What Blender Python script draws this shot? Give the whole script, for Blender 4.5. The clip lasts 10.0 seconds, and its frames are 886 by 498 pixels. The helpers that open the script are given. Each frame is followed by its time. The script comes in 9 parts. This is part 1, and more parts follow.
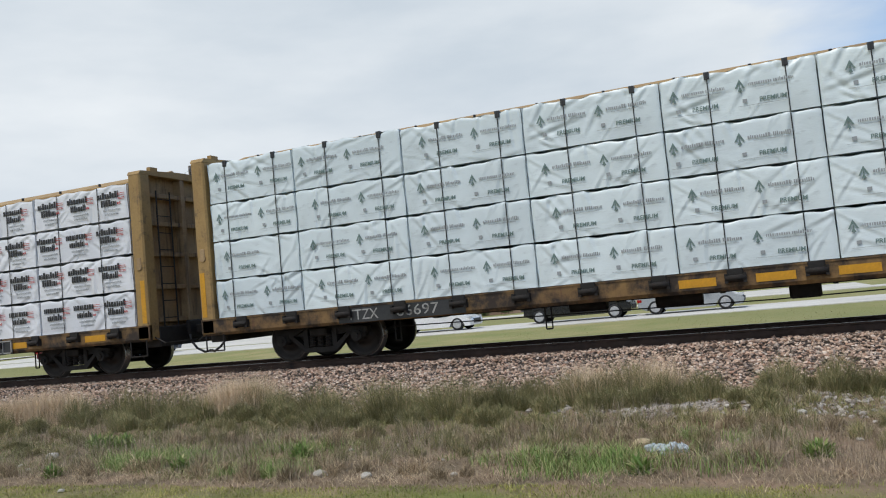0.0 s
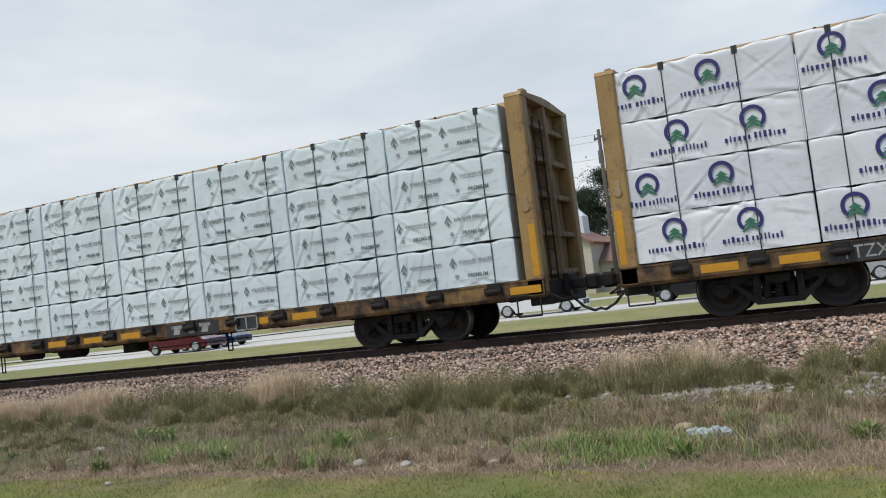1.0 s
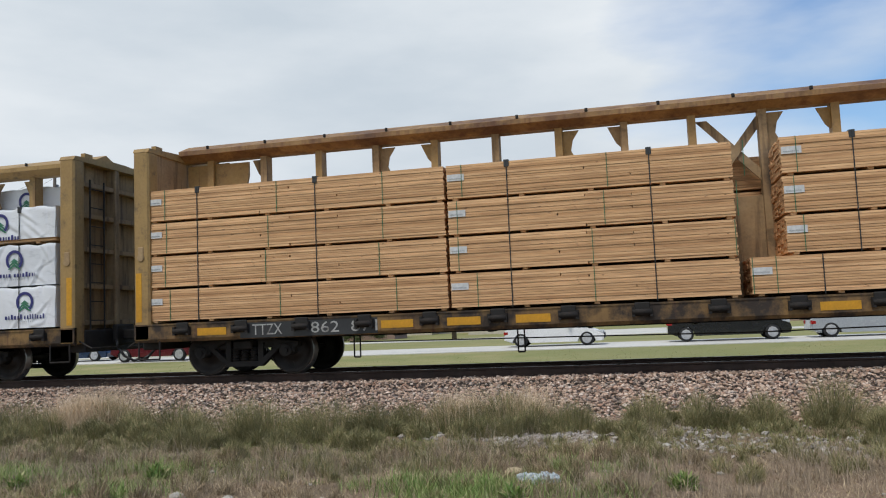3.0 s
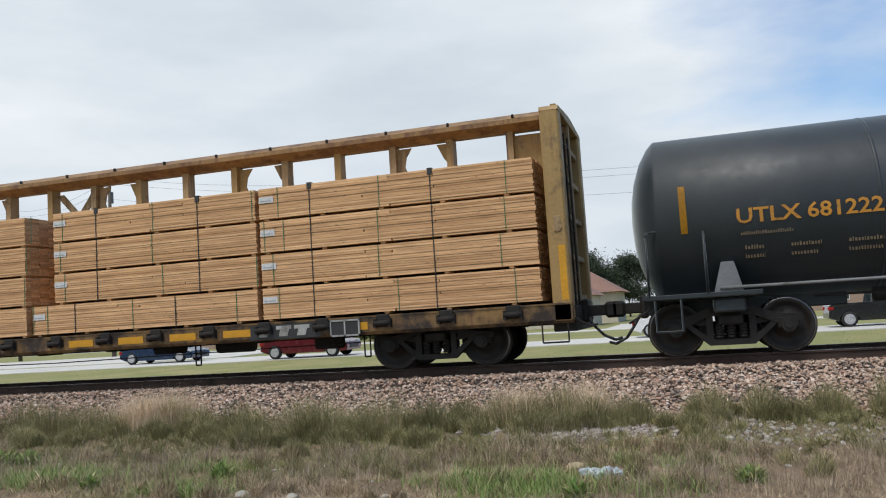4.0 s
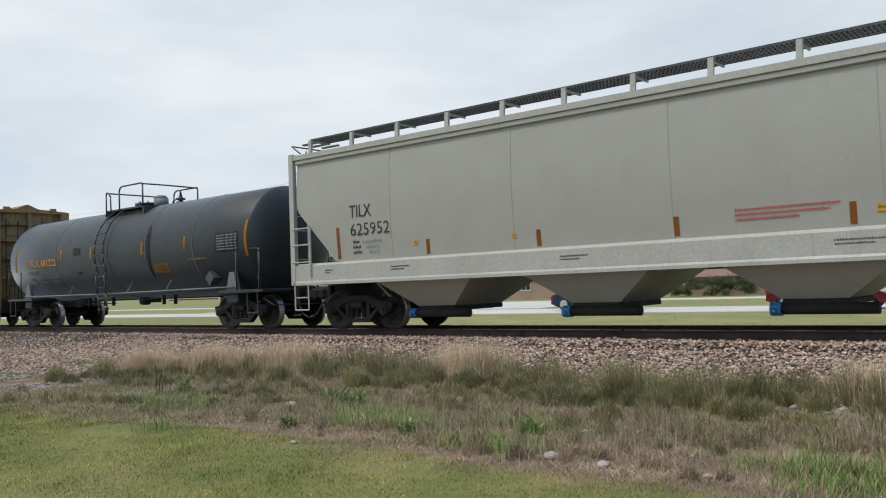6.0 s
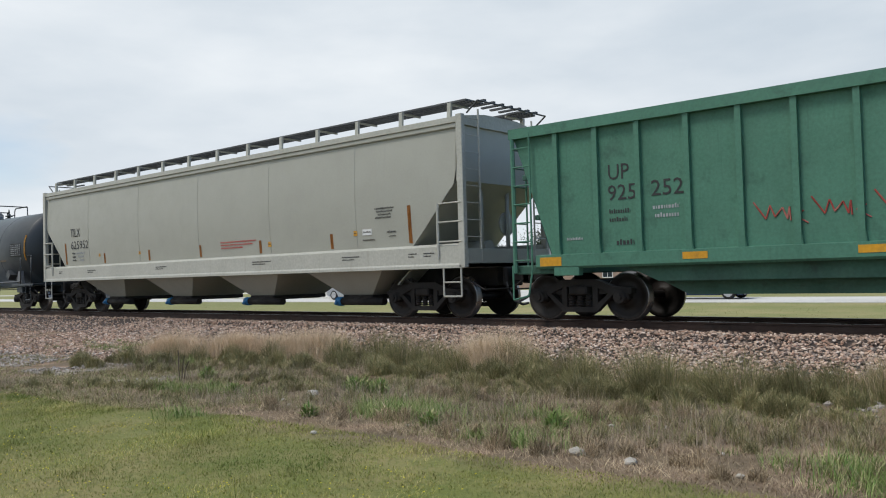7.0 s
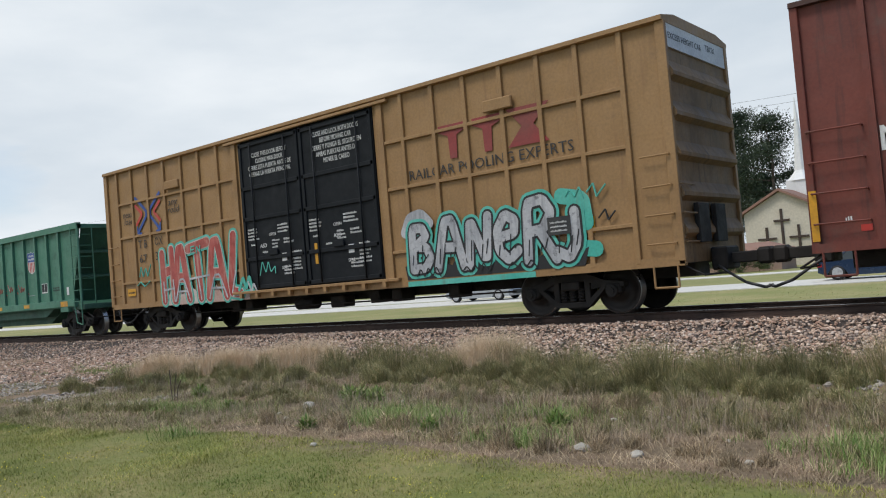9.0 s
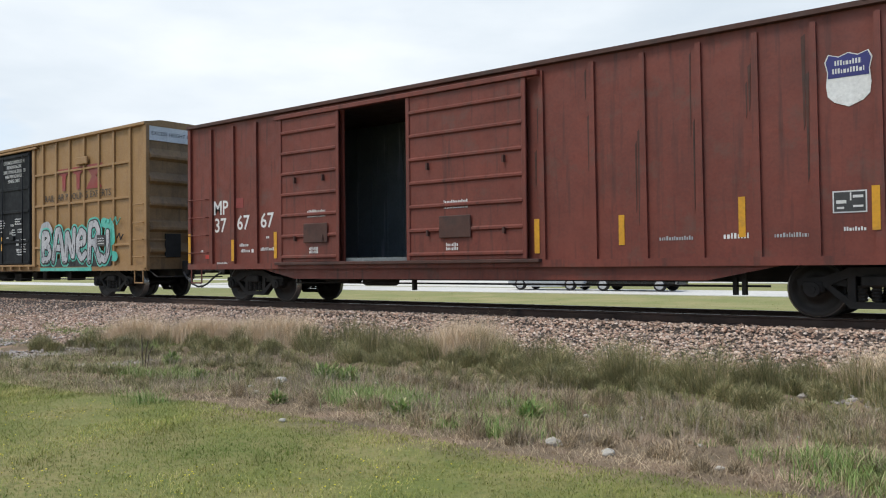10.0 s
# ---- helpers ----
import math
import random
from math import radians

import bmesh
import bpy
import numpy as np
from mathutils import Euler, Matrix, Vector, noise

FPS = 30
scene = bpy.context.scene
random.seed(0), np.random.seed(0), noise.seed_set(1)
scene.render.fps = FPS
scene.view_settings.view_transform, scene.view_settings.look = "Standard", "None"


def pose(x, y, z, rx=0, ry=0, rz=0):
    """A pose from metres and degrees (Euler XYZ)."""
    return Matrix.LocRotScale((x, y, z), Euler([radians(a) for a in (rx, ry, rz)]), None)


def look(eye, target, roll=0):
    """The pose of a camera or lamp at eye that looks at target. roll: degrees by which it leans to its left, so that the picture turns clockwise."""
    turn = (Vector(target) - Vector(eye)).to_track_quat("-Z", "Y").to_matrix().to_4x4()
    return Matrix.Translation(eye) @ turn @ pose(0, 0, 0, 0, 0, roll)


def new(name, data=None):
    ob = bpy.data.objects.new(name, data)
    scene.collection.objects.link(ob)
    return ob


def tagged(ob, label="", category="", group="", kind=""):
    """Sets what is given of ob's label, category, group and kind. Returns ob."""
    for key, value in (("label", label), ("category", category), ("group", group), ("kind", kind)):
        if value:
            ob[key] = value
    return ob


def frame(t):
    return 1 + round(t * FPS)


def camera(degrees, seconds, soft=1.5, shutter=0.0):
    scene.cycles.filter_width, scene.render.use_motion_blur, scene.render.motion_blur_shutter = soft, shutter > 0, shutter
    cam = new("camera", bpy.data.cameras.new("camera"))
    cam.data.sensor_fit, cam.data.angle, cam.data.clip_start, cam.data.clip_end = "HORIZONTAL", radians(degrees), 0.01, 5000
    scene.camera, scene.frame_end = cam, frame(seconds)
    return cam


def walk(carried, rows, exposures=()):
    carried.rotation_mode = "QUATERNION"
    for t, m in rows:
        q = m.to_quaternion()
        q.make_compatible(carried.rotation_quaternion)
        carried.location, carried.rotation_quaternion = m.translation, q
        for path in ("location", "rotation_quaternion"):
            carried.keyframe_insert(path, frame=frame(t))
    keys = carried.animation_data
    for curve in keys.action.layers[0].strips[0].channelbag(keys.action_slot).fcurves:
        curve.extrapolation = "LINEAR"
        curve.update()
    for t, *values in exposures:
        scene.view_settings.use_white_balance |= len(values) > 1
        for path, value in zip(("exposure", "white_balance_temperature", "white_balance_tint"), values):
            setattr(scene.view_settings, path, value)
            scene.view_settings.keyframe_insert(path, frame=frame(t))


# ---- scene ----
cam = camera(57.12, 10.0, 1.1)


def eye(x, y, z, yaw, pitch, lean):
    return pose(x, y, z, 90 + pitch, 0, yaw) @ pose(0, 0, 0, 0, 0, -lean)


# seconds, eye x y z, yaw, pitch, lean in degrees
PATH = [
    (0.0, 0.343, -0.417, 0.956, 22.11, 3.71, 5.38),
    (0.5, 0.343, -0.410, 0.946, 23.55, 3.26, 5.96),
    (1.0, 0.346, -0.376, 0.930, 24.72, 3.30, 6.75),
    (1.5, 0.253, -0.339, 0.904, 26.63, 3.40, 6.47),
    (2.0, 0.263, -0.305, 0.905, 27.77, 3.44, 4.49),
    (2.5, 0.268, -0.285, 0.913, 23.01, 3.95, 1.92),
    (3.0, 0.222, -0.273, 0.907, 13.40, 4.96, 2.40),
    (3.2, 0.225, -0.292, 0.886, 11.58, 5.16, 2.76),
    (4.3, 0.101, -0.267, 0.926, 20.63, 4.62, 3.91),
    (4.5, 0.082, -0.233, 0.936, 23.64, 4.45, 3.88),
    (5.0, 0.027, -0.026, 0.941, 31.93, 3.77, 3.64),
    (5.2, 0.015, 0.037, 0.938, 35.03, 3.12, 3.36),
    (6.3, -0.209, 0.320, 0.935, 39.22, 2.54, 1.94),
    (6.5, -0.228, 0.356, 0.953, 39.99, 2.25, 1.76),
    (7.0, -0.265, 0.408, 0.960, 40.24, 1.82, 1.56),
    (7.5, -0.317, 0.444, 0.946, 40.03, 2.24, 3.05),
    (8.0, -0.370, 0.436, 0.956, 39.61, 2.63, 3.82),
    (8.5, -0.377, 0.420, 0.950, 39.73, 2.45, 4.20),
    (9.0, -0.378, 0.444, 0.938, 39.17, 2.08, 4.81),
    (9.5, -0.386, 0.460, 0.939, 38.77, 1.86, 3.17),
    (10.0, -0.458, 0.519, 0.920, 38.02, 1.05, 0.61),
]
walk(cam, [(t, eye(*r)) for t, *r in PATH], [(0.0, 0.10), (3.2, 0.06), (4.5, 0.18), (6.4, 0.12), (8.5, 0.14), (9.3, 0.16), (10.0, 0.36)])

# metres that the train has run to the left, by seconds
RUN_FIRST = [
    (0, -0.305), (0.1, 1.65), (0.2, 3.25), (0.3, 4.75), (0.4, 6.1), (0.5, 7.355),
    (0.6, 8.65), (0.7, 10.4), (0.8, 12.4), (0.9, 14), (1, 15.578), (1.1, 17.1),
    (1.2, 18.2), (1.3, 19.65), (1.4, 21.55), (1.5, 23.052), (1.6, 24.6), (1.7, 26.1),
    (1.8, 27.15), (1.9, 28.67), (2, 30.709), (2.1, 32.15), (2.2, 33.85), (2.3, 35.4),
    (2.4, 36.38), (2.5, 37.847), (2.6, 39.42), (2.7, 41.5), (2.8, 42.98), (2.9, 44.5),
    (3, 45.986), (3.1, 46.95), (3.2, 48.606),
]
RUN_MIDDLE = [
    (4.3, 65.547), (4.4, 66.98), (4.5, 68.509), (4.6, 70.25), (4.7, 71.75), (4.8, 73.25),
    (4.9, 74.8), (5, 76.22), (5.1, 77.95), (5.2, 79.825), (6.3, 96.322), (6.4, 97.9),
    (6.5, 99.9), (6.6, 101.45), (6.7, 102.88), (6.8, 104.4), (6.9, 105.55), (7, 107.088),
    (7.1, 109),
]
RUN_LAST = [
    (7.2, 110.7), (7.3, 112.25), (7.4, 113.8), (7.5, 114.994), (7.6, 116.45), (7.7, 118.7),
    (7.8, 120.3), (7.9, 121.8), (8, 123.34), (8.1, 124.95), (8.2, 126.05), (8.3, 127.65),
    (8.4, 129.65), (8.5, 131.174), (8.6, 132.75), (8.7, 134.25), (8.8, 135.4), (8.9, 137),
    (9, 139.054), (9.1, 140.65), (9.2, 142.2), (9.3, 143.8), (9.4, 144.95), (9.5, 146.341),
    (9.6, 148.25), (9.7, 149.8), (9.8, 151.3), (9.9, 152.95), (10, 154.773),
]
RUN = RUN_FIRST + RUN_MIDDLE + RUN_LAST
TRACK = 15.24   # the track's centre line; the rail heads are at z = 0

# ---------- world and sun ----------
SUN_UP, SUN_TURN = radians(61), radians(205)
world = bpy.data.worlds.new("sky")
scene.world = world
world.use_nodes = True
wn, wl = world.node_tree.nodes, world.node_tree.links
wn.clear()
w_out, w_bg = wn.new("ShaderNodeOutputWorld"), wn.new("ShaderNodeBackground")
sky = wn.new("ShaderNodeTexSky")
sky.sky_type, sky.sun_disc, sky.sun_elevation, sky.sun_rotation = 'NISHITA', False, SUN_UP, SUN_TURN
sky.air_density, sky.dust_density = 1.2, 1.5
coord, flat = wn.new("ShaderNodeTexCoord"), wn.new("ShaderNodeMapping")
flat.inputs["Scale"].default_value = (1.0, 1.0, 3.2)
flat.inputs["Location"].default_value = (0.35, 0.1, 0.2)
puff, wide = wn.new("ShaderNodeTexNoise"), wn.new("ShaderNodeTexNoise")
puff.inputs["Scale"].default_value, puff.inputs["Detail"].default_value, puff.inputs["Roughness"].default_value = 1.5, 7, 0.5
wide.inputs["Scale"].default_value, wide.inputs["Detail"].default_value = 2.6, 6
cover, shade = wn.new("ShaderNodeValToRGB"), wn.new("ShaderNodeValToRGB")
cover.color_ramp.elements[0].position, cover.color_ramp.elements[1].position = 0.20, 0.40
shade.color_ramp.elements[0].position, shade.color_ramp.elements[1].position = 0.3, 0.68
shade.color_ramp.elements[0].color, shade.color_ramp.elements[1].color = (0.56, 0.63, 0.70, 1), (0.80, 0.84, 0.875, 1)
thin = wn.new("ShaderNodeVectorMath")
thin.operation = 'MULTIPLY'
thin.inputs[1].default_value = (0.105, 0.126, 0.150)
mixed = wn.new("ShaderNodeMix")
mixed.data_type = 'RGBA'
wl.new(coord.outputs["Generated"], flat.inputs["Vector"])
wl.new(flat.outputs["Vector"], puff.inputs["Vector"])
wl.new(flat.outputs["Vector"], wide.inputs["Vector"])
# the cloud thins out towards +x
side_of, thinning, less = wn.new("ShaderNodeSeparateXYZ"), wn.new("ShaderNodeMapRange"), wn.new("ShaderNodeMath")
thinning.inputs["From Min"].default_value, thinning.inputs["From Max"].default_value, thinning.inputs["To Max"].default_value = -0.12, 0.16, 0.27
less.operation = 'SUBTRACT'
wl.new(coord.outputs["Generated"], side_of.inputs["Vector"])
wl.new(side_of.outputs["X"], thinning.inputs["Value"])
wl.new(puff.outputs["Fac"], less.inputs[0])
wl.new(thinning.outputs["Result"], less.inputs[1])
wl.new(less.outputs["Value"], cover.inputs["Fac"])
wl.new(wide.outputs["Fac"], shade.inputs["Fac"])
wl.new(sky.outputs["Color"], thin.inputs[0])
wl.new(cover.outputs["Color"], mixed.inputs["Factor"])
wl.new(thin.outputs["Vector"], mixed.inputs["A"])
wl.new(shade.outputs["Color"], mixed.inputs["B"])
wl.new(mixed.outputs["Result"], w_bg.inputs["Color"])
wl.new(w_bg.outputs["Background"], w_out.inputs["Surface"])
w_bg.inputs["Strength"].default_value = 1.0

sun = new("sun", bpy.data.lights.new("sun", 'SUN'))
sun.data.energy, sun.data.angle, sun.data.color = 1.95, radians(18), (1.0, 0.96, 0.9)
# the sun stands behind the camera, a little to its left
sun_way = Vector((-0.28 * math.cos(SUN_UP), -0.96 * math.cos(SUN_UP), math.sin(SUN_UP)))
sun.matrix_world = look(sun_way * 60, (0, 0, 0))


# ---------- materials ----------
def nodes_of(name):
    m = bpy.data.materials.new(name)
    m.use_nodes = True
    return m, m.node_tree.nodes, m.node_tree.links, m.node_tree.nodes["Principled BSDF"]


def noise_tex(n, l, vec, scale, detail=4, rough=0.55):
    t = n.new("ShaderNodeTexNoise")
    t.inputs["Scale"].default_value, t.inputs["Detail"].default_value, t.inputs["Roughness"].default_value = scale, detail, rough
    if vec is not None:
        l.new(vec, t.inputs["Vector"])
    return t.outputs["Fac"]


def ramp(n, l, fac, a, b, ca=(0, 0, 0, 1), cb=(1, 1, 1, 1)):
    r = n.new("ShaderNodeValToRGB")
    r.color_ramp.elements[0].position, r.color_ramp.elements[1].position = a, b
    r.color_ramp.elements[0].color, r.color_ramp.elements[1].color = ca, cb
    l.new(fac, r.inputs["Fac"])
    return r.outputs["Color"]


def blend(n, l, fac, a, b, kind='MIX'):
    m = n.new("ShaderNodeMix")
    m.data_type, m.blend_type = 'RGBA', kind
    for value, slot in ((fac, "Factor"), (a, "A"), (b, "B")):
        if isinstance(value, (int, float)):
            m.inputs[slot].default_value = value
        elif isinstance(value, tuple):
            m.inputs[slot].default_value = (*value, 1) if len(value) == 3 else value
        else:
            l.new(value, m.inputs[slot])
    return m.outputs["Result"]


def stretched(n, l, sx, sy, sz):
    c, m = n.new("ShaderNodeTexCoord"), n.new("ShaderNodeMapping")
    m.inputs["Scale"].default_value = (sx, sy, sz)
    l.new(c.outputs["Object"], m.inputs["Vector"])
    return m.outputs["Vector"]


def surface(name, col, col2=None, rough=0.6, metal=0.0, big=1.2, fine=18.0, stain=None, stain_at=(0.55, 0.72), stain_size=2.5,
            streak=None, streak_at=(0.56, 0.74), bump=0.15, bump_size=30.0, island=0.0, each=0.0, gloss_var=0.12):
    """Paint, metal, wood or earth: two tones at two sizes, stains, runs, relief."""
    m, n, l, b = nodes_of(name)
    vec = stretched(n, l, 1, 1, 1)
    col2 = col2 or tuple(c * 0.78 for c in col)
    tone = blend(n, l, ramp(n, l, noise_tex(n, l, vec, big, 5), 0.35, 0.68), col, col2)
    grain = ramp(n, l, noise_tex(n, l, vec, fine, 4), 0.3, 0.75, (0.84, 0.84, 0.84, 1), (1.08, 1.08, 1.08, 1))
    tone = blend(n, l, 1.0, tone, grain, 'MULTIPLY')
    if streak:
        run = ramp(n, l, noise_tex(n, l, stretched(n, l, 7, 7, 0.55), 1.0, 5), *streak_at)
        tone = blend(n, l, run, tone, streak)
    if stain:
        spot = ramp(n, l, noise_tex(n, l, vec, stain_size, 8, 0.68), *stain_at)
        tone = blend(n, l, spot, tone, stain)
    if island:
        g = n.new("ShaderNodeNewGeometry")
        tone = blend(n, l, 1.0, tone, ramp(n, l, g.outputs["Random Per Island"], 0, 1, (1 - island,) * 3 + (1,), (1 + island,) * 3 + (1,)), 'MULTIPLY')
    if each:
        o = n.new("ShaderNodeObjectInfo")
        tone = blend(n, l, 1.0, tone, ramp(n, l, o.outputs["Random"], 0, 1, (1 - each,) * 3 + (1,), (1 + each,) * 3 + (1,)), 'MULTIPLY')
    l.new(tone, b.inputs["Base Color"])
    r = ramp(n, l, noise_tex(n, l, vec, big * 3, 4), 0.3, 0.7, (rough - gloss_var,) * 3 + (1,), (min(1, rough + gloss_var),) * 3 + (1,))
    l.new(r, b.inputs["Roughness"])
    b.inputs["Metallic"].default_value = metal
    if bump:
        u = n.new("ShaderNodeBump")
        u.inputs["Strength"].default_value, u.inputs["Distance"].default_value = bump, 0.02
        l.new(noise_tex(n, l, vec, bump_size, 6), u.inputs["Height"])
        l.new(u.outputs["Normal"], b.inputs["Normal"])
    return m


RUST, GRIME, SOOT = (0.12, 0.055, 0.028), (0.055, 0.042, 0.03), (0.018, 0.016, 0.015)
M = {}
M["ochre"] = surface("ochre_paint", (0.37, 0.235, 0.085), (0.30, 0.185, 0.07), 0.62, stain=GRIME, stain_at=(0.56, 0.74), streak=(0.15, 0.075, 0.035), streak_at=(0.6, 0.8))
M["ochre_rust"] = surface("rust_streaked_ochre_paint", (0.34, 0.20, 0.075), (0.20, 0.105, 0.045), 0.66, stain=(0.09, 0.04, 0.022), stain_at=(0.48, 0.66), stain_size=1.6, streak=(0.15, 0.065, 0.03), streak_at=(0.5, 0.7))
M["ochre_end"] = surface("grimy_ochre_paint", (0.40, 0.275, 0.145), (0.27, 0.175, 0.09), 0.75, stain=SOOT, stain_at=(0.58, 0.84), streak=(0.05, 0.03, 0.02), streak_at=(0.5, 0.72))
M["sill"] = surface("worn_ochre_sill", (0.26, 0.15, 0.05), (0.13, 0.072, 0.03), 0.68, stain=(0.03, 0.02, 0.014), stain_at=(0.42, 0.58), stain_size=1.8, streak=RUST, streak_at=(0.56, 0.7))
M["reflector"] = surface("yellow_reflective_tape", (0.62, 0.30, 0.01), (0.52, 0.25, 0.015), 0.45, stain=(0.22, 0.12, 0.035), stain_at=(0.56, 0.78), stain_size=3)
M["orange"] = surface("faded_orange_tape", (0.45, 0.17, 0.03), (0.36, 0.14, 0.03), 0.5, stain=GRIME, stain_at=(0.64, 0.85))
M["iron"] = surface("dark_cast_iron", (0.011, 0.0095, 0.0085), (0.018, 0.014, 0.0115), 0.75, 0.1, stain=(0.05, 0.027, 0.018), stain_at=(0.6, 0.85), bump=0.3)
M["wheel"] = surface("rolled_steel_wheel", (0.013, 0.0105, 0.009), (0.022, 0.015, 0.012), 0.6, 0.2, stain=SOOT, bump=0.2)
M["tread"] = surface("polished_wheel_tread", (0.30, 0.29, 0.28), None, 0.32, 0.9, bump=0.05)
M["black"] = surface("black_paint", (0.022, 0.023, 0.025), (0.035, 0.036, 0.038), 0.5, stain=(0.07, 0.06, 0.05), stain_at=(0.62, 0.85))
M["white"] = surface("white_stencil_paint", (0.72, 0.72, 0.70), (0.55, 0.55, 0.53), 0.6, stain=(0.25, 0.22, 0.19), stain_at=(0.6, 0.8), bump=0)
M["oldwhite"] = surface("worn_white_stencil_paint", (0.42, 0.42, 0.40), (0.30, 0.29, 0.27), 0.6, stain=(0.08, 0.07, 0.06), stain_at=(0.5, 0.72), stain_size=5, bump=0)
M["ink"] = surface("black_stencil_paint", (0.02, 0.02, 0.022), (0.04, 0.04, 0.04), 0.6, bump=0)
M["greyink"] = surface("faded_grey_print", (0.27, 0.29, 0.30), (0.36, 0.38, 0.39), 0.6, bump=0)
M["navy"] = surface("navy_print", (0.020, 0.022, 0.13), (0.03, 0.03, 0.17), 0.5, bump=0)
M["tealink"] = surface("faded_teal_print", (0.12, 0.19, 0.175), (0.18, 0.25, 0.235), 0.5, bump=0)
M["greenink"] = surface("green_print", (0.03, 0.16, 0.09), (0.05, 0.21, 0.12), 0.5, bump=0)
M["redink"] = surface("red_print", (0.42, 0.03, 0.03), (0.5, 0.08, 0.06), 0.5, bump=0)
M["strap"] = surface("dark_steel_strap", (0.03, 0.03, 0.032), None, 0.5, 0.3, bump=0)
M["greenstrap"] = surface("green_plastic_strap", (0.03, 0.16, 0.07), None, 0.4, bump=0)
M["tag"] = surface("white_paper_tag", (0.70, 0.70, 0.68), (0.55, 0.55, 0.55), 0.7, bump=0)


def wrap_material(name, col):
    m, n, l, b = nodes_of(name)
    vec = stretched(n, l, 1, 1, 1)
    o = n.new("ShaderNodeObjectInfo")
    tone = blend(n, l, ramp(n, l, noise_tex(n, l, vec, 1.6, 5), 0.35, 0.7), col, tuple(c * 0.88 for c in col))
    dirt = ramp(n, l, noise_tex(n, l, stretched(n, l, 1.2, 1.2, 3), 2.2, 8, 0.7), 0.56, 0.85)
    tone = blend(n, l, dirt, tone, tuple(c * 0.55 for c in col))
    tone = blend(n, l, 1.0, tone, ramp(n, l, o.outputs["Random"], 0, 1, (0.9, 0.91, 0.92, 1), (1.04, 1.04, 1.03, 1)), 'MULTIPLY')
    l.new(tone, b.inputs["Base Color"])
    b.inputs["Roughness"].default_value = 0.36
    u2 = n.new("ShaderNodeBump")
    u2.inputs["Strength"].default_value, u2.inputs["Distance"].default_value = 0.4, 0.012
    l.new(noise_tex(n, l, stretched(n, l, 1, 1, 2.2), 7, 5), u2.inputs["Height"])
    l.new(u2.outputs["Normal"], b.inputs["Normal"])
    return m


M["wrap"] = wrap_material("pale_lumber_wrap", (0.69, 0.765, 0.785))
M["wrap_white"] = wrap_material("white_lumber_wrap", (0.76, 0.77, 0.80))


def lumber_material():
    m, n, l, b = nodes_of("sawn_softwood")
    vec = stretched(n, l, 0.6, 6, 9)
    g = n.new("ShaderNodeNewGeometry")
    tone = ramp(n, l, g.outputs["Random Per Island"], 0, 1, (0.53, 0.305, 0.15, 1), (0.83, 0.53, 0.295, 1))
    grain = ramp(n, l, noise_tex(n, l, vec, 3.0, 6, 0.6), 0.32, 0.72, (0.66, 0.6, 0.55, 1), (1.08, 1.06, 1.0, 1))
    tone = blend(n, l, 1.0, tone, grain, 'MULTIPLY')
    knot = ramp(n, l, noise_tex(n, l, stretched(n, l, 5, 12, 16), 1.3, 3), 0.68, 0.76)
    tone = blend(n, l, knot, tone, (0.13, 0.06, 0.03))
    l.new(tone, b.inputs["Base Color"])
    b.inputs["Roughness"].default_value = 0.8
    return m


M["lumber"] = lumber_material()


# ---------- mesh helpers ----------
def box(bm, x0, x1, y0, y1, z0, z1, bevel=0.0):
    vs = [bm.verts.new((x, y, z)) for x in (x0, x1) for y in (y0, y1) for z in (z0, z1)]
    fs = [bm.faces.new([vs[i] for i in q]) for q in ((0, 1, 3, 2), (4, 6, 7, 5), (0, 4, 5, 1), (2, 3, 7, 6), (0, 2, 6, 4), (1, 5, 7, 3))]
    if bevel:
        es = {e for f in fs for e in f.edges}
        bmesh.ops.bevel(bm, geom=list(es), offset=bevel, segments=1, affect='EDGES')


def tube(bm, p, q, r, seg=8, r2=None, caps=True):
    p, q = Vector(p), Vector(q)
    d = (q - p).normalized()
    a = d.orthogonal().normalized()
    b = d.cross(a)
    r2 = r if r2 is None else r2
    rings = [[bm.verts.new(c + (a * math.cos(i * math.tau / seg) + b * math.sin(i * math.tau / seg)) * k) for i in range(seg)] for c, k in ((p, r), (q, r2))]
    for i in range(seg):
        f = bm.faces.new((rings[0][i], rings[0][(i + 1) % seg], rings[1][(i + 1) % seg], rings[1][i]))
        f.smooth = seg > 6
    if caps:
        bm.faces.new(rings[0][::-1]), bm.faces.new(rings[1])


def pipe(bm, points, r, seg=6):
    for p, q in zip(points, points[1:]):
        tube(bm, p, q, r, seg)


def prism(bm, outline, y0, y1):
    """An outline of (x, z), pushed from y0 to y1."""
    a = [bm.verts.new((x, y0, z)) for x, z in outline]
    b = [bm.verts.new((x, y1, z)) for x, z in outline]
    for i in range(len(a)):
        j = (i + 1) % len(a)
        bm.faces.new((a[i], a[j], b[j], b[i]))
    bm.faces.new(a[::-1]), bm.faces.new(b)


def section(bm, outline, x0, x1):
    """An outline of (y, z), pushed from x0 to x1."""
    a = [bm.verts.new((x0, y, z)) for y, z in outline]
    b = [bm.verts.new((x1, y, z)) for y, z in outline]
    for i in range(len(a)):
        j = (i + 1) % len(a)
        bm.faces.new((a[i], a[j], b[j], b[i]))
    bm.faces.new(a[::-1]), bm.faces.new(b)


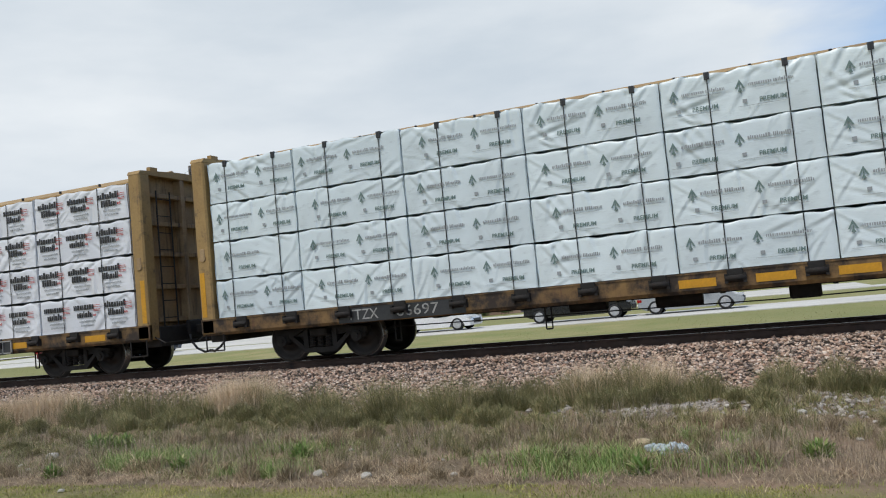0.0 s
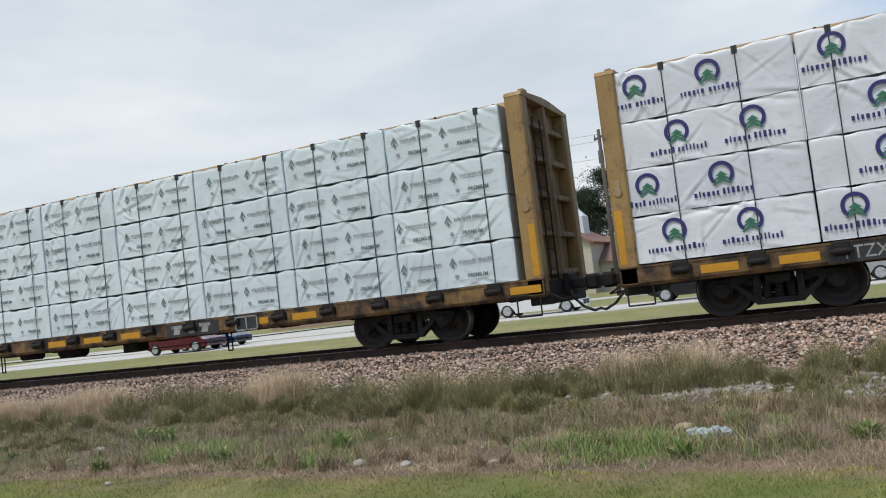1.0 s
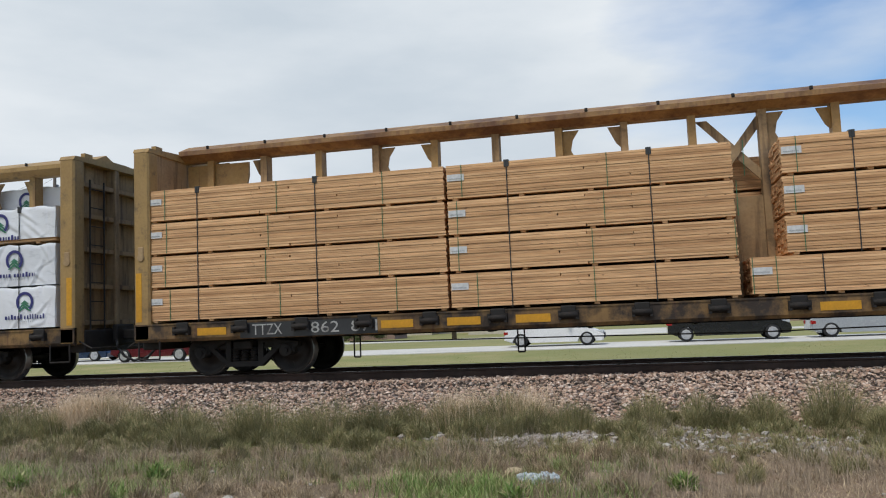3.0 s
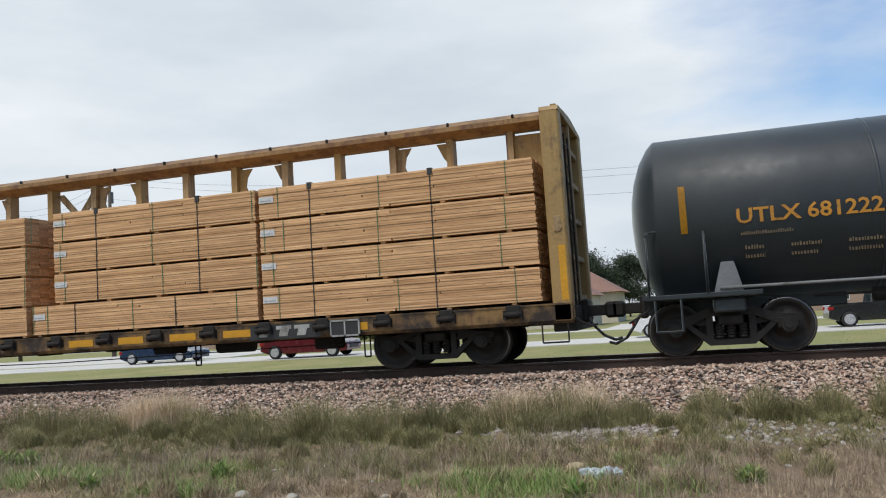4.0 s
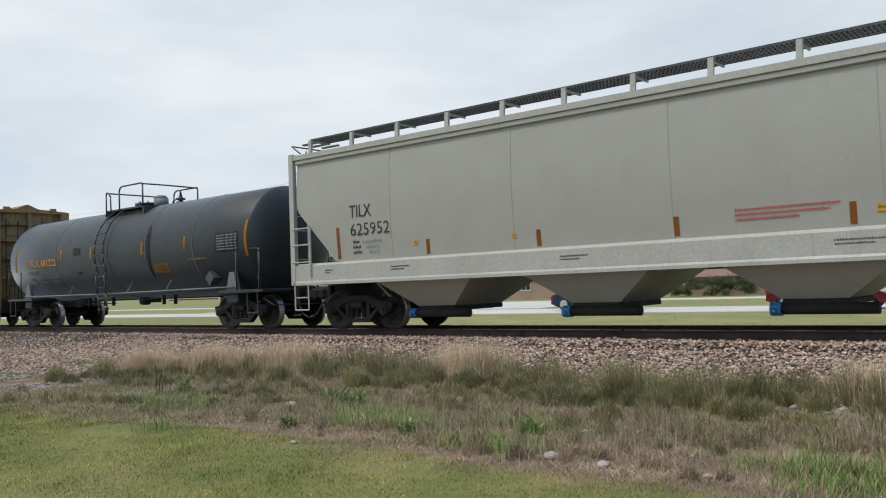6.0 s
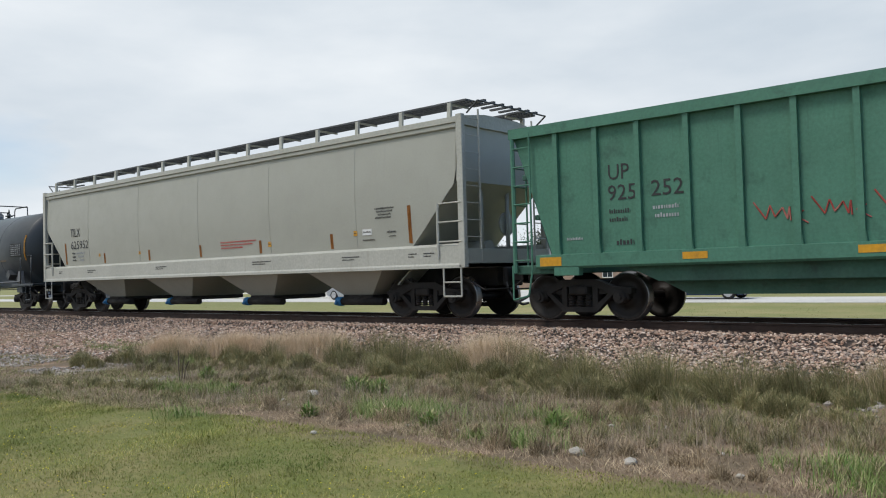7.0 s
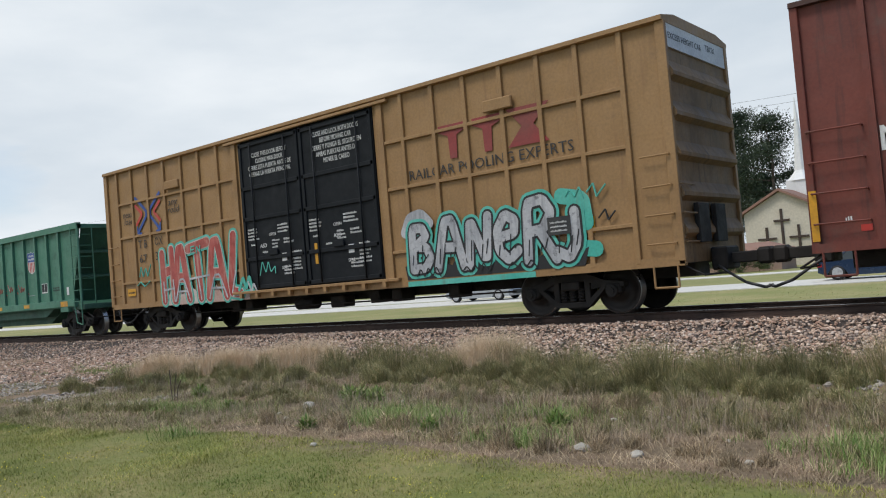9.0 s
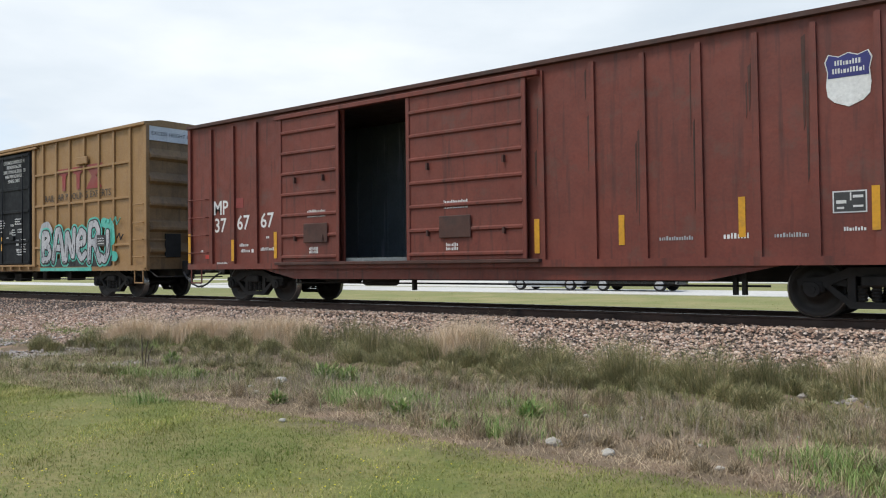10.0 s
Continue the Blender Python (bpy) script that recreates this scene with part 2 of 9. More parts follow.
def lathe(bm, axis_y, profile, seg=32, cx=0.0, cz=0.0):
    """profile: (y, radius) along an axis in y."""
    rings = [[bm.verts.new((cx + r * math.cos(i * math.tau / seg), axis_y + y, cz + r * math.sin(i * math.tau / seg))) for i in range(seg)] for y, r in profile]
    for r0, r1 in zip(rings, rings[1:]):
        for i in range(seg):
            bm.faces.new((r0[i], r0[(i + 1) % seg], r1[(i + 1) % seg], r1[i])).smooth = True
    bm.faces.new(rings[0][::-1]), bm.faces.new(rings[-1])


def mesh_of(name, bm, material):
    bmesh.ops.recalc_face_normals(bm, faces=bm.faces)
    me = bpy.data.meshes.new(name)
    bm.to_mesh(me)
    bm.free()
    me.materials.append(material)
    return me


def part(name, bm, material, parent, label="", at=None):
    me = bm if isinstance(bm, bpy.types.Mesh) else mesh_of(name, bm, material)
    ob = new(name, me)
    if parent is not None:
        ob.parent = parent
    if at is not None:
        ob.matrix_basis = at if isinstance(at, Matrix) else Matrix.Translation(at)
    return tagged(ob, label) if label else ob


def thing(name, label, category, at, group=""):
    ob = new(name)
    ob.matrix_basis = at if isinstance(at, Matrix) else Matrix.Translation(at)
    return tagged(ob, label, category, group)


def raw_mesh(name, verts, faces, material, smooth=False):
    me = bpy.data.meshes.new(name)
    me.from_pydata(verts, [], faces)
    if smooth:
        me.shade_smooth()
    me.materials.append(material)
    return me


LETTERS = {}


def lettering(words, height, material, shear=0.0, bold=0.0, width=None, spread=1.0):
    """A flat mesh of words that faces -y, its lower left corner at the origin; the capitals are that high."""
    key = (words, height, material.name, shear, bold, width, spread)
    if key not in LETTERS:
        cu = bpy.data.curves.new("words", 'FONT')
        cu.body, cu.size, cu.shear, cu.offset, cu.space_character = words, height / 0.69, shear, bold, spread
        cu.resolution_u, cu.extrude = 2, 0.001
        ob = new("words", cu)
        bpy.context.view_layer.update()
        me = bpy.data.meshes.new_from_object(ob)
        bpy.data.objects.remove(ob)
        xs = [v.co.x for v in me.vertices]
        k = 1.0 if width is None else width / (max(xs) - min(xs))
        me.transform(Matrix.Rotation(math.pi / 2, 4, 'X') @ Matrix.Diagonal((k, 1, 1, 1)) @ Matrix.Translation((-min(xs), 0, 0)))
        me.materials.clear()
        me.materials.append(material)
        LETTERS[key] = me
    return LETTERS[key]


def bars(bm, x, z, width, height, y=0.0, seed=0, gap=0.25, deep=0.002):
    """A run of plain upright bars in the place of writing that is not to be read."""
    rnd, at = random.Random(seed), x
    while at < x + width:
        w = height * rnd.uniform(0.22, 0.5)
        box(bm, at, min(at + w, x + width), y - deep, y, z, z + height * rnd.choice((0.72, 0.75, 1.0)))
        at += w + height * gap


# ---------- running gear ----------
TRAIN, WHEELS = [], []     # what runs with the train, as (thing, place along the track, side, height); every wheelset
WHEEL_R = 0.457


def railcar(name, label, category, s):
    ob = thing(name, label, category, (s, TRACK, 0), "cars of the freight train")
    TRAIN.append((ob, s, TRACK, 0.0))
    return ob


def wheelset_mesh():
    bm = bmesh.new()
    for side in (-1, 1):
        prof = [(0.10, 0.10), (0.10, 0.16), (0.035, 0.18), (0.03, 0.34), (0.07, 0.37), (0.07, WHEEL_R - 0.02), (0.06, WHEEL_R), (-0.045, WHEEL_R + 0.004), (-0.055, WHEEL_R + 0.03),
                (-0.07, WHEEL_R + 0.025), (-0.07, 0.38), (-0.02, 0.35), (-0.02, 0.18), (-0.09, 0.15), (-0.09, 0.10)]
        lathe(bm, side * 0.755, [(side * y, r) for y, r in prof], 36)
        # lifting holes read as a slightly uneven plate
        for k in range(3):
            a = k * math.tau / 3 + 0.4
            tube(bm, (0.26 * math.cos(a), side * 0.785, 0.26 * math.sin(a)), (0.26 * math.cos(a), side * 0.80, 0.26 * math.sin(a)), 0.03, 8)
    tube(bm, (0, -1.12, 0), (0, 1.12, 0), 0.075, 14)
    me = mesh_of("wheelset", bm, M["wheel"])
    # the treads and their outer edges are worn bright
    me.materials.append(M["tread"])
    for p in me.polygons:
        if math.hypot(p.center.x, p.center.z) > WHEEL_R - 0.014:
            p.material_index = 1
    return me


def side_frame_mesh():
    bm = bmesh.new()
    # upper bow, lower tension bar, columns and pedestals, in one casting
    upper = [(-1.12, 0.52), (-1.12, 0.62), (-0.72, 0.66), (-0.36, 0.80), (0.36, 0.80), (0.72, 0.66), (1.12, 0.62), (1.12, 0.52), (0.70, 0.50), (0.34, 0.66), (-0.34, 0.66), (-0.70, 0.50)]
    prism(bm, upper, -0.09, 0.09)
    lower = [(-0.78, 0.55), (-0.36, 0.17), (0.36, 0.17), (0.78, 0.55), (0.66, 0.55), (0.32, 0.27), (-0.32, 0.27), (-0.66, 0.55)]
    prism(bm, lower, -0.08, 0.08)
    for x in (-0.34, 0.34):
        box(bm, x - 0.06, x + 0.06, -0.07, 0.07, 0.22, 0.72, 0.01)
    # webs that close the corners of the side windows
    for w in (-1, 1):
        prism(bm, [(w * 0.40, 0.60), (w * 0.40, 0.50), (w * 0.62, 0.53), (w * 0.70, 0.60)], -0.03, 0.03)
        prism(bm, [(w * 0.40, 0.26), (w * 0.40, 0.38), (w * 0.52, 0.36)], -0.03, 0.03)
    for x in (-0.89, 0.89):
        box(bm, x - 0.17, x + 0.17, -0.10, 0.10, 0.40, 0.60, 0.03)
        tube(bm, (x, -0.16, WHEEL_R), (x, 0.12, WHEEL_R), 0.115, 14)
        tube(bm, (x, -0.19, WHEEL_R), (x, -0.15, WHEEL_R), 0.06, 8)
    return mesh_of("side_frame", bm, M["iron"])


def spring_mesh():
    bm = bmesh.new()
    rings = []
    for k in range(11):
        r = 0.078 if k % 2 else 0.058
        rings.append([bm.verts.new((r * math.cos(i * math.tau / 12), -0.03 + r * math.sin(i * math.tau / 12), 0.28 + k * 0.025)) for i in range(12)])
    for a, b in zip(rings, rings[1:]):
        for i in range(12):
            bm.faces.new((a[i], a[(i + 1) % 12], b[(i + 1) % 12], b[i]))
    bm.faces.new(rings[0][::-1]), bm.faces.new(rings[-1])
    return mesh_of("spring", bm, M["iron"])


def bolster_mesh():
    bm = bmesh.new()
    box(bm, -0.2, 0.2, -1.15, 1.15, 0.5, 0.68, 0.03)
    tube(bm, (0, 0, 0.66), (0, 0, 0.80), 0.2, 14)
    box(bm, -0.5, -0.46, -0.9, 0.9, 0.36, 0.46), box(bm, 0.46, 0.5, -0.9, 0.9, 0.36, 0.46)
    pipe(bm, [(-0.5, -0.5, 0.42), (0.5, -0.5, 0.3)], 0.03)
    return mesh_of("truck", bm, M["iron"])


TRUCK = {"wheelset": wheelset_mesh(), "side_frame": side_frame_mesh(), "spring": spring_mesh(), "truck": bolster_mesh()}


def truck(parent, x, wheelbase=1.78):
    t = part("truck", TRUCK["truck"], None, parent, "", (x, 0, 0))
    for side in (-1, 1):
        part("side_frame", TRUCK["side_frame"], None, t, "", (0, side * 1.0, 0))
        for x_ in (-0.19, 0.0, 0.19):
            part("spring", TRUCK["spring"], None, t, "", (x_, side * 1.0, 0))
    for dx in (-wheelbase / 2, wheelbase / 2):
        w = part("wheelset", TRUCK["wheelset"], None, t, "", (dx, 0, WHEEL_R))
        WHEELS.append((w, dx))
    return t


def coupler(parent, x, way, z=0.88, drop=0.55, far=0.0):
    r = 0.66 + far
    bm = bmesh.new()
    box(bm, *sorted((x, x + way * (r - 0.2))), -0.09, 0.09, z - 0.1, z + 0.1, 0.02)
    box(bm, *sorted((x + way * (r - 0.26), x + way * r)), -0.17, 0.17, z - 0.15, z + 0.15, 0.05)
    box(bm, *sorted((x, x + way * (0.12 + far * 0.5))), -0.32, 0.32, z - 0.2, z + 0.22, 0.03)
    part("coupler", bm, M["iron"], parent)
    bm = bmesh.new()
    hose = [(x + way * 0.12, -0.32, z - 0.12), (x + way * (0.2 + far * 0.4), -0.4, z - 0.26), (x + way * (0.38 + far * 0.7), -0.42, z - drop + 0.1), (x + way * (0.58 + far), -0.4, z - drop), (x + way * (0.70 + far), -0.34, z - drop + 0.03)]
    pipe(bm, hose, 0.027, 7)
    part("air_hose", bm, M["black"], parent, "black rubber air hose")
    bm = bmesh.new()
    bar = [(x - way * 0.1, -1.35, z - 0.05), (x + way * 0.25, -1.3, z - 0.25), (x + way * 0.25, -0.2, z - 0.25)]
    pipe(bm, bar, 0.018)
    part("uncoupling_lever", bm, M["iron"], parent)


def ladder(parent, x, y, z0, z1, width, steps, r=0.014, material=None, name="ladder", along='x', rails=True):
    def at(u, z):
        return (x + u, y, z) if along == 'x' else (x, y + u, z)
    whole = None
    if rails:
        for u in (0, width):
            bm = bmesh.new()
            tube(bm, at(u, z0), at(u, z1), r * 1.5, 6)
            stile = part(name if whole is None else "stile", bm, material or M["iron"], whole or parent)
            whole = whole or stile
    for k in range(steps):
        z = z0 + (z1 - z0) * (k + 0.5) / steps
        bm = bmesh.new()
        tube(bm, at(0, z), at(width, z), r, 6)
        rung = part("rung" if rails else name, bm, material or M["iron"], whole or parent)
    return whole or rung


# ---------- centre-beam flat cars ----------
def centerbeam(s, number, panel_at, seed, trucks=(2.55, 20.05), letters=(), logo_at=14.9, plate_at=16.05, L=22.76, plates=(), gear=0.0, peak=0.0):
    car = railcar("centerbeam_flatcar", "ochre steel centre-beam lumber flatcar, grimy and rust-streaked", "railcar", s)
    rnd = random.Random(seed)
    bm = bmesh.new()
    box(bm, 0.1, L - 0.1, -1.4, 1.4, 0.96, 1.03)
    part("deck", bm, M["sill"], car)
    bm = bmesh.new()
    box(bm, 0.5, L - 0.5, -0.3, 0.3, 0.66, 0.96, 0.02)
    for k in range(12):
        x = 1.2 + k * 1.86
        section(bm, [(-1.4, 0.96), (-1.4, 0.84), (-0.3, 0.64), (0.3, 0.64), (1.4, 0.84), (1.4, 0.96)], x - 0.03, x + 0.03)
    part("center_sill", bm, M["iron"], car)
    for side in (-1, 1):
        bm = bmesh.new()
        section(bm, [(side * 1.42, 1.02), (side * 1.5, 1.02), (side * 1.5, 0.76), (side * 1.46, 0.70), (side * 1.42, 0.70)], 0, L)
        section(bm, [(side * 1.40, 1.05), (side * 1.515, 1.05), (side * 1.515, 1.02), (side * 1.40, 1.02)], 0, L)
        part("side_sill", bm, M["sill"], car)
    # stake pockets with winches, and the yellow tapes between them
    pocket = bmesh.new()
    box(pocket, -0.13, 0.13, -0.04, 0, -0.10, 0.13, 0.015)
    tube(pocket, (-0.16, -0.07, -0.03), (0.16, -0.07, -0.03), 0.05, 10)
    box(pocket, -0.17, -0.12, -0.10, 0, -0.11, 0.05), box(pocket, 0.12, 0.17, -0.10, 0, -0.11, 0.05)
    pocket = mesh_of("winch", pocket, M["iron"])
    tape = bmesh.new()
    box(tape, -0.3, 0.3, -0.004, 0, -0.07, 0.07)
    tape = mesh_of("reflector", tape, M["reflector"])
    for k in range(18):
        x = 1.05 + k * 1.22
        part("winch", pocket, None, car, "", (x, -1.5, 0.93))
        if rnd.random() < 0.62 and not (panel_at - 0.6 < x + 0.6 < panel_at + 2.7) and abs(x + 0.6 - logo_at) > 0.8:
            part("reflector", tape, None, car, "yellow reflective tape", (x + 0.61, -1.504, 0.87))
    # end bulkheads: two posts, a plate with ribs, a peaked cap
    for x0, way in ((0, 1), (L, -1)):
        def across(a, b):
            return min(x0 + way * a, x0 + way * b), max(x0 + way * a, x0 + way * b)
        for side in (-1, 1):
            bm = bmesh.new()
            y = sorted((side * 1.16, side * 1.5))
            box(bm, *across(0, 0.34), *y, 0.72, 4.46, 0.035)
            post = part("bulkhead_post", bm, M["ochre"], car)
            if side < 0:
                bm = bmesh.new()
                box(bm, *across(0.05, 0.17), -1.506, -1.5, 1.1, 2.05)
                part("reflector", bm, M["reflector"], post, "yellow reflective tape")
                bm = bmesh.new()
                tube(bm, (x0 + way * 0.16, -1.52, 2.36), (x0 + way * 0.16, -1.49, 2.36), 0.075, 14)
                box(bm, *across(0.10, 0.22), -1.515, -1.49, 2.36, 2.56, 0.01)
                part("lifting_eye", bm, M["ochre_end"], post)
        bm = bmesh.new()
        box(bm, *across(0.24, 0.30), -1.2, 1.2, 1.0, 4.44)
        part("bulkhead_plate", bm, M["ochre_end"], car)
        for z in (1.15, 1.9, 2.65, 3.35, 4.0):
            bm = bmesh.new()
            box(bm, *across(0.06, 0.25), -1.17, 1.17, z - 0.05, z + 0.05, 0.01)
            part("bulkhead_rib", bm, M["ochre_end"], car)
        for y in (-0.06,):
            bm = bmesh.new()
            box(bm, *across(0.02, 0.25), y - 0.07, y + 0.07, 0.95, 4.44, 0.012)
            part("bulkhead_stiffener", bm, M["ochre_end"], car)
        bm = bmesh.new()
        section(bm, [(-1.5, 4.44), (-1.45, 4.52), (-0.2, 4.60), (0.2, 4.60), (1.45, 4.52), (1.5, 4.44)], *across(0, 0.34))
        for y in (-0.9, 0.9):
            box(bm, *across(0.1, 0.2), y - 0.12, y + 0.12, 4.54, 4.66)
        part("bulkhead_cap", bm, M["ochre"], car)
        bm = bmesh.new()
        box(bm, *across(-0.02, 0.4), -1.2, 1.2, 0.55, 1.0, 0.02)
        part("end_sill", bm, M["iron"], car)
        ladder(car, x0 + way * 0.0, -1.0, 1.0, 4.1, 0.45, 8, 0.012, along='y', name="end_ladder")
        bm = bmesh.new()
        pipe(bm, [(x0 + way * 0.1, -1.5, 0.72), (x0 + way * 0.1, -1.5, 0.38), (x0 + way * 0.55, -1.5, 0.38), (x0 + way * 0.55, -1.5, 0.72)], 0.016)
        part("sill_step", bm, M["iron"], car)
        coupler(car, x0, -way)
    # the centre beam: peaked chord, posts with gussets, a web of plates
    bm = bmesh.new()
    section(bm, [(a_, b_ + peak) for a_, b_ in ((-0.40, 4.46), (-0.40, 4.55), (0, 4.72), (0.40, 4.55), (0.40, 4.46), (0.36, 4.46), (0.12, 4.36), (-0.12, 4.36), (-0.36, 4.46))], 0.34, L - 0.34)
    part("top_chord", bm, M["ochre_rust"] if 0 < peak < 0.095 else M["ochre"], car)
    bm = bmesh.new()
    tube(bm, (0, 0, 0), (0, 0, 0.06), 0.03, 6)
    hook = mesh_of("strap_eye", bm, M["iron"])
    for k in range(17):
        part("strap_eye", hook, None, car, "", (1.0 + k * 1.3, -0.38, 4.57 + peak))
    for k in range(18):
        x = 0.92 + k * 1.22
        bm = bmesh.new()
        box(bm, x - 0.07, x + 0.07, -0.13, 0.13, 1.03, 4.40 + peak)
        if k % 3 == 0:
            prism(bm, [(x + 0.07, 4.40), (x + 0.38, 4.40), (x + 0.26, 4.22), (x + 0.22, 4.02), (x + 0.30, 3.85), (x + 0.07, 3.6)], -0.02, 0.02)
        if k % 3 == 1:
            prism(bm, [(x - 0.07, 4.40), (x - 0.3, 4.40), (x - 0.16, 4.1), (x - 0.07, 4.0)], -0.02, 0.02)
        part("beam_post", bm, M["ochre_end"] if k % 2 else M["ochre"], car)
    # one crossed brace at mid length, web plates in some bays
    bm = bmesh.new()
    prism(bm, [(10.75, 3.0), (10.95, 3.0), (12.0, 4.35), (11.8, 4.35)], -0.04, 0.0)
    prism(bm, [(12.0, 3.0), (12.2, 3.0), (10.95, 4.35), (10.75, 4.35)], 0.0, 0.04)
    part("beam_brace", bm, M["ochre_end"], car)
    bm = bmesh.new()
    box(bm, 0.4, L - 0.4, -0.02, 0.02, 1.03, 2.9)
    part("beam_web", bm, M["ochre_end"], car)
    for a, b in ((0.34, 1.75), (L - 1.1, L - 0.34)) + tuple(plates):
        bm = bmesh.new()
        prism(bm, [(a, 2.9), (b, 2.9), (b - 0.12, 3.6), (b, 4.1), (b, 4.38), (a, 4.38)], -0.03, 0.03)
        part("web_plate", bm, M["ochre"], car)
    for x in trucks:
        truck(car, x)
    # black number panel, white figures
    bm = bmesh.new()
    box(bm, panel_at - 0.2, panel_at + 2.5, -1.506, -1.5, 0.72, 1.0)
    panel = part("number_panel", bm, M["black"], car, "black painted number panel")
    for words, dx, w in letters:
        part("stencil", lettering(words, 0.2, M["oldwhite"], width=w), None, panel, "", (panel_at + dx, -1.51, 0.77))
    bm = bmesh.new()
    box(bm, logo_at - 0.75, logo_at + 0.75, -1.506, -1.5, 0.72, 1.0)
    panel = part("mark_panel", bm, M["black"], car, "black painted panel with a white mark")
    bm = bmesh.new()
    for dx in (-0.45, -0.02, 0.36):
        box(bm, logo_at + dx - 0.15, logo_at + dx + 0.17, -1.512, -1.506, 0.90, 0.97)
        prism(bm, [(logo_at + dx - 0.1, 0.77), (logo_at + dx + 0.08, 0.77), (logo_at + dx + 0.12, 0.90), (logo_at + dx - 0.06, 0.90)], -1.512, -1.506)
    part("white_mark", bm, M["oldwhite"], panel, "white painted mark")
    # a framed plate on the sill, brake rods and hangers below
    bm = bmesh.new()
    for a, b, c, d in ((-0.3, 0.3, 0.98, 1.01), (-0.3, 0.3, 0.70, 0.73), (-0.3, -0.27, 0.7, 1.0), (0.27, 0.3, 0.7, 1.0), (-0.015, 0.015, 0.7, 1.0)):
        box(bm, plate_at + a, plate_at + b, -1.56, -1.53, c, d)
    frame_part = part("plate_frame", bm, M["oldwhite"], car, "white metal frame")
    bm = bmesh.new()
    box(bm, plate_at - 0.27, plate_at + 0.27, -1.54, -1.52, 0.73, 0.98)
    part("plate", bm, M["black"], frame_part)
    bm = bmesh.new()
    pipe(bm, [(4.2, -0.9, 0.56), (L / 2, -0.9, 0.48), (L - 4.2, -0.9, 0.56)], 0.012)
    for x in (4.3, 7.4, 15.0, L - 4.1):
        pipe(bm, [(x, -0.95, 0.7), (x, -0.95, 0.28), (x + 0.12, -0.95, 0.28), (x + 0.12, -0.95, 0.7)], 0.016)
    tube(bm, (gear + 9.4, -0.7, 0.64), (gear + 10.2, -0.7, 0.64), 0.15, 14)
    box(bm, gear + 11.6, gear + 12.1, -0.8, -0.4, 0.46, 0.72, 0.03)
    tube(bm, (gear + 7.8, -0.6, 0.64), (gear + 8.5, -0.6, 0.64), 0.11, 12)
    part("brake_rigging", bm, M["iron"], car)
    return car


# ---------- lumber ----------
WRAPS = {}


def wrap_mesh(length, height, depth, kind, material):
    """A pack in plastic film: fine faces in front, with folds that run slantwise and a slack top edge."""
    key = (round(length, 2), round(height, 2), kind, material.name)
    if key in WRAPS:
        return WRAPS[key]
    r = np.random.RandomState(kind * 17 + int(length * 100) % 91 + int(height * 100))
    verts, faces = [], []

    def sheet(u, v, at):
        base = len(verts)
        gu, gv = np.meshgrid(u, v)
        verts.extend(at(gu.ravel(), gv.ravel()).tolist())
        w = len(u)
        for k in range(len(v) - 1):
            for i in range(w - 1):
                q = base + k * w + i
                faces.append((q, q + 1, q + 1 + w, q + w))

    def front(x, z):
        d = 0.010 * np.sin(x * 2.3 + kind) * np.sin(z * 4 + kind * 2)
        count = int(5 + length * 5)
        for k in range(count):
            px, pz = r.uniform(0, length), r.choice((0.0, height, r.uniform(0, height)))
            a = r.choice((-1, 1)) * r.uniform(0.15, 1.1) if r.uniform() < 0.75 else r.uniform(1.2, 1.9)
            run, wide, tall = r.uniform(0.15, 0.55), r.uniform(0.016, 0.045), r.uniform(0.5, 1.0)
            along = (x - px) * math.cos(a) + (z - pz) * math.sin(a)
            off = (-(x - px) * math.sin(a) + (z - pz) * math.cos(a)) / wide
            d += tall * wide * 0.8 * off * np.exp(-off * off / 2) * np.exp(-(along / run) ** 2)
        # the film is drawn in at both ends and at the upper edge
        d = np.clip(d, -0.035, 0.013)
        d -= 0.02 * np.exp(-x / 0.03) + 0.02 * np.exp(-(length - x) / 0.03)
        d -= 0.02 * np.exp(-(height - z) / 0.02)
        edge = 0.014 * np.sin(x * 5.1 + kind * 2) + 0.012 * np.sin(x * 13 + kind)
        return np.column_stack([x, -depth - d, z + edge * (z / height) ** 6])
    sheet(np.linspace(0, length, max(10, int(length / 0.026))), np.linspace(0, height, int(height / 0.03)), front)
    u, w = np.linspace(0, length, max(8, int(length * 8))), np.linspace(0, 1, 5)
    def wavy(x):
        return 0.014 * np.sin(x * 5.1 + kind * 2) + 0.012 * np.sin(x * 13 + kind)
    sheet(u, w, lambda x, v: np.column_stack([x, -depth + 0.02 + v * (depth - 0.02), height + wavy(x) * (1 - v)]))
    sheet(u, w, lambda x, v: np.column_stack([x, -depth * v, 0 * x]))
    sheet(u, w, lambda x, v: np.column_stack([x, 0 * x, height - height * v]))
    ends = np.linspace(0, 1, 7)
    for x0, turn in ((0.0, 1), (length, -1)):
        sheet(ends, ends, lambda p, q: np.column_stack([x0 - turn * (0.012 * np.sin(p * 9 + q * 5 + kind) - 0.004), -depth * (p if turn > 0 else 1 - p), height * q]))
    WRAPS[key] = raw_mesh("wrapped_pack", verts, faces, material, True)
    return WRAPS[key]


PRINTS = {}


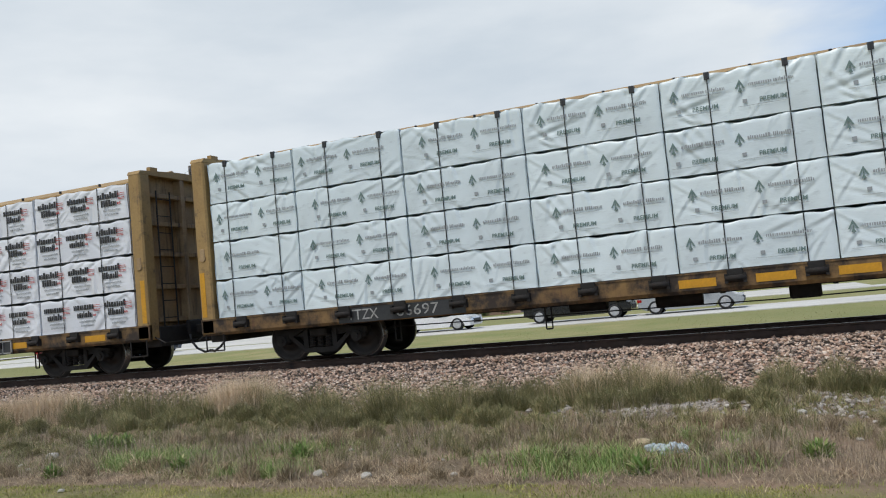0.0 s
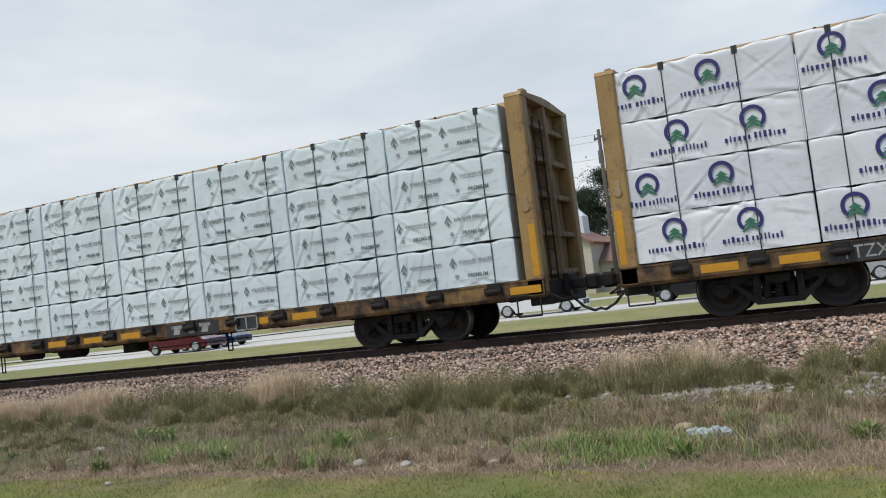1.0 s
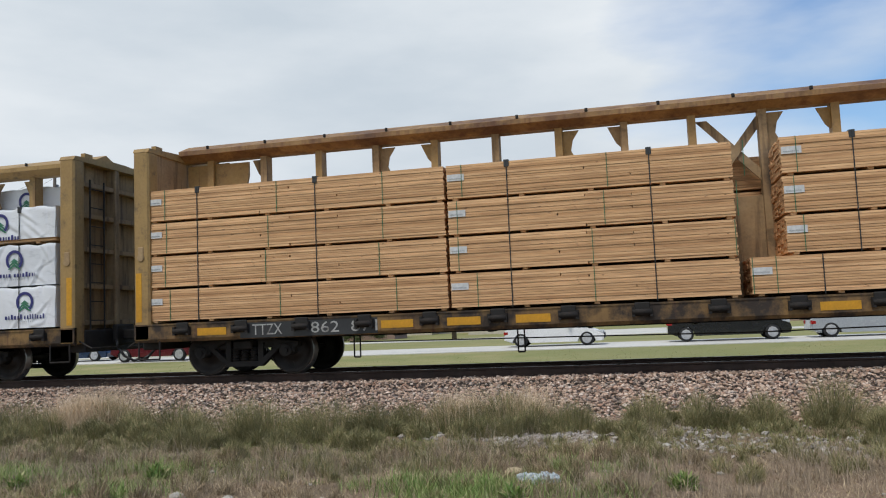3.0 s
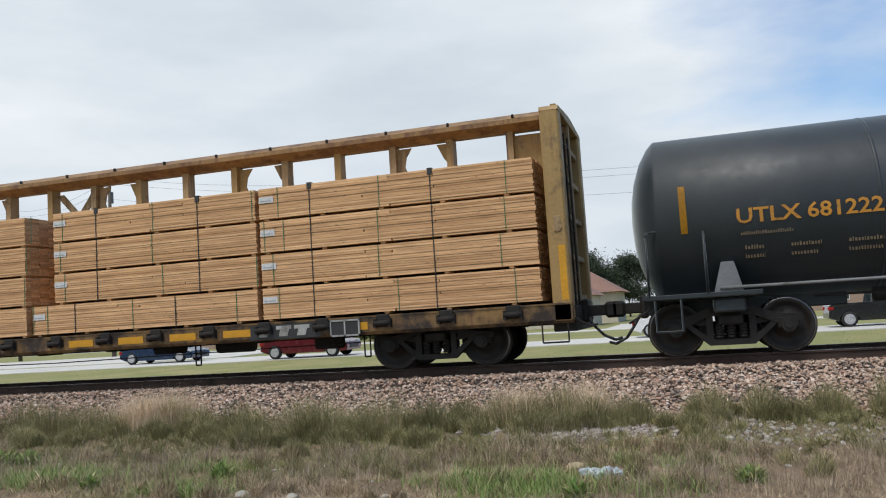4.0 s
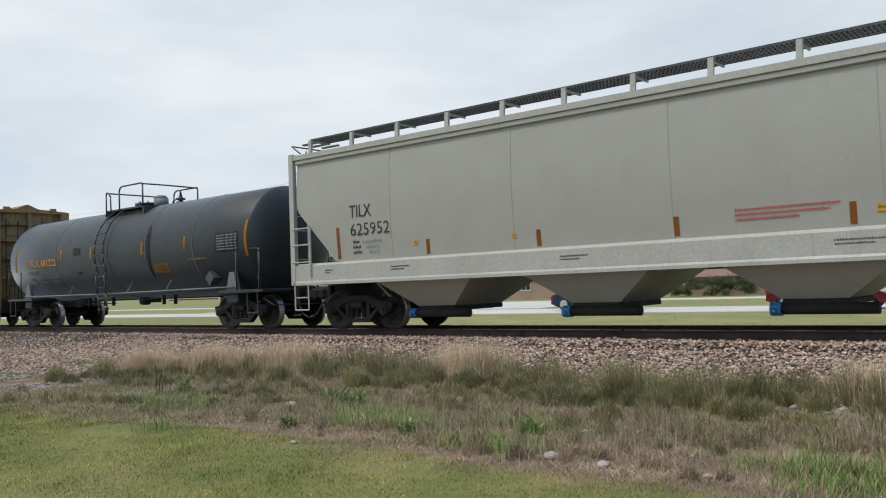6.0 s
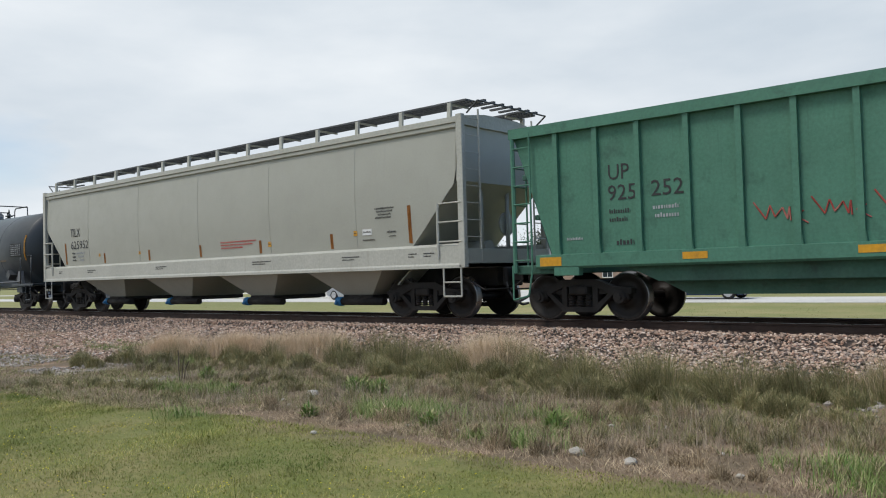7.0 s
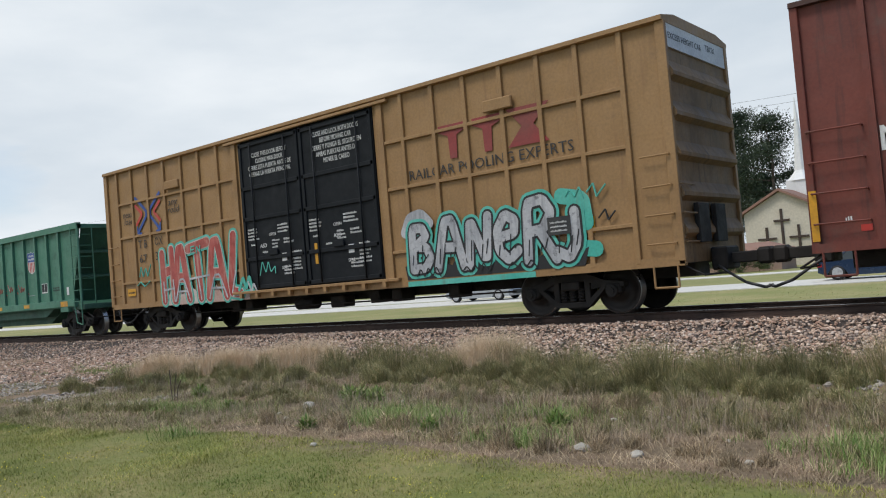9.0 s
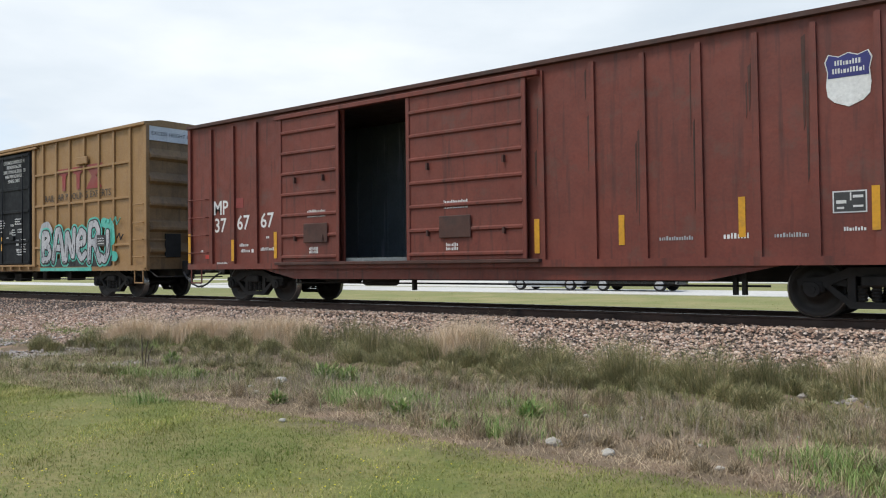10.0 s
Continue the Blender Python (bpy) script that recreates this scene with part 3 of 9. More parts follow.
def print_meshes(style, kind):
    key = (style, kind)
    if key in PRINTS:
        return PRINTS[key]
    out = []
    a, b = bmesh.new(), bmesh.new()
    if style == "arrow":
        # a green tree-like arrow, grey bars for the maker's name
        prism(a, [(0, 0.45), (0.08, 0.60), (0.16, 0.45), (0.13, 0.45), (0.08, 0.545), (0.03, 0.45)], -0.003, 0)
        prism(a, [(0.045, 0.40), (0.08, 0.49), (0.115, 0.40), (0.095, 0.40), (0.08, 0.44), (0.065, 0.40)], -0.003, 0)
        box(a, 0.073, 0.087, -0.003, 0, 0.38, 0.58)
        bars(b, 0.21, 0.475, 0.36, 0.06, 0, kind, 0.2)
        bars(b, 0.60, 0.475, 0.30, 0.06, 0, kind + 3, 0.2)
        bars(b, 0.30, 0.43, 0.55, 0.018, 0, kind, 0.4)
        box(b, 0.02, 0.80, -0.002, 0, 0.145, 0.150)
        box(b, 0.10, 0.17, -0.002, 0, 0.20, 0.26)
        out = [("printed_mark", mesh_of("printed_mark", a, M["tealink"]), (0, 0, 0)), ("printed_line", mesh_of("printed_line", b, M["greyink"]), (0, 0, 0)),
               ("printed_word", lettering("PREMIUM", 0.07, M["tealink"], 0.1, 0.002), (0.36, 0, 0.19))]
    if style == "ring":
        for k in range(28):
            t0, t1 = [radians(-52 + 284 * q / 28) for q in (k, k + 1)]
            ri, ro = 0.145, 0.205
            prism(a, [(0.5 + ri * math.cos(t0), 0.5 + ri * math.sin(t0)), (0.5 + ro * math.cos(t0), 0.5 + ro * math.sin(t0)), (0.5 + ro * math.cos(t1), 0.5 + ro * math.sin(t1)), (0.5 + ri * math.cos(t1), 0.5 + ri * math.sin(t1))], -0.003, 0)
        bars(a, 0.03, 0.15, 0.40, 0.10, 0, kind, 0.34)
        bars(a, 0.49, 0.15, 0.50, 0.10, 0, kind + 5, 0.34)
        for z, w in ((0.31, 0.16), (0.39, 0.14), (0.46, 0.10)):
            prism(b, [(0.5 - w, z), (0.5, z + w * 0.75), (0.5 + w, z), (0.5 + w - 0.05, z), (0.5, z + w * 0.75 - 0.055), (0.5 - w + 0.05, z)], -0.004, 0)
        c = bmesh.new()
        bars(c, 0.33, 0.09, 0.36, 0.03, 0, kind, 1.3)
        out = [("printed_ring", mesh_of("printed_ring", a, M["navy"]), (0, 0, 0)), ("printed_chevron", mesh_of("printed_chevron", b, M["greenink"]), (0, 0, 0)), ("printed_line", mesh_of("printed_line", c, M["greyink"]), (0, 0, 0))]
    if style == "bold":
        bars(a, 0.0, 0.52, 0.62, 0.15, 0, kind, 0.1)
        bars(a, 0.10, 0.34, 0.46, 0.15, 0, kind + 3, 0.1)
        for z in (0.47, 0.50, 0.56, 0.60):
            box(b, 0.60, 0.80, -0.003, 0, z, z + 0.012)
        bars(b, 0.58, 0.36, 0.09, 0.06, 0, kind, 0.2)
        c = bmesh.new()
        bars(c, 0.16, 0.23, 0.50, 0.045, 0, kind + 1)
        bars(c, 0.2, 0.14, 0.40, 0.045, 0, kind + 2)
        out = [("printed_line", mesh_of("printed_line", a, M["ink"]), (0, 0, 0)), ("printed_line", mesh_of("printed_line", b, M["redink"]), (0, 0, 0)), ("printed_line", mesh_of("printed_line", c, M["greyink"]), (0, 0, 0))]
    PRINTS[key] = out
    return out


M["kraft"] = surface("brown_kraft_paper", (0.34, 0.24, 0.15), (0.24, 0.16, 0.10), 0.8, bump=0.5, bump_size=8)
STRAPS = {}


def strap_mesh(height, material):
    key = (round(height, 2), material.name)
    if key not in STRAPS:
        bm = bmesh.new()
        w = 0.006 if material is M["greenstrap"] else 0.009
        box(bm, -w, w, -0.006, 0, 0.0, height)
        STRAPS[key] = mesh_of("strap", bm, material)
    return STRAPS[key]


CORNER = bmesh.new()
box(CORNER, -0.045, 0.045, -0.02, 0.02, -0.10, 0.015, 0.006), box(CORNER, -0.045, 0.045, -0.02, 0.14, 0.0, 0.025)
CORNER = mesh_of("corner_protector", CORNER, M["black"])


def pack(s, length, z0, height, style, rnd, label, material, top=False, straps=None, shift=0.0, y=-0.22, lean=0.0, prints=True):
    """A wrapped pack of lumber; s is the place of its left end along the train."""
    kind = rnd.randrange(5)
    me = wrap_mesh(length, height, 1.2, kind, material)
    ob = new("lumber_pack", me)
    tagged(ob, label, "lumber pack", "wrapped lumber packs")
    ob.matrix_basis = pose(s, TRACK + y, z0, lean, 0, 0)
    TRAIN.append((ob, s, TRACK + y, z0, lean))
    face = -1.2 - 0.016
    for x in straps if straps is not None else [k * 1.22 + 0.61 for k in range(int(length / 1.22 + 0.1))]:
        part("strap", strap_mesh(height, M["strap"]), None, ob, "", (x, face, 0))
        if top:
            part("corner_protector", CORNER, None, ob, "black plastic corner protector", (x, -1.2, height))
    if prints:
        step = {"arrow": 1.06, "ring": 1.22, "bold": 0.93}[style]
        x = 0.02 + shift
        while x < length - 0.5:
            kind_of_print = rnd.randrange(3)
            for name, mesh, at in print_meshes(style, kind_of_print):
                wide = {"arrow": 0.86, "ring": 1.0, "bold": 0.8}[style]
                if x >= 0.0 and x + wide <= length - 0.01:
                    part(name, mesh, None, ob, "", (x + at[0], face - 0.004, at[2] + height - 0.80))
            x += step
    return ob


def stack_mesh(length, height, kind):
    """A banded pack of bare boards, layer on layer."""
    rnd = random.Random(kind)
    bm = bmesh.new()
    layers = int(round((height - 0.04) / 0.0415))
    step = (height - 0.04) / layers
    for k in range(layers):
        z = 0.04 + k * step
        x = 0.0
        # the edge board of each layer, long or in two lengths, then the rest of the layer behind it
        cuts = [0, length] if rnd.random() < 0.75 else [0, length * rnd.choice((0.4, 0.5, 0.66)), length]
        for a, b in zip(cuts, cuts[1:]):
            dy = rnd.uniform(-0.012, 0.008)
            box(bm, a + rnd.uniform(0, 0.015), b - rnd.uniform(0.001, 0.02), -1.2 + dy, -1.06, z, z + step - rnd.uniform(0.002, 0.006))
        for q in range(4):
            box(bm, rnd.uniform(0, 0.03), length - rnd.uniform(0, 0.03), -1.055 + q * 0.265, -0.795 + q * 0.265, z, z + step - 0.002)
    for k in range(int(length / 1.2) + 1):
        x = min(length - 0.15, 0.1 + k * 1.2)
        box(bm, x, x + 0.09, -1.17, 0.0, 0.0, 0.04)
    return mesh_of("board_stack", bm, M["lumber"])


BARE = {}


def bare_pack(s, length, z0, height, rnd, top=False, y=-0.22, tagged_end=True, full=True):
    key = (round(length, 2), round(height, 2), rnd.randrange(3))
    if key not in BARE:
        BARE[key] = stack_mesh(*key)
    ob = thing("board_pack", "banded pack of pale sawn softwood boards", "lumber pack", pose(s, TRACK + y, z0), "bare lumber packs")
    tagged(part("board", BARE[key], None, ob), kind="stuff")
    TRAIN.append((ob, s, TRACK + y, z0, 0.0))
    if not full:
        return ob
    n = int(length / 1.22 + 0.1)
    for k in range(n // 2):
        x = 1.1 + k * 2.44
        part("strap", strap_mesh(height, M["strap"]), None, ob, "", (x, -1.214, 0))
        if top:
            part("corner_protector", CORNER, None, ob, "black plastic corner protector", (x, -1.2, height))
    for k in range(n // 2 + 1):
        part("strap", strap_mesh(height - 0.04, M["greenstrap"]), None, ob, "green plastic strap", (0.35 + k * 2.3 + rnd.uniform(-0.2, 0.2), -1.213, 0.04))
    if tagged_end:
        bm = bmesh.new()
        box(bm, 0.02, 0.33, -1.216, -1.211, height * 0.55, height * 0.55 + 0.12)
        tag = part("paper_tag", bm, M["tag"], ob, "white paper tag with small print")
        bm = bmesh.new()
        bars(bm, 0.05, height * 0.55 + 0.03, 0.24, 0.022, -1.217, rnd.randrange(99))
        part("printed_line", bm, M["greyink"], tag)
    return ob


def load_arrow(s0):
    rnd = random.Random(4)
    words = "pale plastic-wrapped lumber pack with green print"
    edges = [0.40] + [2.53 + 2.468 * k for k in range(8)] + [22.28]
    for row in range(4):
        for k, (a, b) in enumerate(zip(edges, edges[1:])):
            first = 2.53 - 2.468 if k == 0 else a
            straps = [x - a for x in (first + 0.78, first + 2.0) if 0.05 < x - a < b - a]
            tall = 0.783 if row < 3 else rnd.choice((0.845, 0.86, 0.875))
            pack(s0 + a, b - a - 0.02, 1.06 + row * 0.815, tall, "arrow", rnd, words, M["wrap"], row == 3, straps, shift=rnd.choice((0.02, 0.12, 0.24, 0.36)))
            pack(s0 + a, b - a - 0.02, 1.06 + row * 0.815, 0.80, "arrow", rnd, words, M["wrap"], y=1.42, prints=False, straps=[])


def load_ring(s0):
    """Ten-foot packs: four high at first, then three, the last two slumped."""
    rnd = random.Random(7)
    words = "white plastic-wrapped lumber pack with navy ring print"
    edges = [12.86, 15.97, 19.05, 22.14, 25.31, 28.60, 31.76]
    for c, e in enumerate(edges):
        length = (edges + [34.84])[c + 1] - e - 0.03
        if c == 4:
            length -= 0.1
        for row in range(4 if c < 3 else 3):
            h = 0.81 if row < 3 else 0.89
            z = 1.08 + row * 0.825
            if c >= 3:
                h, z = 0.83, 1.09 + row * 0.86
            last = row == 2 and c >= 5
            at, run = (29.22, length - 0.62) if last and c == 5 else (e, length)
            if last:
                # the film has slipped: the boards show below it and at the torn end
                bare_pack(e + 0.02, length - 0.04, z, 0.70, rnd, False, -0.17, False, False)
                h, z = 0.64, z + 0.10
            pack(at, run, z, h, "ring", rnd, words + (", torn open" if last else ""), M["wrap_white"], row == (3 if c < 3 else 2), straps=[0.5, 1.75] if c % 2 else [1.0, 2.2], shift=rnd.choice((0.0, 0.35, 0.6)))
        for row in range(4):
            if c != 3:
                pack(e, length, 1.08 + row * 0.825, 0.81 if row < 3 else 0.74, "ring", rnd, words, M["wrap_white"], y=1.42, straps=[], prints=row == 3 and c > 3, shift=0.45)
    # a flap of brown paper hangs from the torn end
    bm = bmesh.new()
    flap = []
    for k in range(9):
        u = k / 8
        flap.append([bm.verts.new((28.62 + 0.78 * u - 28.62 + 0.05 * math.sin(k * 2.1 + q), -1.28 - 0.10 * math.sin(k * 1.3 + q * 0.9) - 0.02 * q, 0.42 - q * (0.10 + 0.05 * math.sin(k * 1.7)) + 0.1 * math.sin(u * 3.1))) for q in range(5)])
    for a, b in zip(flap, flap[1:]):
        for q in range(4):
            bm.faces.new((a[q], b[q], b[q + 1], a[q + 1])).smooth = True
    bmesh.ops.solidify(bm, geom=list(bm.faces), thickness=0.006)
    ob = new("paper_flap", mesh_of("paper_flap", bm, M["kraft"]))
    tagged(ob, "crumpled brown paper flap on a torn lumber pack", "paper")
    ob.matrix_basis = pose(28.62, TRACK - 0.15, 3.28)
    TRAIN.append((ob, 28.62, TRACK - 0.15, 3.28, 0.0))


def load_bold(s0):
    rnd = random.Random(9)
    for row in range(4):
        for k in range(5):
            pack(s0 + 22.35 - (k + 1) * 2.9, 2.87, 1.06 + row * 0.82, 0.77, "bold", rnd, "white plastic-wrapped lumber pack with bold black print", M["wrap_white"], False, straps=[0.75, 2.0], shift=rnd.choice((0.02, 0.12)))


def load_bare(s0):
    rnd = random.Random(11)
    tops = (1.07, 1.72, 2.37, 3.02)
    for row, z in enumerate(tops):
        for e, l in ((36.90, 6.02), (42.96, 4.88), (48.00 if row == 0 else 48.58, 5.4 if row == 0 else 4.85), (53.50, 5.46)):
            bare_pack(e, l, z, 0.635, rnd, row == 3)
        for e in (37.0, 43.95, 50.9):
            bare_pack(e, 6.9, z, 0.635, rnd, False, 1.42, False, False)


centerbeam(-35.60, "", 3.0, 1, letters=(("TTZX", 0.1, 0.7),), plate_at=18.3)
centerbeam(-11.42, "", 3.55, 2, (2.62, 19.6), (("TTZX", 0.0, 0.68), ("86697", 1.08, 0.88)), 14.5, 16.05)
centerbeam(12.72, "", 3.48, 3, (2.5, 19.56), (("TTZX", 0.0, 0.68), ("87078", 1.18, 0.92)), 14.2, 15.95, 22.58, ((15.6, 16.3),), 0.0, 0.10)
centerbeam(36.65, "", 2.45, 4, (2.1, 20.2), (("TTZX", 0.05, 0.6), ("862", 1.22, 0.55), ("871", 2.0, 0.5)), 17.33, 18.6, 22.83, (), 6.0, 0.09)
load_bold(-35.60)
load_arrow(-11.42)
load_ring(12.72)
load_bare(36.65)


# ---------- tank car, covered hopper, gondola, box cars ----------
M["tank"] = surface("weathered_dark_grey_tank_paint", (0.012, 0.018, 0.022), (0.019, 0.026, 0.031), 0.5, streak=(0.022, 0.026, 0.03), streak_at=(0.6, 0.85), stain=(0.07, 0.08, 0.088), stain_at=(0.6, 0.9), stain_size=0.7, bump=0.02, bump_size=3, gloss_var=0.06)
M["tank"].node_tree.nodes["Principled BSDF"].inputs["Specular IOR Level"].default_value = 0.5
# bluish sheen added to brighten the paint at a slant, for reflected sky
M["tank"].node_tree.nodes["Principled BSDF"].inputs["Sheen Weight"].default_value = 0.65
M["tank"].node_tree.nodes["Principled BSDF"].inputs["Sheen Roughness"].default_value = 0.34
M["tank"].node_tree.nodes["Principled BSDF"].inputs["Sheen Tint"].default_value = (0.8, 0.88, 0.92, 1)
M["tank_rail"] = surface("tank_rail_paint", (0.045, 0.05, 0.054), (0.07, 0.075, 0.08), 0.5, bump=0.03)
M["tank_stain"] = surface("tank_spill_stain", (0.030, 0.032, 0.035), (0.045, 0.049, 0.054), 0.5, bump=0.03)
M["dim_stencil"] = surface("worn_yellow_stencil_paint", (0.16, 0.10, 0.045), (0.09, 0.075, 0.05), 0.6, bump=0)
M["tank_fade"] = surface("tank_saddle_paint", (0.20, 0.21, 0.22), (0.13, 0.135, 0.14), 0.6, stain=GRIME, bump=0.05)
M["stencil"] = surface("yellow_stencil_paint", (0.60, 0.27, 0.03), (0.45, 0.2, 0.03), 0.6, stain=(0.05, 0.05, 0.05), stain_at=(0.55, 0.72), stain_size=9, bump=0)
M["pale"] = surface("pale_grey_hopper_paint", (0.38, 0.378, 0.325), (0.355, 0.352, 0.302), 0.42, fine=70.0, streak=(0.325, 0.32, 0.28), streak_at=(0.6, 0.86), stain=(0.33, 0.32, 0.28), stain_at=(0.58, 0.84), stain_size=0.6, bump=0.04)
M["pale_sill"] = surface("pale_grey_sill_paint", (0.45, 0.445, 0.39), (0.40, 0.395, 0.345), 0.5, streak=(0.3, 0.27, 0.22), streak_at=(0.62, 0.85), bump=0.04)
M["grate"] = surface("galvanised_running_board", (0.06, 0.063, 0.066), (0.09, 0.093, 0.096), 0.6, 0.2, bump=0.1)
M["bluecap"] = surface("blue_outlet_cap", (0.02, 0.16, 0.36), (0.03, 0.20, 0.42), 0.45, bump=0.05)
M["green"] = surface("faded_green_gondola_paint", (0.065, 0.195, 0.13), (0.055, 0.165, 0.11), 0.6, streak=(0.035, 0.10, 0.07), streak_at=(0.6, 0.84), stain=(0.03, 0.075, 0.055), stain_at=(0.56, 0.8), stain_size=1.8, bump=0.08)
# a darker base than the sides, with blotches, for belly, ends and platforms
M["green_dark"] = surface("grimy_dark_green_paint", (0.05, 0.14, 0.095), (0.035, 0.095, 0.066), 0.68, stain=SOOT, stain_at=(0.58, 0.85), bump=0.1)
M["buff"] = surface("buff_boxcar_paint", (0.315, 0.182, 0.074), (0.265, 0.15, 0.058), 0.6, streak=(0.20, 0.105, 0.045), streak_at=(0.58, 0.82), stain=(0.17, 0.10, 0.05), stain_at=(0.6, 0.84), stain_size=1.3, bump=0.06)
M["buff_end"] = surface("sooty_buff_paint", (0.29, 0.175, 0.08), (0.18, 0.11, 0.053), 0.7, streak=(0.10, 0.065, 0.04), streak_at=(0.56, 0.8), stain=SOOT, stain_at=(0.6, 0.85), bump=0.1)
M["door"] = surface("black_boxcar_door_paint", (0.0075, 0.0095, 0.012), (0.012, 0.014, 0.0165), 0.65, stain=(0.016, 0.015, 0.014), stain_at=(0.6, 0.85), bump=0.05)
M["door"].node_tree.nodes["Principled BSDF"].inputs["Specular IOR Level"].default_value = 0.2
M["oxide"] = surface("oxide_red_boxcar_paint", (0.165, 0.036, 0.022), (0.12, 0.026, 0.016), 0.58, streak=(0.055, 0.017, 0.012), streak_at=(0.54, 0.76), stain=(0.10, 0.05, 0.038), stain_at=(0.56, 0.76), stain_size=1.6, bump=0.08)
M["oxide_dark"] = surface("grimy_oxide_paint", (0.075, 0.028, 0.019), (0.05, 0.022, 0.016), 0.7, stain=SOOT, stain_at=(0.52, 0.78))
M["inside"] = surface("dark_steel_boxcar_lining", (0.155, 0.175, 0.178), (0.105, 0.12, 0.124), 0.5, streak=(0.32, 0.33, 0.33), streak_at=(0.6, 0.8), bump=0.1)
M["spray_red"] = surface("red_spray_paint", (0.34, 0.035, 0.03), (0.42, 0.11, 0.085), 0.5, streak=(0.46, 0.26, 0.21), streak_at=(0.52, 0.72), stain=(0.24, 0.04, 0.03), stain_at=(0.5, 0.66), stain_size=3.5, bump=0)
M["spray_teal"] = surface("teal_spray_paint", (0.05, 0.38, 0.30), (0.12, 0.46, 0.38), 0.5, streak=(0.12, 0.25, 0.19), streak_at=(0.55, 0.78), bump=0)
M["spray_white"] = surface("silver_white_spray_paint", (0.50, 0.50, 0.51), (0.30, 0.31, 0.33), 0.45, streak=(0.17, 0.17, 0.18), streak_at=(0.5, 0.74), stain=(0.09, 0.09, 0.10), stain_at=(0.56, 0.68), stain_size=4, bump=0)
M["spray_pale"] = surface("thin_pale_spray_paint", (0.52, 0.47, 0.43), (0.42, 0.25, 0.20), 0.5, bump=0)
M["spray_black"] = surface("black_spray_paint", (0.018, 0.018, 0.02), None, 0.5, bump=0)
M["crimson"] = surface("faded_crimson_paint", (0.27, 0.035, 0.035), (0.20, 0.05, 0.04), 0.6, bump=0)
M["blue"] = surface("blue_paint", (0.015, 0.055, 0.24), (0.02, 0.07, 0.28), 0.5, bump=0)
M["brightred"] = surface("red_paint", (0.45, 0.03, 0.02), (0.40, 0.045, 0.03), 0.5, bump=0)
M["silver"] = surface("bare_aluminium_roof", (0.62, 0.63, 0.64), (0.5, 0.51, 0.52), 0.42, 0.6, bump=0.05)


def revolve(bm, profile, cz, seg=56, cy=0.0):
    """profile: (x, radius) along an axis in x."""
    rings = [[bm.verts.new((x, cy + r * math.cos(i * math.tau / seg), cz + r * math.sin(i * math.tau / seg))) for i in range(seg)] for x, r in profile]
    for r0, r1 in zip(rings, rings[1:]):
        for i in range(seg):
            bm.faces.new((r0[i], r0[(i + 1) % seg], r1[(i + 1) % seg], r1[i])).smooth = True
    bm.faces.new(rings[0][::-1]), bm.faces.new(rings[-1])


def on_tank(R, z, cz):
    return -math.sqrt(max(0.0, R * R - (z - cz) ** 2))


def tank_decal(car, x0, x1, z0, z1, R, cz, material, name, label, lift=0.006, parent=None):
    bm = bmesh.new()
    n = 6
    rows = []
    for k in range(n + 1):
        z = z0 + (z1 - z0) * k / n
        y = on_tank(R + lift, z, cz)
        rows.append([bm.verts.new((x0, y, z)), bm.verts.new((x1, y, z))])
    for a, b in zip(rows, rows[1:]):
        bm.faces.new((a[0], a[1], b[1], b[0]))
    r = bmesh.ops.solidify(bm, geom=list(bm.faces), thickness=0.003)
    return part(name, bm, material, parent or car, label)


def tank_words(car, words, x, z, h, width, R, cz, material, **kw):
    """Letters bent on to the tank's side."""
    me = lettering(words, h, material, width=width, **kw).copy()
    for v in me.vertices:
        v.co.z += z
        v.co.y += on_tank(R + 0.008, v.co.z, cz)
        v.co.x += x
    return part("stencil", me, None, car, "")


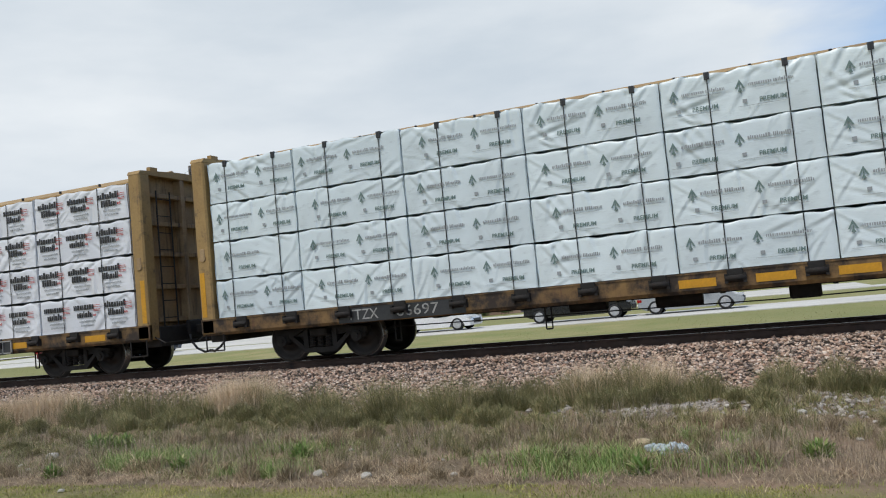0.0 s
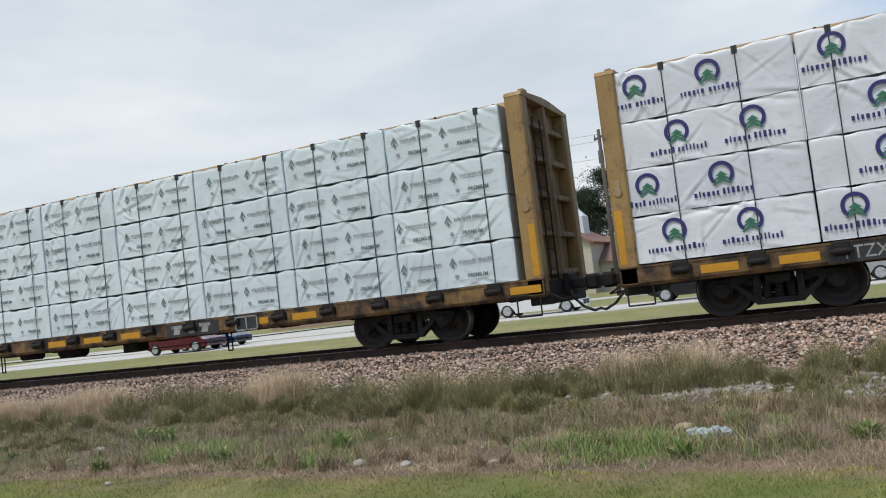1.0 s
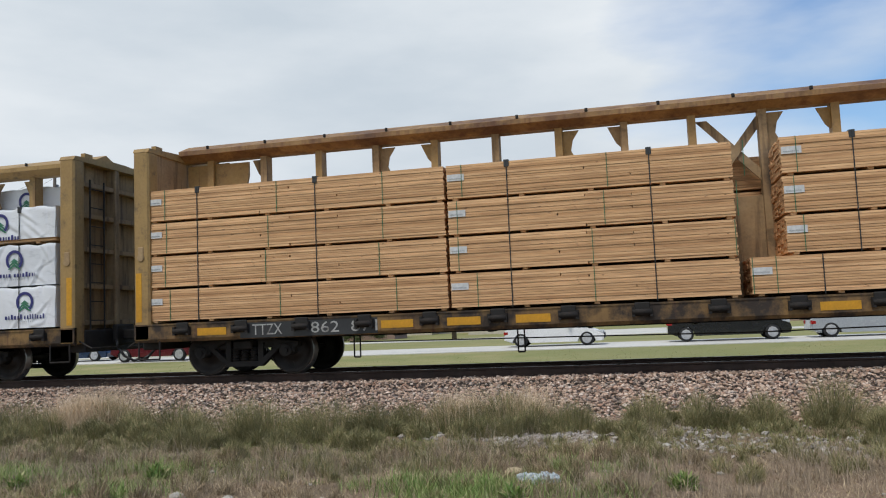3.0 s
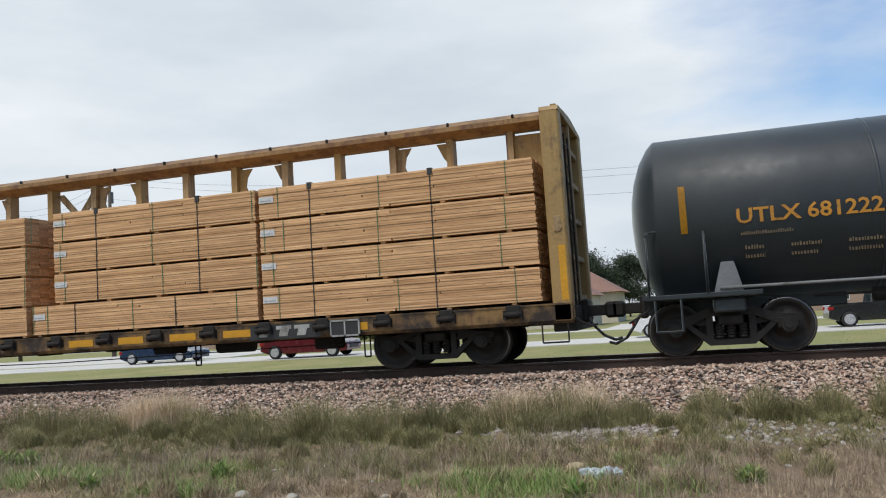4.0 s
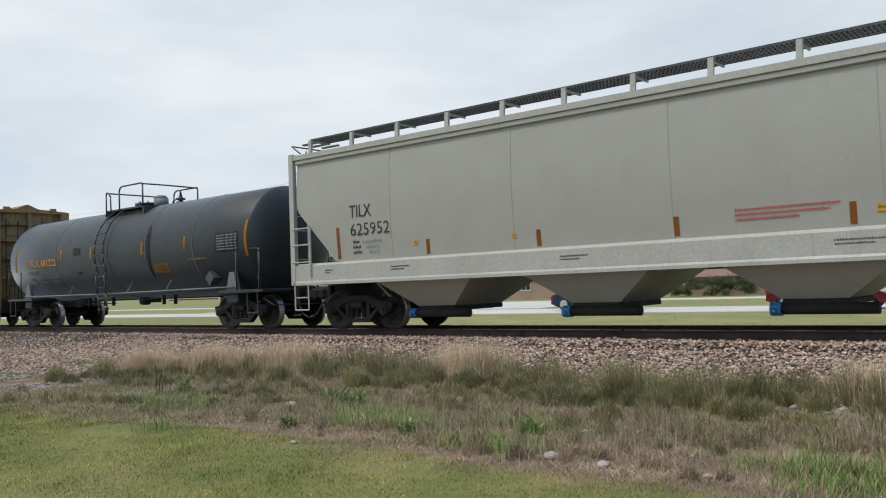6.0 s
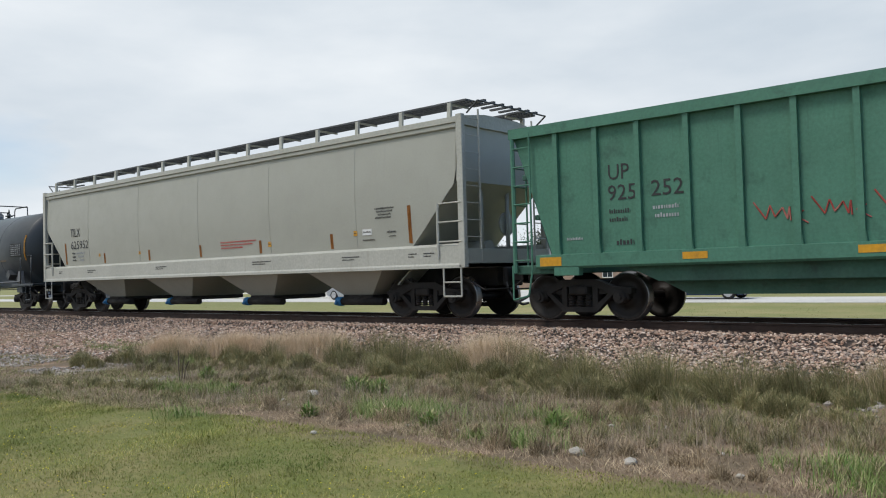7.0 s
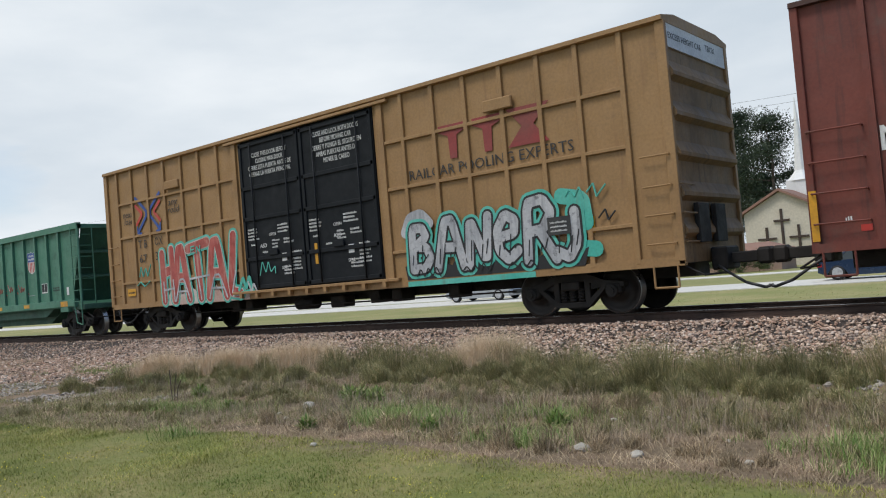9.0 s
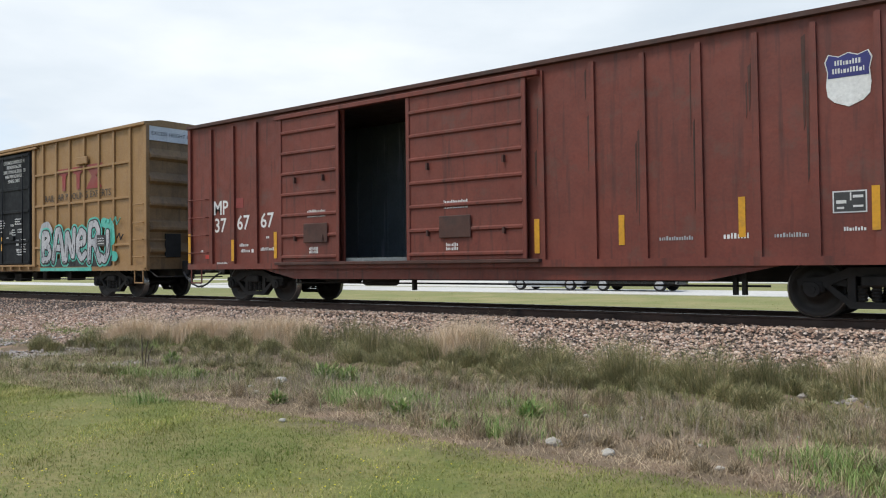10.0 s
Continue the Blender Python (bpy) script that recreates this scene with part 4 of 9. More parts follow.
def tank_car(s):
    car = railcar("tank_car", "weathered dark grey steel tank car with yellow stencils", "railcar", s)
    R, cz, x0, x1 = 1.5, 2.4, 1.0, 14.7
    bm = bmesh.new()
    head = [(-0.50, 0.05), (-0.47, 0.45), (-0.40, 0.80), (-0.28, 1.13), (-0.14, 1.36), (-0.04, 1.47)]
    mid = []
    for x in (x0, 3.4, 6.9, 6.93, 8.35, 9.55, 9.58, 12.2, x1):
        mid += [(x, R)]
    revolve(bm, [(x0 + dx, r) for dx, r in head] + mid + [(x1 - dx, r) for dx, r in reversed(head)], cz)
    tank = part("tank", bm, M["tank"], car)
    for x in (4.4, 6.85, 7.75, 9.9, 12.3):
        bm = bmesh.new()
        revolve(bm, [(x - 0.03, R + 0.001), (x - 0.015, R + 0.007), (x + 0.015, R + 0.007), (x + 0.03, R + 0.001)], cz)
        part("weld_seam", bm, M["tank"], tank)
    # a dark run of old spill below the valves
    for a, b, c, d in ((9.97, 10.06, 1.55, 3.1), (10.05, 10.13, 1.9, 2.95), (10.12, 10.16, 2.2, 2.75)):
        tank_decal(car, a, b, c, d, R, cz, M["tank_stain"], "spill_stain", "dark spill stain", 0.009, tank)
    # stub sills, bolsters, saddles
    for a, way, tx in ((0.65, 1, 2.03), (15.25, -1, 13.84)):
        bm = bmesh.new()
        xs = sorted((a, a + way * 3.3))
        box(bm, *xs, -0.35, 0.35, 0.72, 1.02, 0.02)
        box(bm, tx - 0.25, tx + 0.25, -1.35, 1.35, 0.72, 0.95, 0.03)
        xs = sorted((a, a + way * 1.9))
        box(bm, *xs, -1.45, 1.45, 0.98, 1.06, 0.01)
        part("stub_sill", bm, M["tank"], car)
        for yy in (-1.36, 1.24):
            bm = bmesh.new()
            prism(bm, [(tx - 0.22, 1.06), (tx + 0.24, 1.06), (tx + 0.12, 1.55), (tx - 0.08, 1.55)], yy, yy + 0.12)
            part("saddle", bm, M["tank_fade"], car, "pale grey saddle bracket")
        coupler(car, a, -way, 0.88, 0.62)
        # end handrail and platform
        bm = bmesh.new()
        pipe(bm, [(a + way * 0.12, -1.45, 1.05), (a + way * 0.12, -1.45, 2.05), (a + way * 0.16, -1.42, 2.12), (a + way * 1.0, -1.42, 2.14), (a + way * 1.06, -1.45, 2.08), (a + way * 1.06, -1.45, 1.05)], 0.022, 8)
        part("end_handrail", bm, M["tank"], car)
        bm = bmesh.new()
        pipe(bm, [(a + way * 0.12, 1.45, 1.05), (a + way * 0.12, 1.45, 2.1), (a + way * 1.06, 1.45, 2.1), (a + way * 1.06, 1.45, 1.05)], 0.022, 8)
        part("end_handrail", bm, M["tank"], car)
        bm = bmesh.new()
        pipe(bm, [(a + way * 0.2, -1.45, 0.98), (a + way * 0.2, -1.45, 0.45), (a + way * 0.62, -1.45, 0.45), (a + way * 0.62, -1.45, 0.98)], 0.018)
        part("sill_step", bm, M["tank"], car)
        truck(car, tx)
    # side rail along the belly, with props
    bm = bmesh.new()
    pipe(bm, [(1.9, -1.40, 1.12), (7.3, -1.40, 1.10), (14.0, -1.40, 1.14)], 0.026, 8)
    for x in (5.1, 8.7, 10.8):
        pipe(bm, [(x, -1.40, 1.12), (x + 0.18, -1.32, 1.42)], 0.022)
    part("side_rail", bm, M["tank_fade"], car)
    # under the belly: outlet valve, brake cylinder, rods
    bm = bmesh.new()
    tube(bm, (8.0, 0, 0.78), (8.0, 0, 0.95), 0.2, 14)
    tube(bm, (4.3, -0.6, 0.86), (4.8, -0.6, 0.86), 0.12, 12)
    tube(bm, (8.25, -0.6, 0.84), (8.55, -0.6, 0.84), 0.13, 12)
    pipe(bm, [(3.4, -0.7, 0.90), (12.6, -0.7, 0.90)], 0.022)
    pipe(bm, [(5.2, -0.9, 0.80), (7.2, -0.9, 0.80)], 0.016), pipe(bm, [(10.2, -0.9, 0.84), (12.6, -0.9, 0.84)], 0.016)
    for x in (5.5, 5.9, 6.5, 7.0, 9.9, 10.5):
        box(bm, x, x + 0.05, -0.95, -0.85, 0.72, 1.0)
    part("brake_gear", bm, M["iron"], car)
    # ladder over the side
    whole = None
    for x in (7.22, 7.72):
        bm = bmesh.new()
        pts = []
        for k in range(9):
            a = radians(62 - k * 10.5)
            pts.append((x, -(R + 0.14) * math.cos(a), cz + (R + 0.14) * math.sin(a)))
        pts += [(x, -1.60, 1.7), (x, -1.55, 1.1), (x, -1.5, 0.48)]
        pipe(bm, pts, 0.025, 7)
        stile = part("side_ladder" if whole is None else "stile", bm, M["tank_rail"], whole or car)
        whole = whole or stile
    for k in range(9):
        z = 0.62 + k * 0.345
        y = -1.55 if z < 2.0 else -(math.sqrt(max(0.05, (R + 0.14) ** 2 - (z - cz) ** 2)))
        bm = bmesh.new()
        tube(bm, (7.22, y, z), (7.72, y, z), 0.017, 6)
        part("rung", bm, M["tank_rail"], whole)
    # top platform and crash rails
    for y0 in (-0.98, 0.42):
        bm = bmesh.new()
        box(bm, 6.85, 9.05, y0, y0 + 0.56, 3.78, 3.83)
        for x in (6.9, 9.0):
            box(bm, x - 0.04, x + 0.04, y0, y0 + 0.56, 3.56, 3.80)
        part("platform", bm, M["tank_rail"], car)
    for side in (-1, 1):
        y = side * 1.0
        bm = bmesh.new()
        pipe(bm, [(7.66, y, 3.80), (7.66, y, 4.38), (7.71, y, 4.48), (7.82, y, 4.53), (8.96, y, 4.53), (9.02, y, 4.46), (9.02, y, 3.80)], 0.026, 8)
        part("crash_rail", bm, M["tank_rail"], car)
        bm = bmesh.new()
        pipe(bm, [(6.86, y, 3.62), (6.86, y, 4.36), (6.92, y, 4.42), (7.04, y, 4.36), (7.12, y, 4.26), (7.14, y, 3.8)], 0.024, 8)
        part("crash_rail", bm, M["tank_rail"], car)
    for x, z in ((6.86, 4.40), (9.02, 4.50)):
        bm = bmesh.new()
        pipe(bm, [(x, -1.0, z), (x + 0.05, -0.4, z), (x + 0.05, 0.4, z), (x, 1.0, z)], 0.024, 8)
        part("crash_rail", bm, M["tank_rail"], car)
    bm = bmesh.new()
    pipe(bm, [(9.02, 0.45, 4.12), (8.5, 0.45, 4.12), (8.43, 0.45, 4.05), (8.43, 0.45, 3.8)], 0.022, 8)
    part("crash_rail", bm, M["tank_rail"], car)
    bm = bmesh.new()
    tube(bm, (7.85, 0, 3.85), (7.85, 0, 4.0), 0.34, 20)
    tube(bm, (7.85, 0, 4.0), (7.85, 0, 4.04), 0.40, 20)
    for k in range(8):
        a = k * math.tau / 8
        tube(bm, (7.85 + 0.38 * math.cos(a), 0.38 * math.sin(a), 3.94), (7.85 + 0.38 * math.cos(a), 0.38 * math.sin(a), 4.09), 0.022, 6)
    tube(bm, (7.35, -0.2, 3.85), (7.35, -0.2, 4.08), 0.06, 8)
    part("manway", bm, M["tank"], car)
    bm = bmesh.new()
    tube(bm, (8.62, -0.1, 3.84), (8.62, -0.1, 4.12), 0.23, 20)
    tube(bm, (8.62, -0.1, 4.12), (8.62, -0.1, 4.22), 0.23, 20, 0.14)
    part("valve_dome", bm, M["tank_fade"], car)
    bm = bmesh.new()
    tube(bm, (9.55, 0, 3.86), (9.55, 0, 3.94), 0.14, 12), tube(bm, (9.55, 0, 3.94), (9.55, 0, 4.12), 0.07, 10), tube(bm, (9.55, 0, 4.0), (9.55, 0, 4.05), 0.15, 12), tube(bm, (9.55, 0, 4.12), (9.55, 0, 4.32), 0.045, 8, 0.02)
    part("relief_valve", bm, M["tank"], car)
    # markings
    for x, z0, z1 in ((1.42, 2.05, 2.85), (4.77, 2.27, 2.65), (6.73, 2.27, 2.65), (9.73, 2.23, 2.63), (11.92, 2.24, 2.64), (14.66, 1.95, 2.9)):
        tank_decal(car, x - 0.055, x + 0.055, z0, z1, R, cz, M["reflector"], "reflector", "yellow reflective tape")
    tank_words(car, "UTLX", 2.25, 2.15, 0.23, 0.98, R, cz, M["stencil"], bold=0.006)
    tank_words(car, "681222", 3.32, 2.15, 0.23, 1.1, R, cz, M["stencil"], bold=0.006)
    rnd = random.Random(2)
    for x, z, w, h in ((2.3, 1.95, 0.8, 0.06), (2.35, 1.72, 0.3, 0.07), (3.05, 1.72, 0.45, 0.07), (3.9, 1.72, 0.5, 0.07), (2.35, 1.58, 0.3, 0.07), (3.05, 1.58, 0.4, 0.07), (3.9, 1.58, 0.5, 0.07), (12.0, 1.95, 0.9, 0.07)):
        bm = bmesh.new()
        bars(bm, x, z, w, h, on_tank(R + 0.01, z + h / 2, cz), rnd.randrange(99))
        part("stencil_line", bm, M["dim_stencil"], car, "small worn stencilling")
    for x0_, x1_, z0_, z1_ in ((5.6, 6.05, 2.42, 2.66), (5.7, 6.0, 1.82, 1.9)):
        d = tank_decal(car, x0_, x1_, z0_, z1_, R, cz, M["black"], "data_panel", "black data panel")
        for k in range(3):
            bm = bmesh.new()
            z = z0_ + 0.03 + k * (z1_ - z0_ - 0.03) / 3
            bars(bm, x0_ + 0.03, z, x1_ - x0_ - 0.06, min(0.035, (z1_ - z0_) / 5), on_tank(R + 0.014, z, cz), k)
            part("stencil_line", bm, M["dim_stencil"], d)
    d = tank_decal(car, 10.22, 10.95, 1.66, 1.93, R, cz, M["reflector"], "contact_sign", "yellow sign with black print")
    for k in range(3):
        bm = bmesh.new()
        bars(bm, 10.3, 1.70 + k * 0.075, 0.58, 0.04, on_tank(R + 0.016, 1.72 + k * 0.075, cz), k)
        part("stencil_line", bm, M["ink"], d)
    d = tank_decal(car, 13.35, 14.35, 2.12, 2.62, R, cz, M["black"], "data_panel", "black data panel with white print")
    for k in range(6):
        for x, w in ((13.42, 0.34), (13.82, 0.15), (14.02, 0.12), (14.2, 0.1)):
            bm = bmesh.new()
            z = 2.16 + k * 0.075
            bars(bm, x, z, w, 0.038, on_tank(R + 0.013, z + 0.02, cz), k)
            part("stencil_line", bm, M["greyink"], d)
    bm = bmesh.new()
    z = 1.42
    prism(bm, [(12.95, z - 0.2), (13.15, z), (12.95, z + 0.2), (12.75, z)], on_tank(R + 0.03, z + 0.2, cz) - 0.1, on_tank(R, z, cz))
    part("placard", bm, M["tank_rail"], car, "grey diamond placard holder")
    return car


def hopper_car(s):
    L = 19.66
    car = railcar("covered_hopper", "pale grey steel covered hopper with orange tapes", "railcar", s)
    # body: gently bulged sides, cut back at both ends above the sloped sheets
    def side(z):
        return 1.50 + 0.07 * math.sin(math.pi * (z - 1.6) / 2.7)
    zs = [1.62 + k * (4.15 - 1.62) / 8 for k in range(9)]
    bm = bmesh.new()
    def end_at(z):
        return 0.22 + max(0.0, (2.95 - z) / (2.95 - 1.62)) * 1.3
    for sgn in (-1, 1):
        rows = []
        for z in zs:
            e = end_at(z)
            rows.append([bm.verts.new((x, sgn * side(z), z)) for x in (e, e + 1.5, L / 2, L - e - 1.5, L - e)])
        for a, b in zip(rows, rows[1:]):
            for i in range(4):
                bm.faces.new((a[i], a[i + 1], b[i + 1], b[i])).smooth = True
    body = part("body_side", bm, M["pale"], car)
    body.data.shade_smooth()
    for x in (3.3, 6.55, 9.83, 13.1, 16.35):
        bm = bmesh.new()
        for sgn in (-1, 1):
            for za, zb in zip(zs, zs[1:]):
                tube(bm, (x, sgn * side(za), za), (x, sgn * side(zb), zb), 0.008, 5)
        part("weld_seam", bm, M["pale"], body)
    # sloped end sheets, roof
    for a, way in ((0, 1), (L, -1)):
        bm = bmesh.new()
        prism(bm, [(a + way * x, z) for x, z in ((1.52, 1.62), (0.22, 2.95), (0.22, 2.98), (1.55, 1.64))], -1.53, 1.53)
        section(bm, [(-1.555, 2.95), (1.555, 2.95), (1.5, 4.15), (0.6, 4.42), (-0.6, 4.42), (-1.5, 4.15)], *sorted((a + way * 0.2, a + way * 0.23)))
        prism(bm, [(a + way * x, z) for x, z in ((1.52, 1.62), (2.6, 0.75), (2.63, 0.77), (1.55, 1.64))], -0.9, 0.9)
        part("end_sheet", bm, M["pale"], car)
    bm = bmesh.new()
    section(bm, [(-1.52, 4.15), (-1.60, 4.18), (-1.60, 4.30), (-1.45, 4.33), (-0.6, 4.45), (0.6, 4.45), (1.45, 4.33), (1.60, 4.30), (1.60, 4.18), (1.52, 4.15)], 0.14, L - 0.14)
    part("roof", bm, M["pale_sill"], car)
    bm = bmesh.new()
    section(bm, [(-1.53, 4.06), (-1.575, 4.08), (-1.575, 4.16), (-1.53, 4.16)], 0.2, L - 0.2)
    part("top_rail", bm, M["pale"], car)
    # running boards of open bars on brackets, hatches in the trough
    for y in (-1.02, 1.02):
        bm = bmesh.new()
        for k in range(5):
            yy = y - 0.3 + k * 0.15
            box(bm, 0.5, L - 0.1, yy - 0.008, yy + 0.008, 4.66, 4.70)
        k = 0.5
        while k < L - 0.1:
            box(bm, k, k + 0.022, y - 0.3, y + 0.3, 4.672, 4.698)
            k += 0.075
        tagged(part("running_board", bm, M["grate"], car, "dark galvanised grating walkway"), kind="stuff")
    for k in range(14):
        x = 0.55 + k * 1.43
        for sgn in (-1, 1):
            bm = bmesh.new()
            prism(bm, [(x - 0.05, 4.30), (x + 0.05, 4.30), (x + 0.07, 4.66), (x - 0.03, 4.66)], *sorted((sgn * 1.40, sgn * 1.34)))
            box(bm, x - 0.02, x + 0.02, *sorted((sgn * 1.36, sgn * 0.7)), 4.62, 4.66)
            part("board_bracket", bm, M["pale_sill"], car)
    for k in range(4):
        bm = bmesh.new()
        tube(bm, (2.6 + k * 4.8, 0, 4.44), (2.6 + k * 4.8, 0, 4.58), 0.38, 16)
        part("hatch", bm, M["pale"], car)
    for a, way in ((0, 1), (L, -1)):
        bm = bmesh.new()
        xs = sorted((a - way * 0.15, a + way * 0.45))
        for k in range(7):
            box(bm, *xs, -1.0 + k * 0.33, -0.92 + k * 0.33, 4.66, 4.70)
        pipe(bm, [(a + way * 0.1, -1.3, 4.4), (a - way * 0.2, -1.3, 4.62), (a - way * 0.2, 1.3, 4.62), (a + way * 0.1, 1.3, 4.4)], 0.02)
        part("end_walkway", bm, M["grate"], car)
    # side sill
    for sgn in (-1, 1):
        bm = bmesh.new()
        section(bm, [(sgn * 1.50, 1.62), (sgn * 1.60, 1.56), (sgn * 1.60, 1.20), (sgn * 1.62, 1.16), (sgn * 1.62, 1.10), (sgn * 1.42, 1.10), (sgn * 1.42, 1.62)], 0.1, L - 0.1)
        part("side_sill", bm, M["pale_sill"], car)
    for a, b in ((0.15, 2.7), (L - 2.7, L - 0.15)):
        bm = bmesh.new()
        box(bm, a, b, -0.3, 0.3, 0.7, 1.15)
        part("stub_sill", bm, M["iron"], car)
    # four hopper troughs with outlet gates
    for k, cx in enumerate((4.0, 7.95, 11.9, 15.7)):
        bm = bmesh.new()
        top, low = 1.42, 0.5
        v = [bm.verts.new(p) for p in ((cx - top, -1.45, 1.18), (cx + top, -1.45, 1.18), (cx + top, 1.45, 1.18), (cx - top, 1.45, 1.18), (cx - low, -0.9, 0.52), (cx + low, -0.9, 0.52), (cx + low, 0.9, 0.52), (cx - low, 0.9, 0.52))]
        for q in ((0, 1, 5, 4), (1, 2, 6, 5), (2, 3, 7, 6), (3, 0, 4, 7), (4, 5, 6, 7), (3, 2, 1, 0)):
            bm.faces.new([v[i] for i in q])
        hop = part("hopper", bm, M["pale"], car)
        bm = bmesh.new()
        box(bm, cx - 0.5, cx + 0.52, -0.95, 0.95, 0.42, 0.53, 0.02)
        tube(bm, (cx - 0.52, -0.95, 0.37), (cx + 0.95, -0.95, 0.37), 0.095, 14)
        tube(bm, (cx + 0.2, -1.0, 0.45), (cx + 0.2, 1.0, 0.45), 0.05, 8)
        part("outlet", bm, M["iron"], hop)
        bm = bmesh.new()
        tube(bm, (cx - 0.68, -0.95, 0.37), (cx - 0.50, -0.95, 0.37), 0.115, 16)
        tube(bm, (cx - 0.60, -1.07, 0.37), (cx - 0.60, -1.12, 0.30), 0.04, 8)
        part("outlet_cap", bm, M["bluecap"], hop, "bright blue plastic outlet cap")
    # corner posts, open ends, ladders, platforms
    for a, way in ((0, 1), (L, -1)):
        for sgn in (-1, 1):
            bm = bmesh.new()
            xs = sorted((a, a + way * 0.16))
            box(bm, *xs, *sorted((sgn * 1.50, sgn * 1.62)), 1.1, 4.34, 0.01)
            part("corner_post", bm, M["pale_sill"], car)
            bm = bmesh.new()
            for k in range(8):
                z = 1.75 + k * 0.36
                tube(bm, (a + way * 0.01, sgn * 1.02, z), (a + way * 0.01, sgn * 1.5, z), 0.014, 6)
            tube(bm, (a + way * 0.01, sgn * 1.02, 1.2), (a + way * 0.01, sgn * 1.02, 4.5), 0.022, 6)
            part("end_ladder", bm, M["pale_sill"], car)
        bm = bmesh.new()
        for z in (1.66, 2.08, 2.48):
            tube(bm, (a + way * 0.06, -1.62, z), (a + way * 0.72, -1.62, z), 0.017, 6)
        tube(bm, (a + way * 0.72, -1.62, 1.3), (a + way * 0.72, -1.62, 2.5), 0.03, 6)
        part("side_ladder", bm, M["pale_sill"], car)
        bm = bmesh.new()
        pipe(bm, [(a + way * 0.12, -1.6, 1.1), (a + way * 0.12, -1.6, 0.5), (a + way * 0.6, -1.6, 0.5), (a + way * 0.6, -1.6, 1.1)], 0.02)
        tube(bm, (a + way * 0.12, -1.6, 0.8), (a + way * 0.6, -1.6, 0.8), 0.016, 6)
        part("sill_step", bm, M["pale_sill"], car)
        bm = bmesh.new()
        xs = sorted((a, a + way * 1.4))
        box(bm, *xs, -1.5, 1.5, 1.10, 1.2, 0.01)
        box(bm, *sorted((a, a + way * 0.12)), -1.5, 1.5, 1.1, 1.5, 0.01)
        part("end_platform", bm, M["pale"], car)
        bm = bmesh.new()
        for y in (-0.5, 0.5):
            pipe(bm, [(a + way * 0.4, y, 1.2), (a + way * 0.4, y, 2.9)], 0.05, 8)
        tube(bm, (a + way * 0.7, 0.2, 1.55), (a + way * 1.3, 0.2, 1.55), 0.18, 14)
        tube(bm, (a + way * 0.45, 0.55, 2.1), (a + way * 0.50, 0.55, 2.1), 0.28, 16)
        part("brake_gear", bm, M["pale"], car)
        coupler(car, a, -way, 0.88, 0.6)
    truck(car, 1.7)
    truck(car, 18.0)
    # tapes and print
    for x, z0, z1 in ((1.62, 1.68, 2.42), (4.33, 1.66, 1.98), (7.11, 1.66, 1.98), (9.89, 1.66, 2.0), (12.67, 1.66, 2.0), (15.47, 1.66, 2.02), (18.06, 1.68, 2.52)):
        bm = bmesh.new()
        for k in range(4):
            za, zb = z0 + (z1 - z0) * k / 4, z0 + (z1 - z0) * (k + 1) / 4
            v = [bm.verts.new(p) for p in ((x - 0.05, -side(za) - 0.006, za), (x + 0.05, -side(za) - 0.006, za), (x + 0.05, -side(zb) - 0.006, zb), (x - 0.05, -side(zb) - 0.006, zb))]
            bm.faces.new(v)
        bmesh.ops.solidify(bm, geom=list(bm.faces), thickness=-0.003)
        part("reflector", bm, M["orange"], body, "faded orange reflective tape")
    def put(words, x, z, h, w=None):
        part("stencil", lettering(words, h, M["ink"], width=w), None, body, "", (x, -side(z) - 0.014, z))
    put("TILX", 2.04, 2.62, 0.28, 0.68)
    put("625952", 2.04, 2.20, 0.27, 1.22)
    rnd = random.Random(4)
    for x, z, w, h, m in ((2.1, 2.02, 0.2, 0.07, "ink"), (2.4, 2.02, 0.62, 0.07, "greyink"), (2.1, 1.90, 0.25, 0.07, "ink"), (2.5, 1.90, 0.4, 0.07, "greyink"), (2.1, 1.78, 0.25, 0.07, "ink"), (2.6, 1.78, 0.3, 0.07, "greyink"),
                          (10.9, 2.0, 1.6, 0.045, "redink"), (10.9, 1.92, 1.45, 0.045, "redink"), (10.9, 1.84, 1.0, 0.045, "redink"),
                          (17.0, 2.50, 0.6, 0.04, "ink"), (17.05, 2.43, 0.5, 0.04, "ink"), (17.1, 2.36, 0.4, 0.04, "ink"), (17.0, 2.29, 0.5, 0.04, "ink"), (17.35, 1.95, 0.28, 0.05, "ink"), (17.4, 1.86, 0.22, 0.03, "ink"), (16.55, 1.80, 0.4, 0.04, "ink")):
        bm = bmesh.new()
        bars(bm, x, z, w, h, -side(z) - 0.012, rnd.randrange(99))
        part("stencil_line", bm, M[m], body)
    for x, z, w, h, m in ((3.95, 1.88, 0.1, 0.1, "reflector"), (6.5, 1.86, 0.1, 0.1, "reflector"), (13.0, 1.82, 0.13, 0.13, "reflector"), (16.25, 1.93, 0.12, 0.12, "reflector"), (16.55, 1.93, 0.3, 0.14, "tag")):
        bm = bmesh.new()
        box(bm, x, x + w, -side(z) - 0.012, -side(z), z, z + h)
        sign = part("label", bm, M[m], body, "small printed label")
        bm = bmesh.new()
        bars(bm, x + 0.02, z + h * 0.4, w - 0.04, h * 0.25, -side(z) - 0.013, 3)
        part("stencil_line", bm, M["ink"], sign)
    for x, w in ((1.2, 0.25), (3.3, 0.55), (7.6, 0.6), (12.4, 0.8), (15.9, 0.6), (18.05, 0.25), (18.5, 0.3)):
        for z in (1.42, 1.36):
            bm = bmesh.new()
            bars(bm, x, z, w * (1 if z > 1.4 else 0.7), 0.03, -1.604, rnd.randrange(99))
            part("stencil_line", bm, M["ink"], car)
    return car


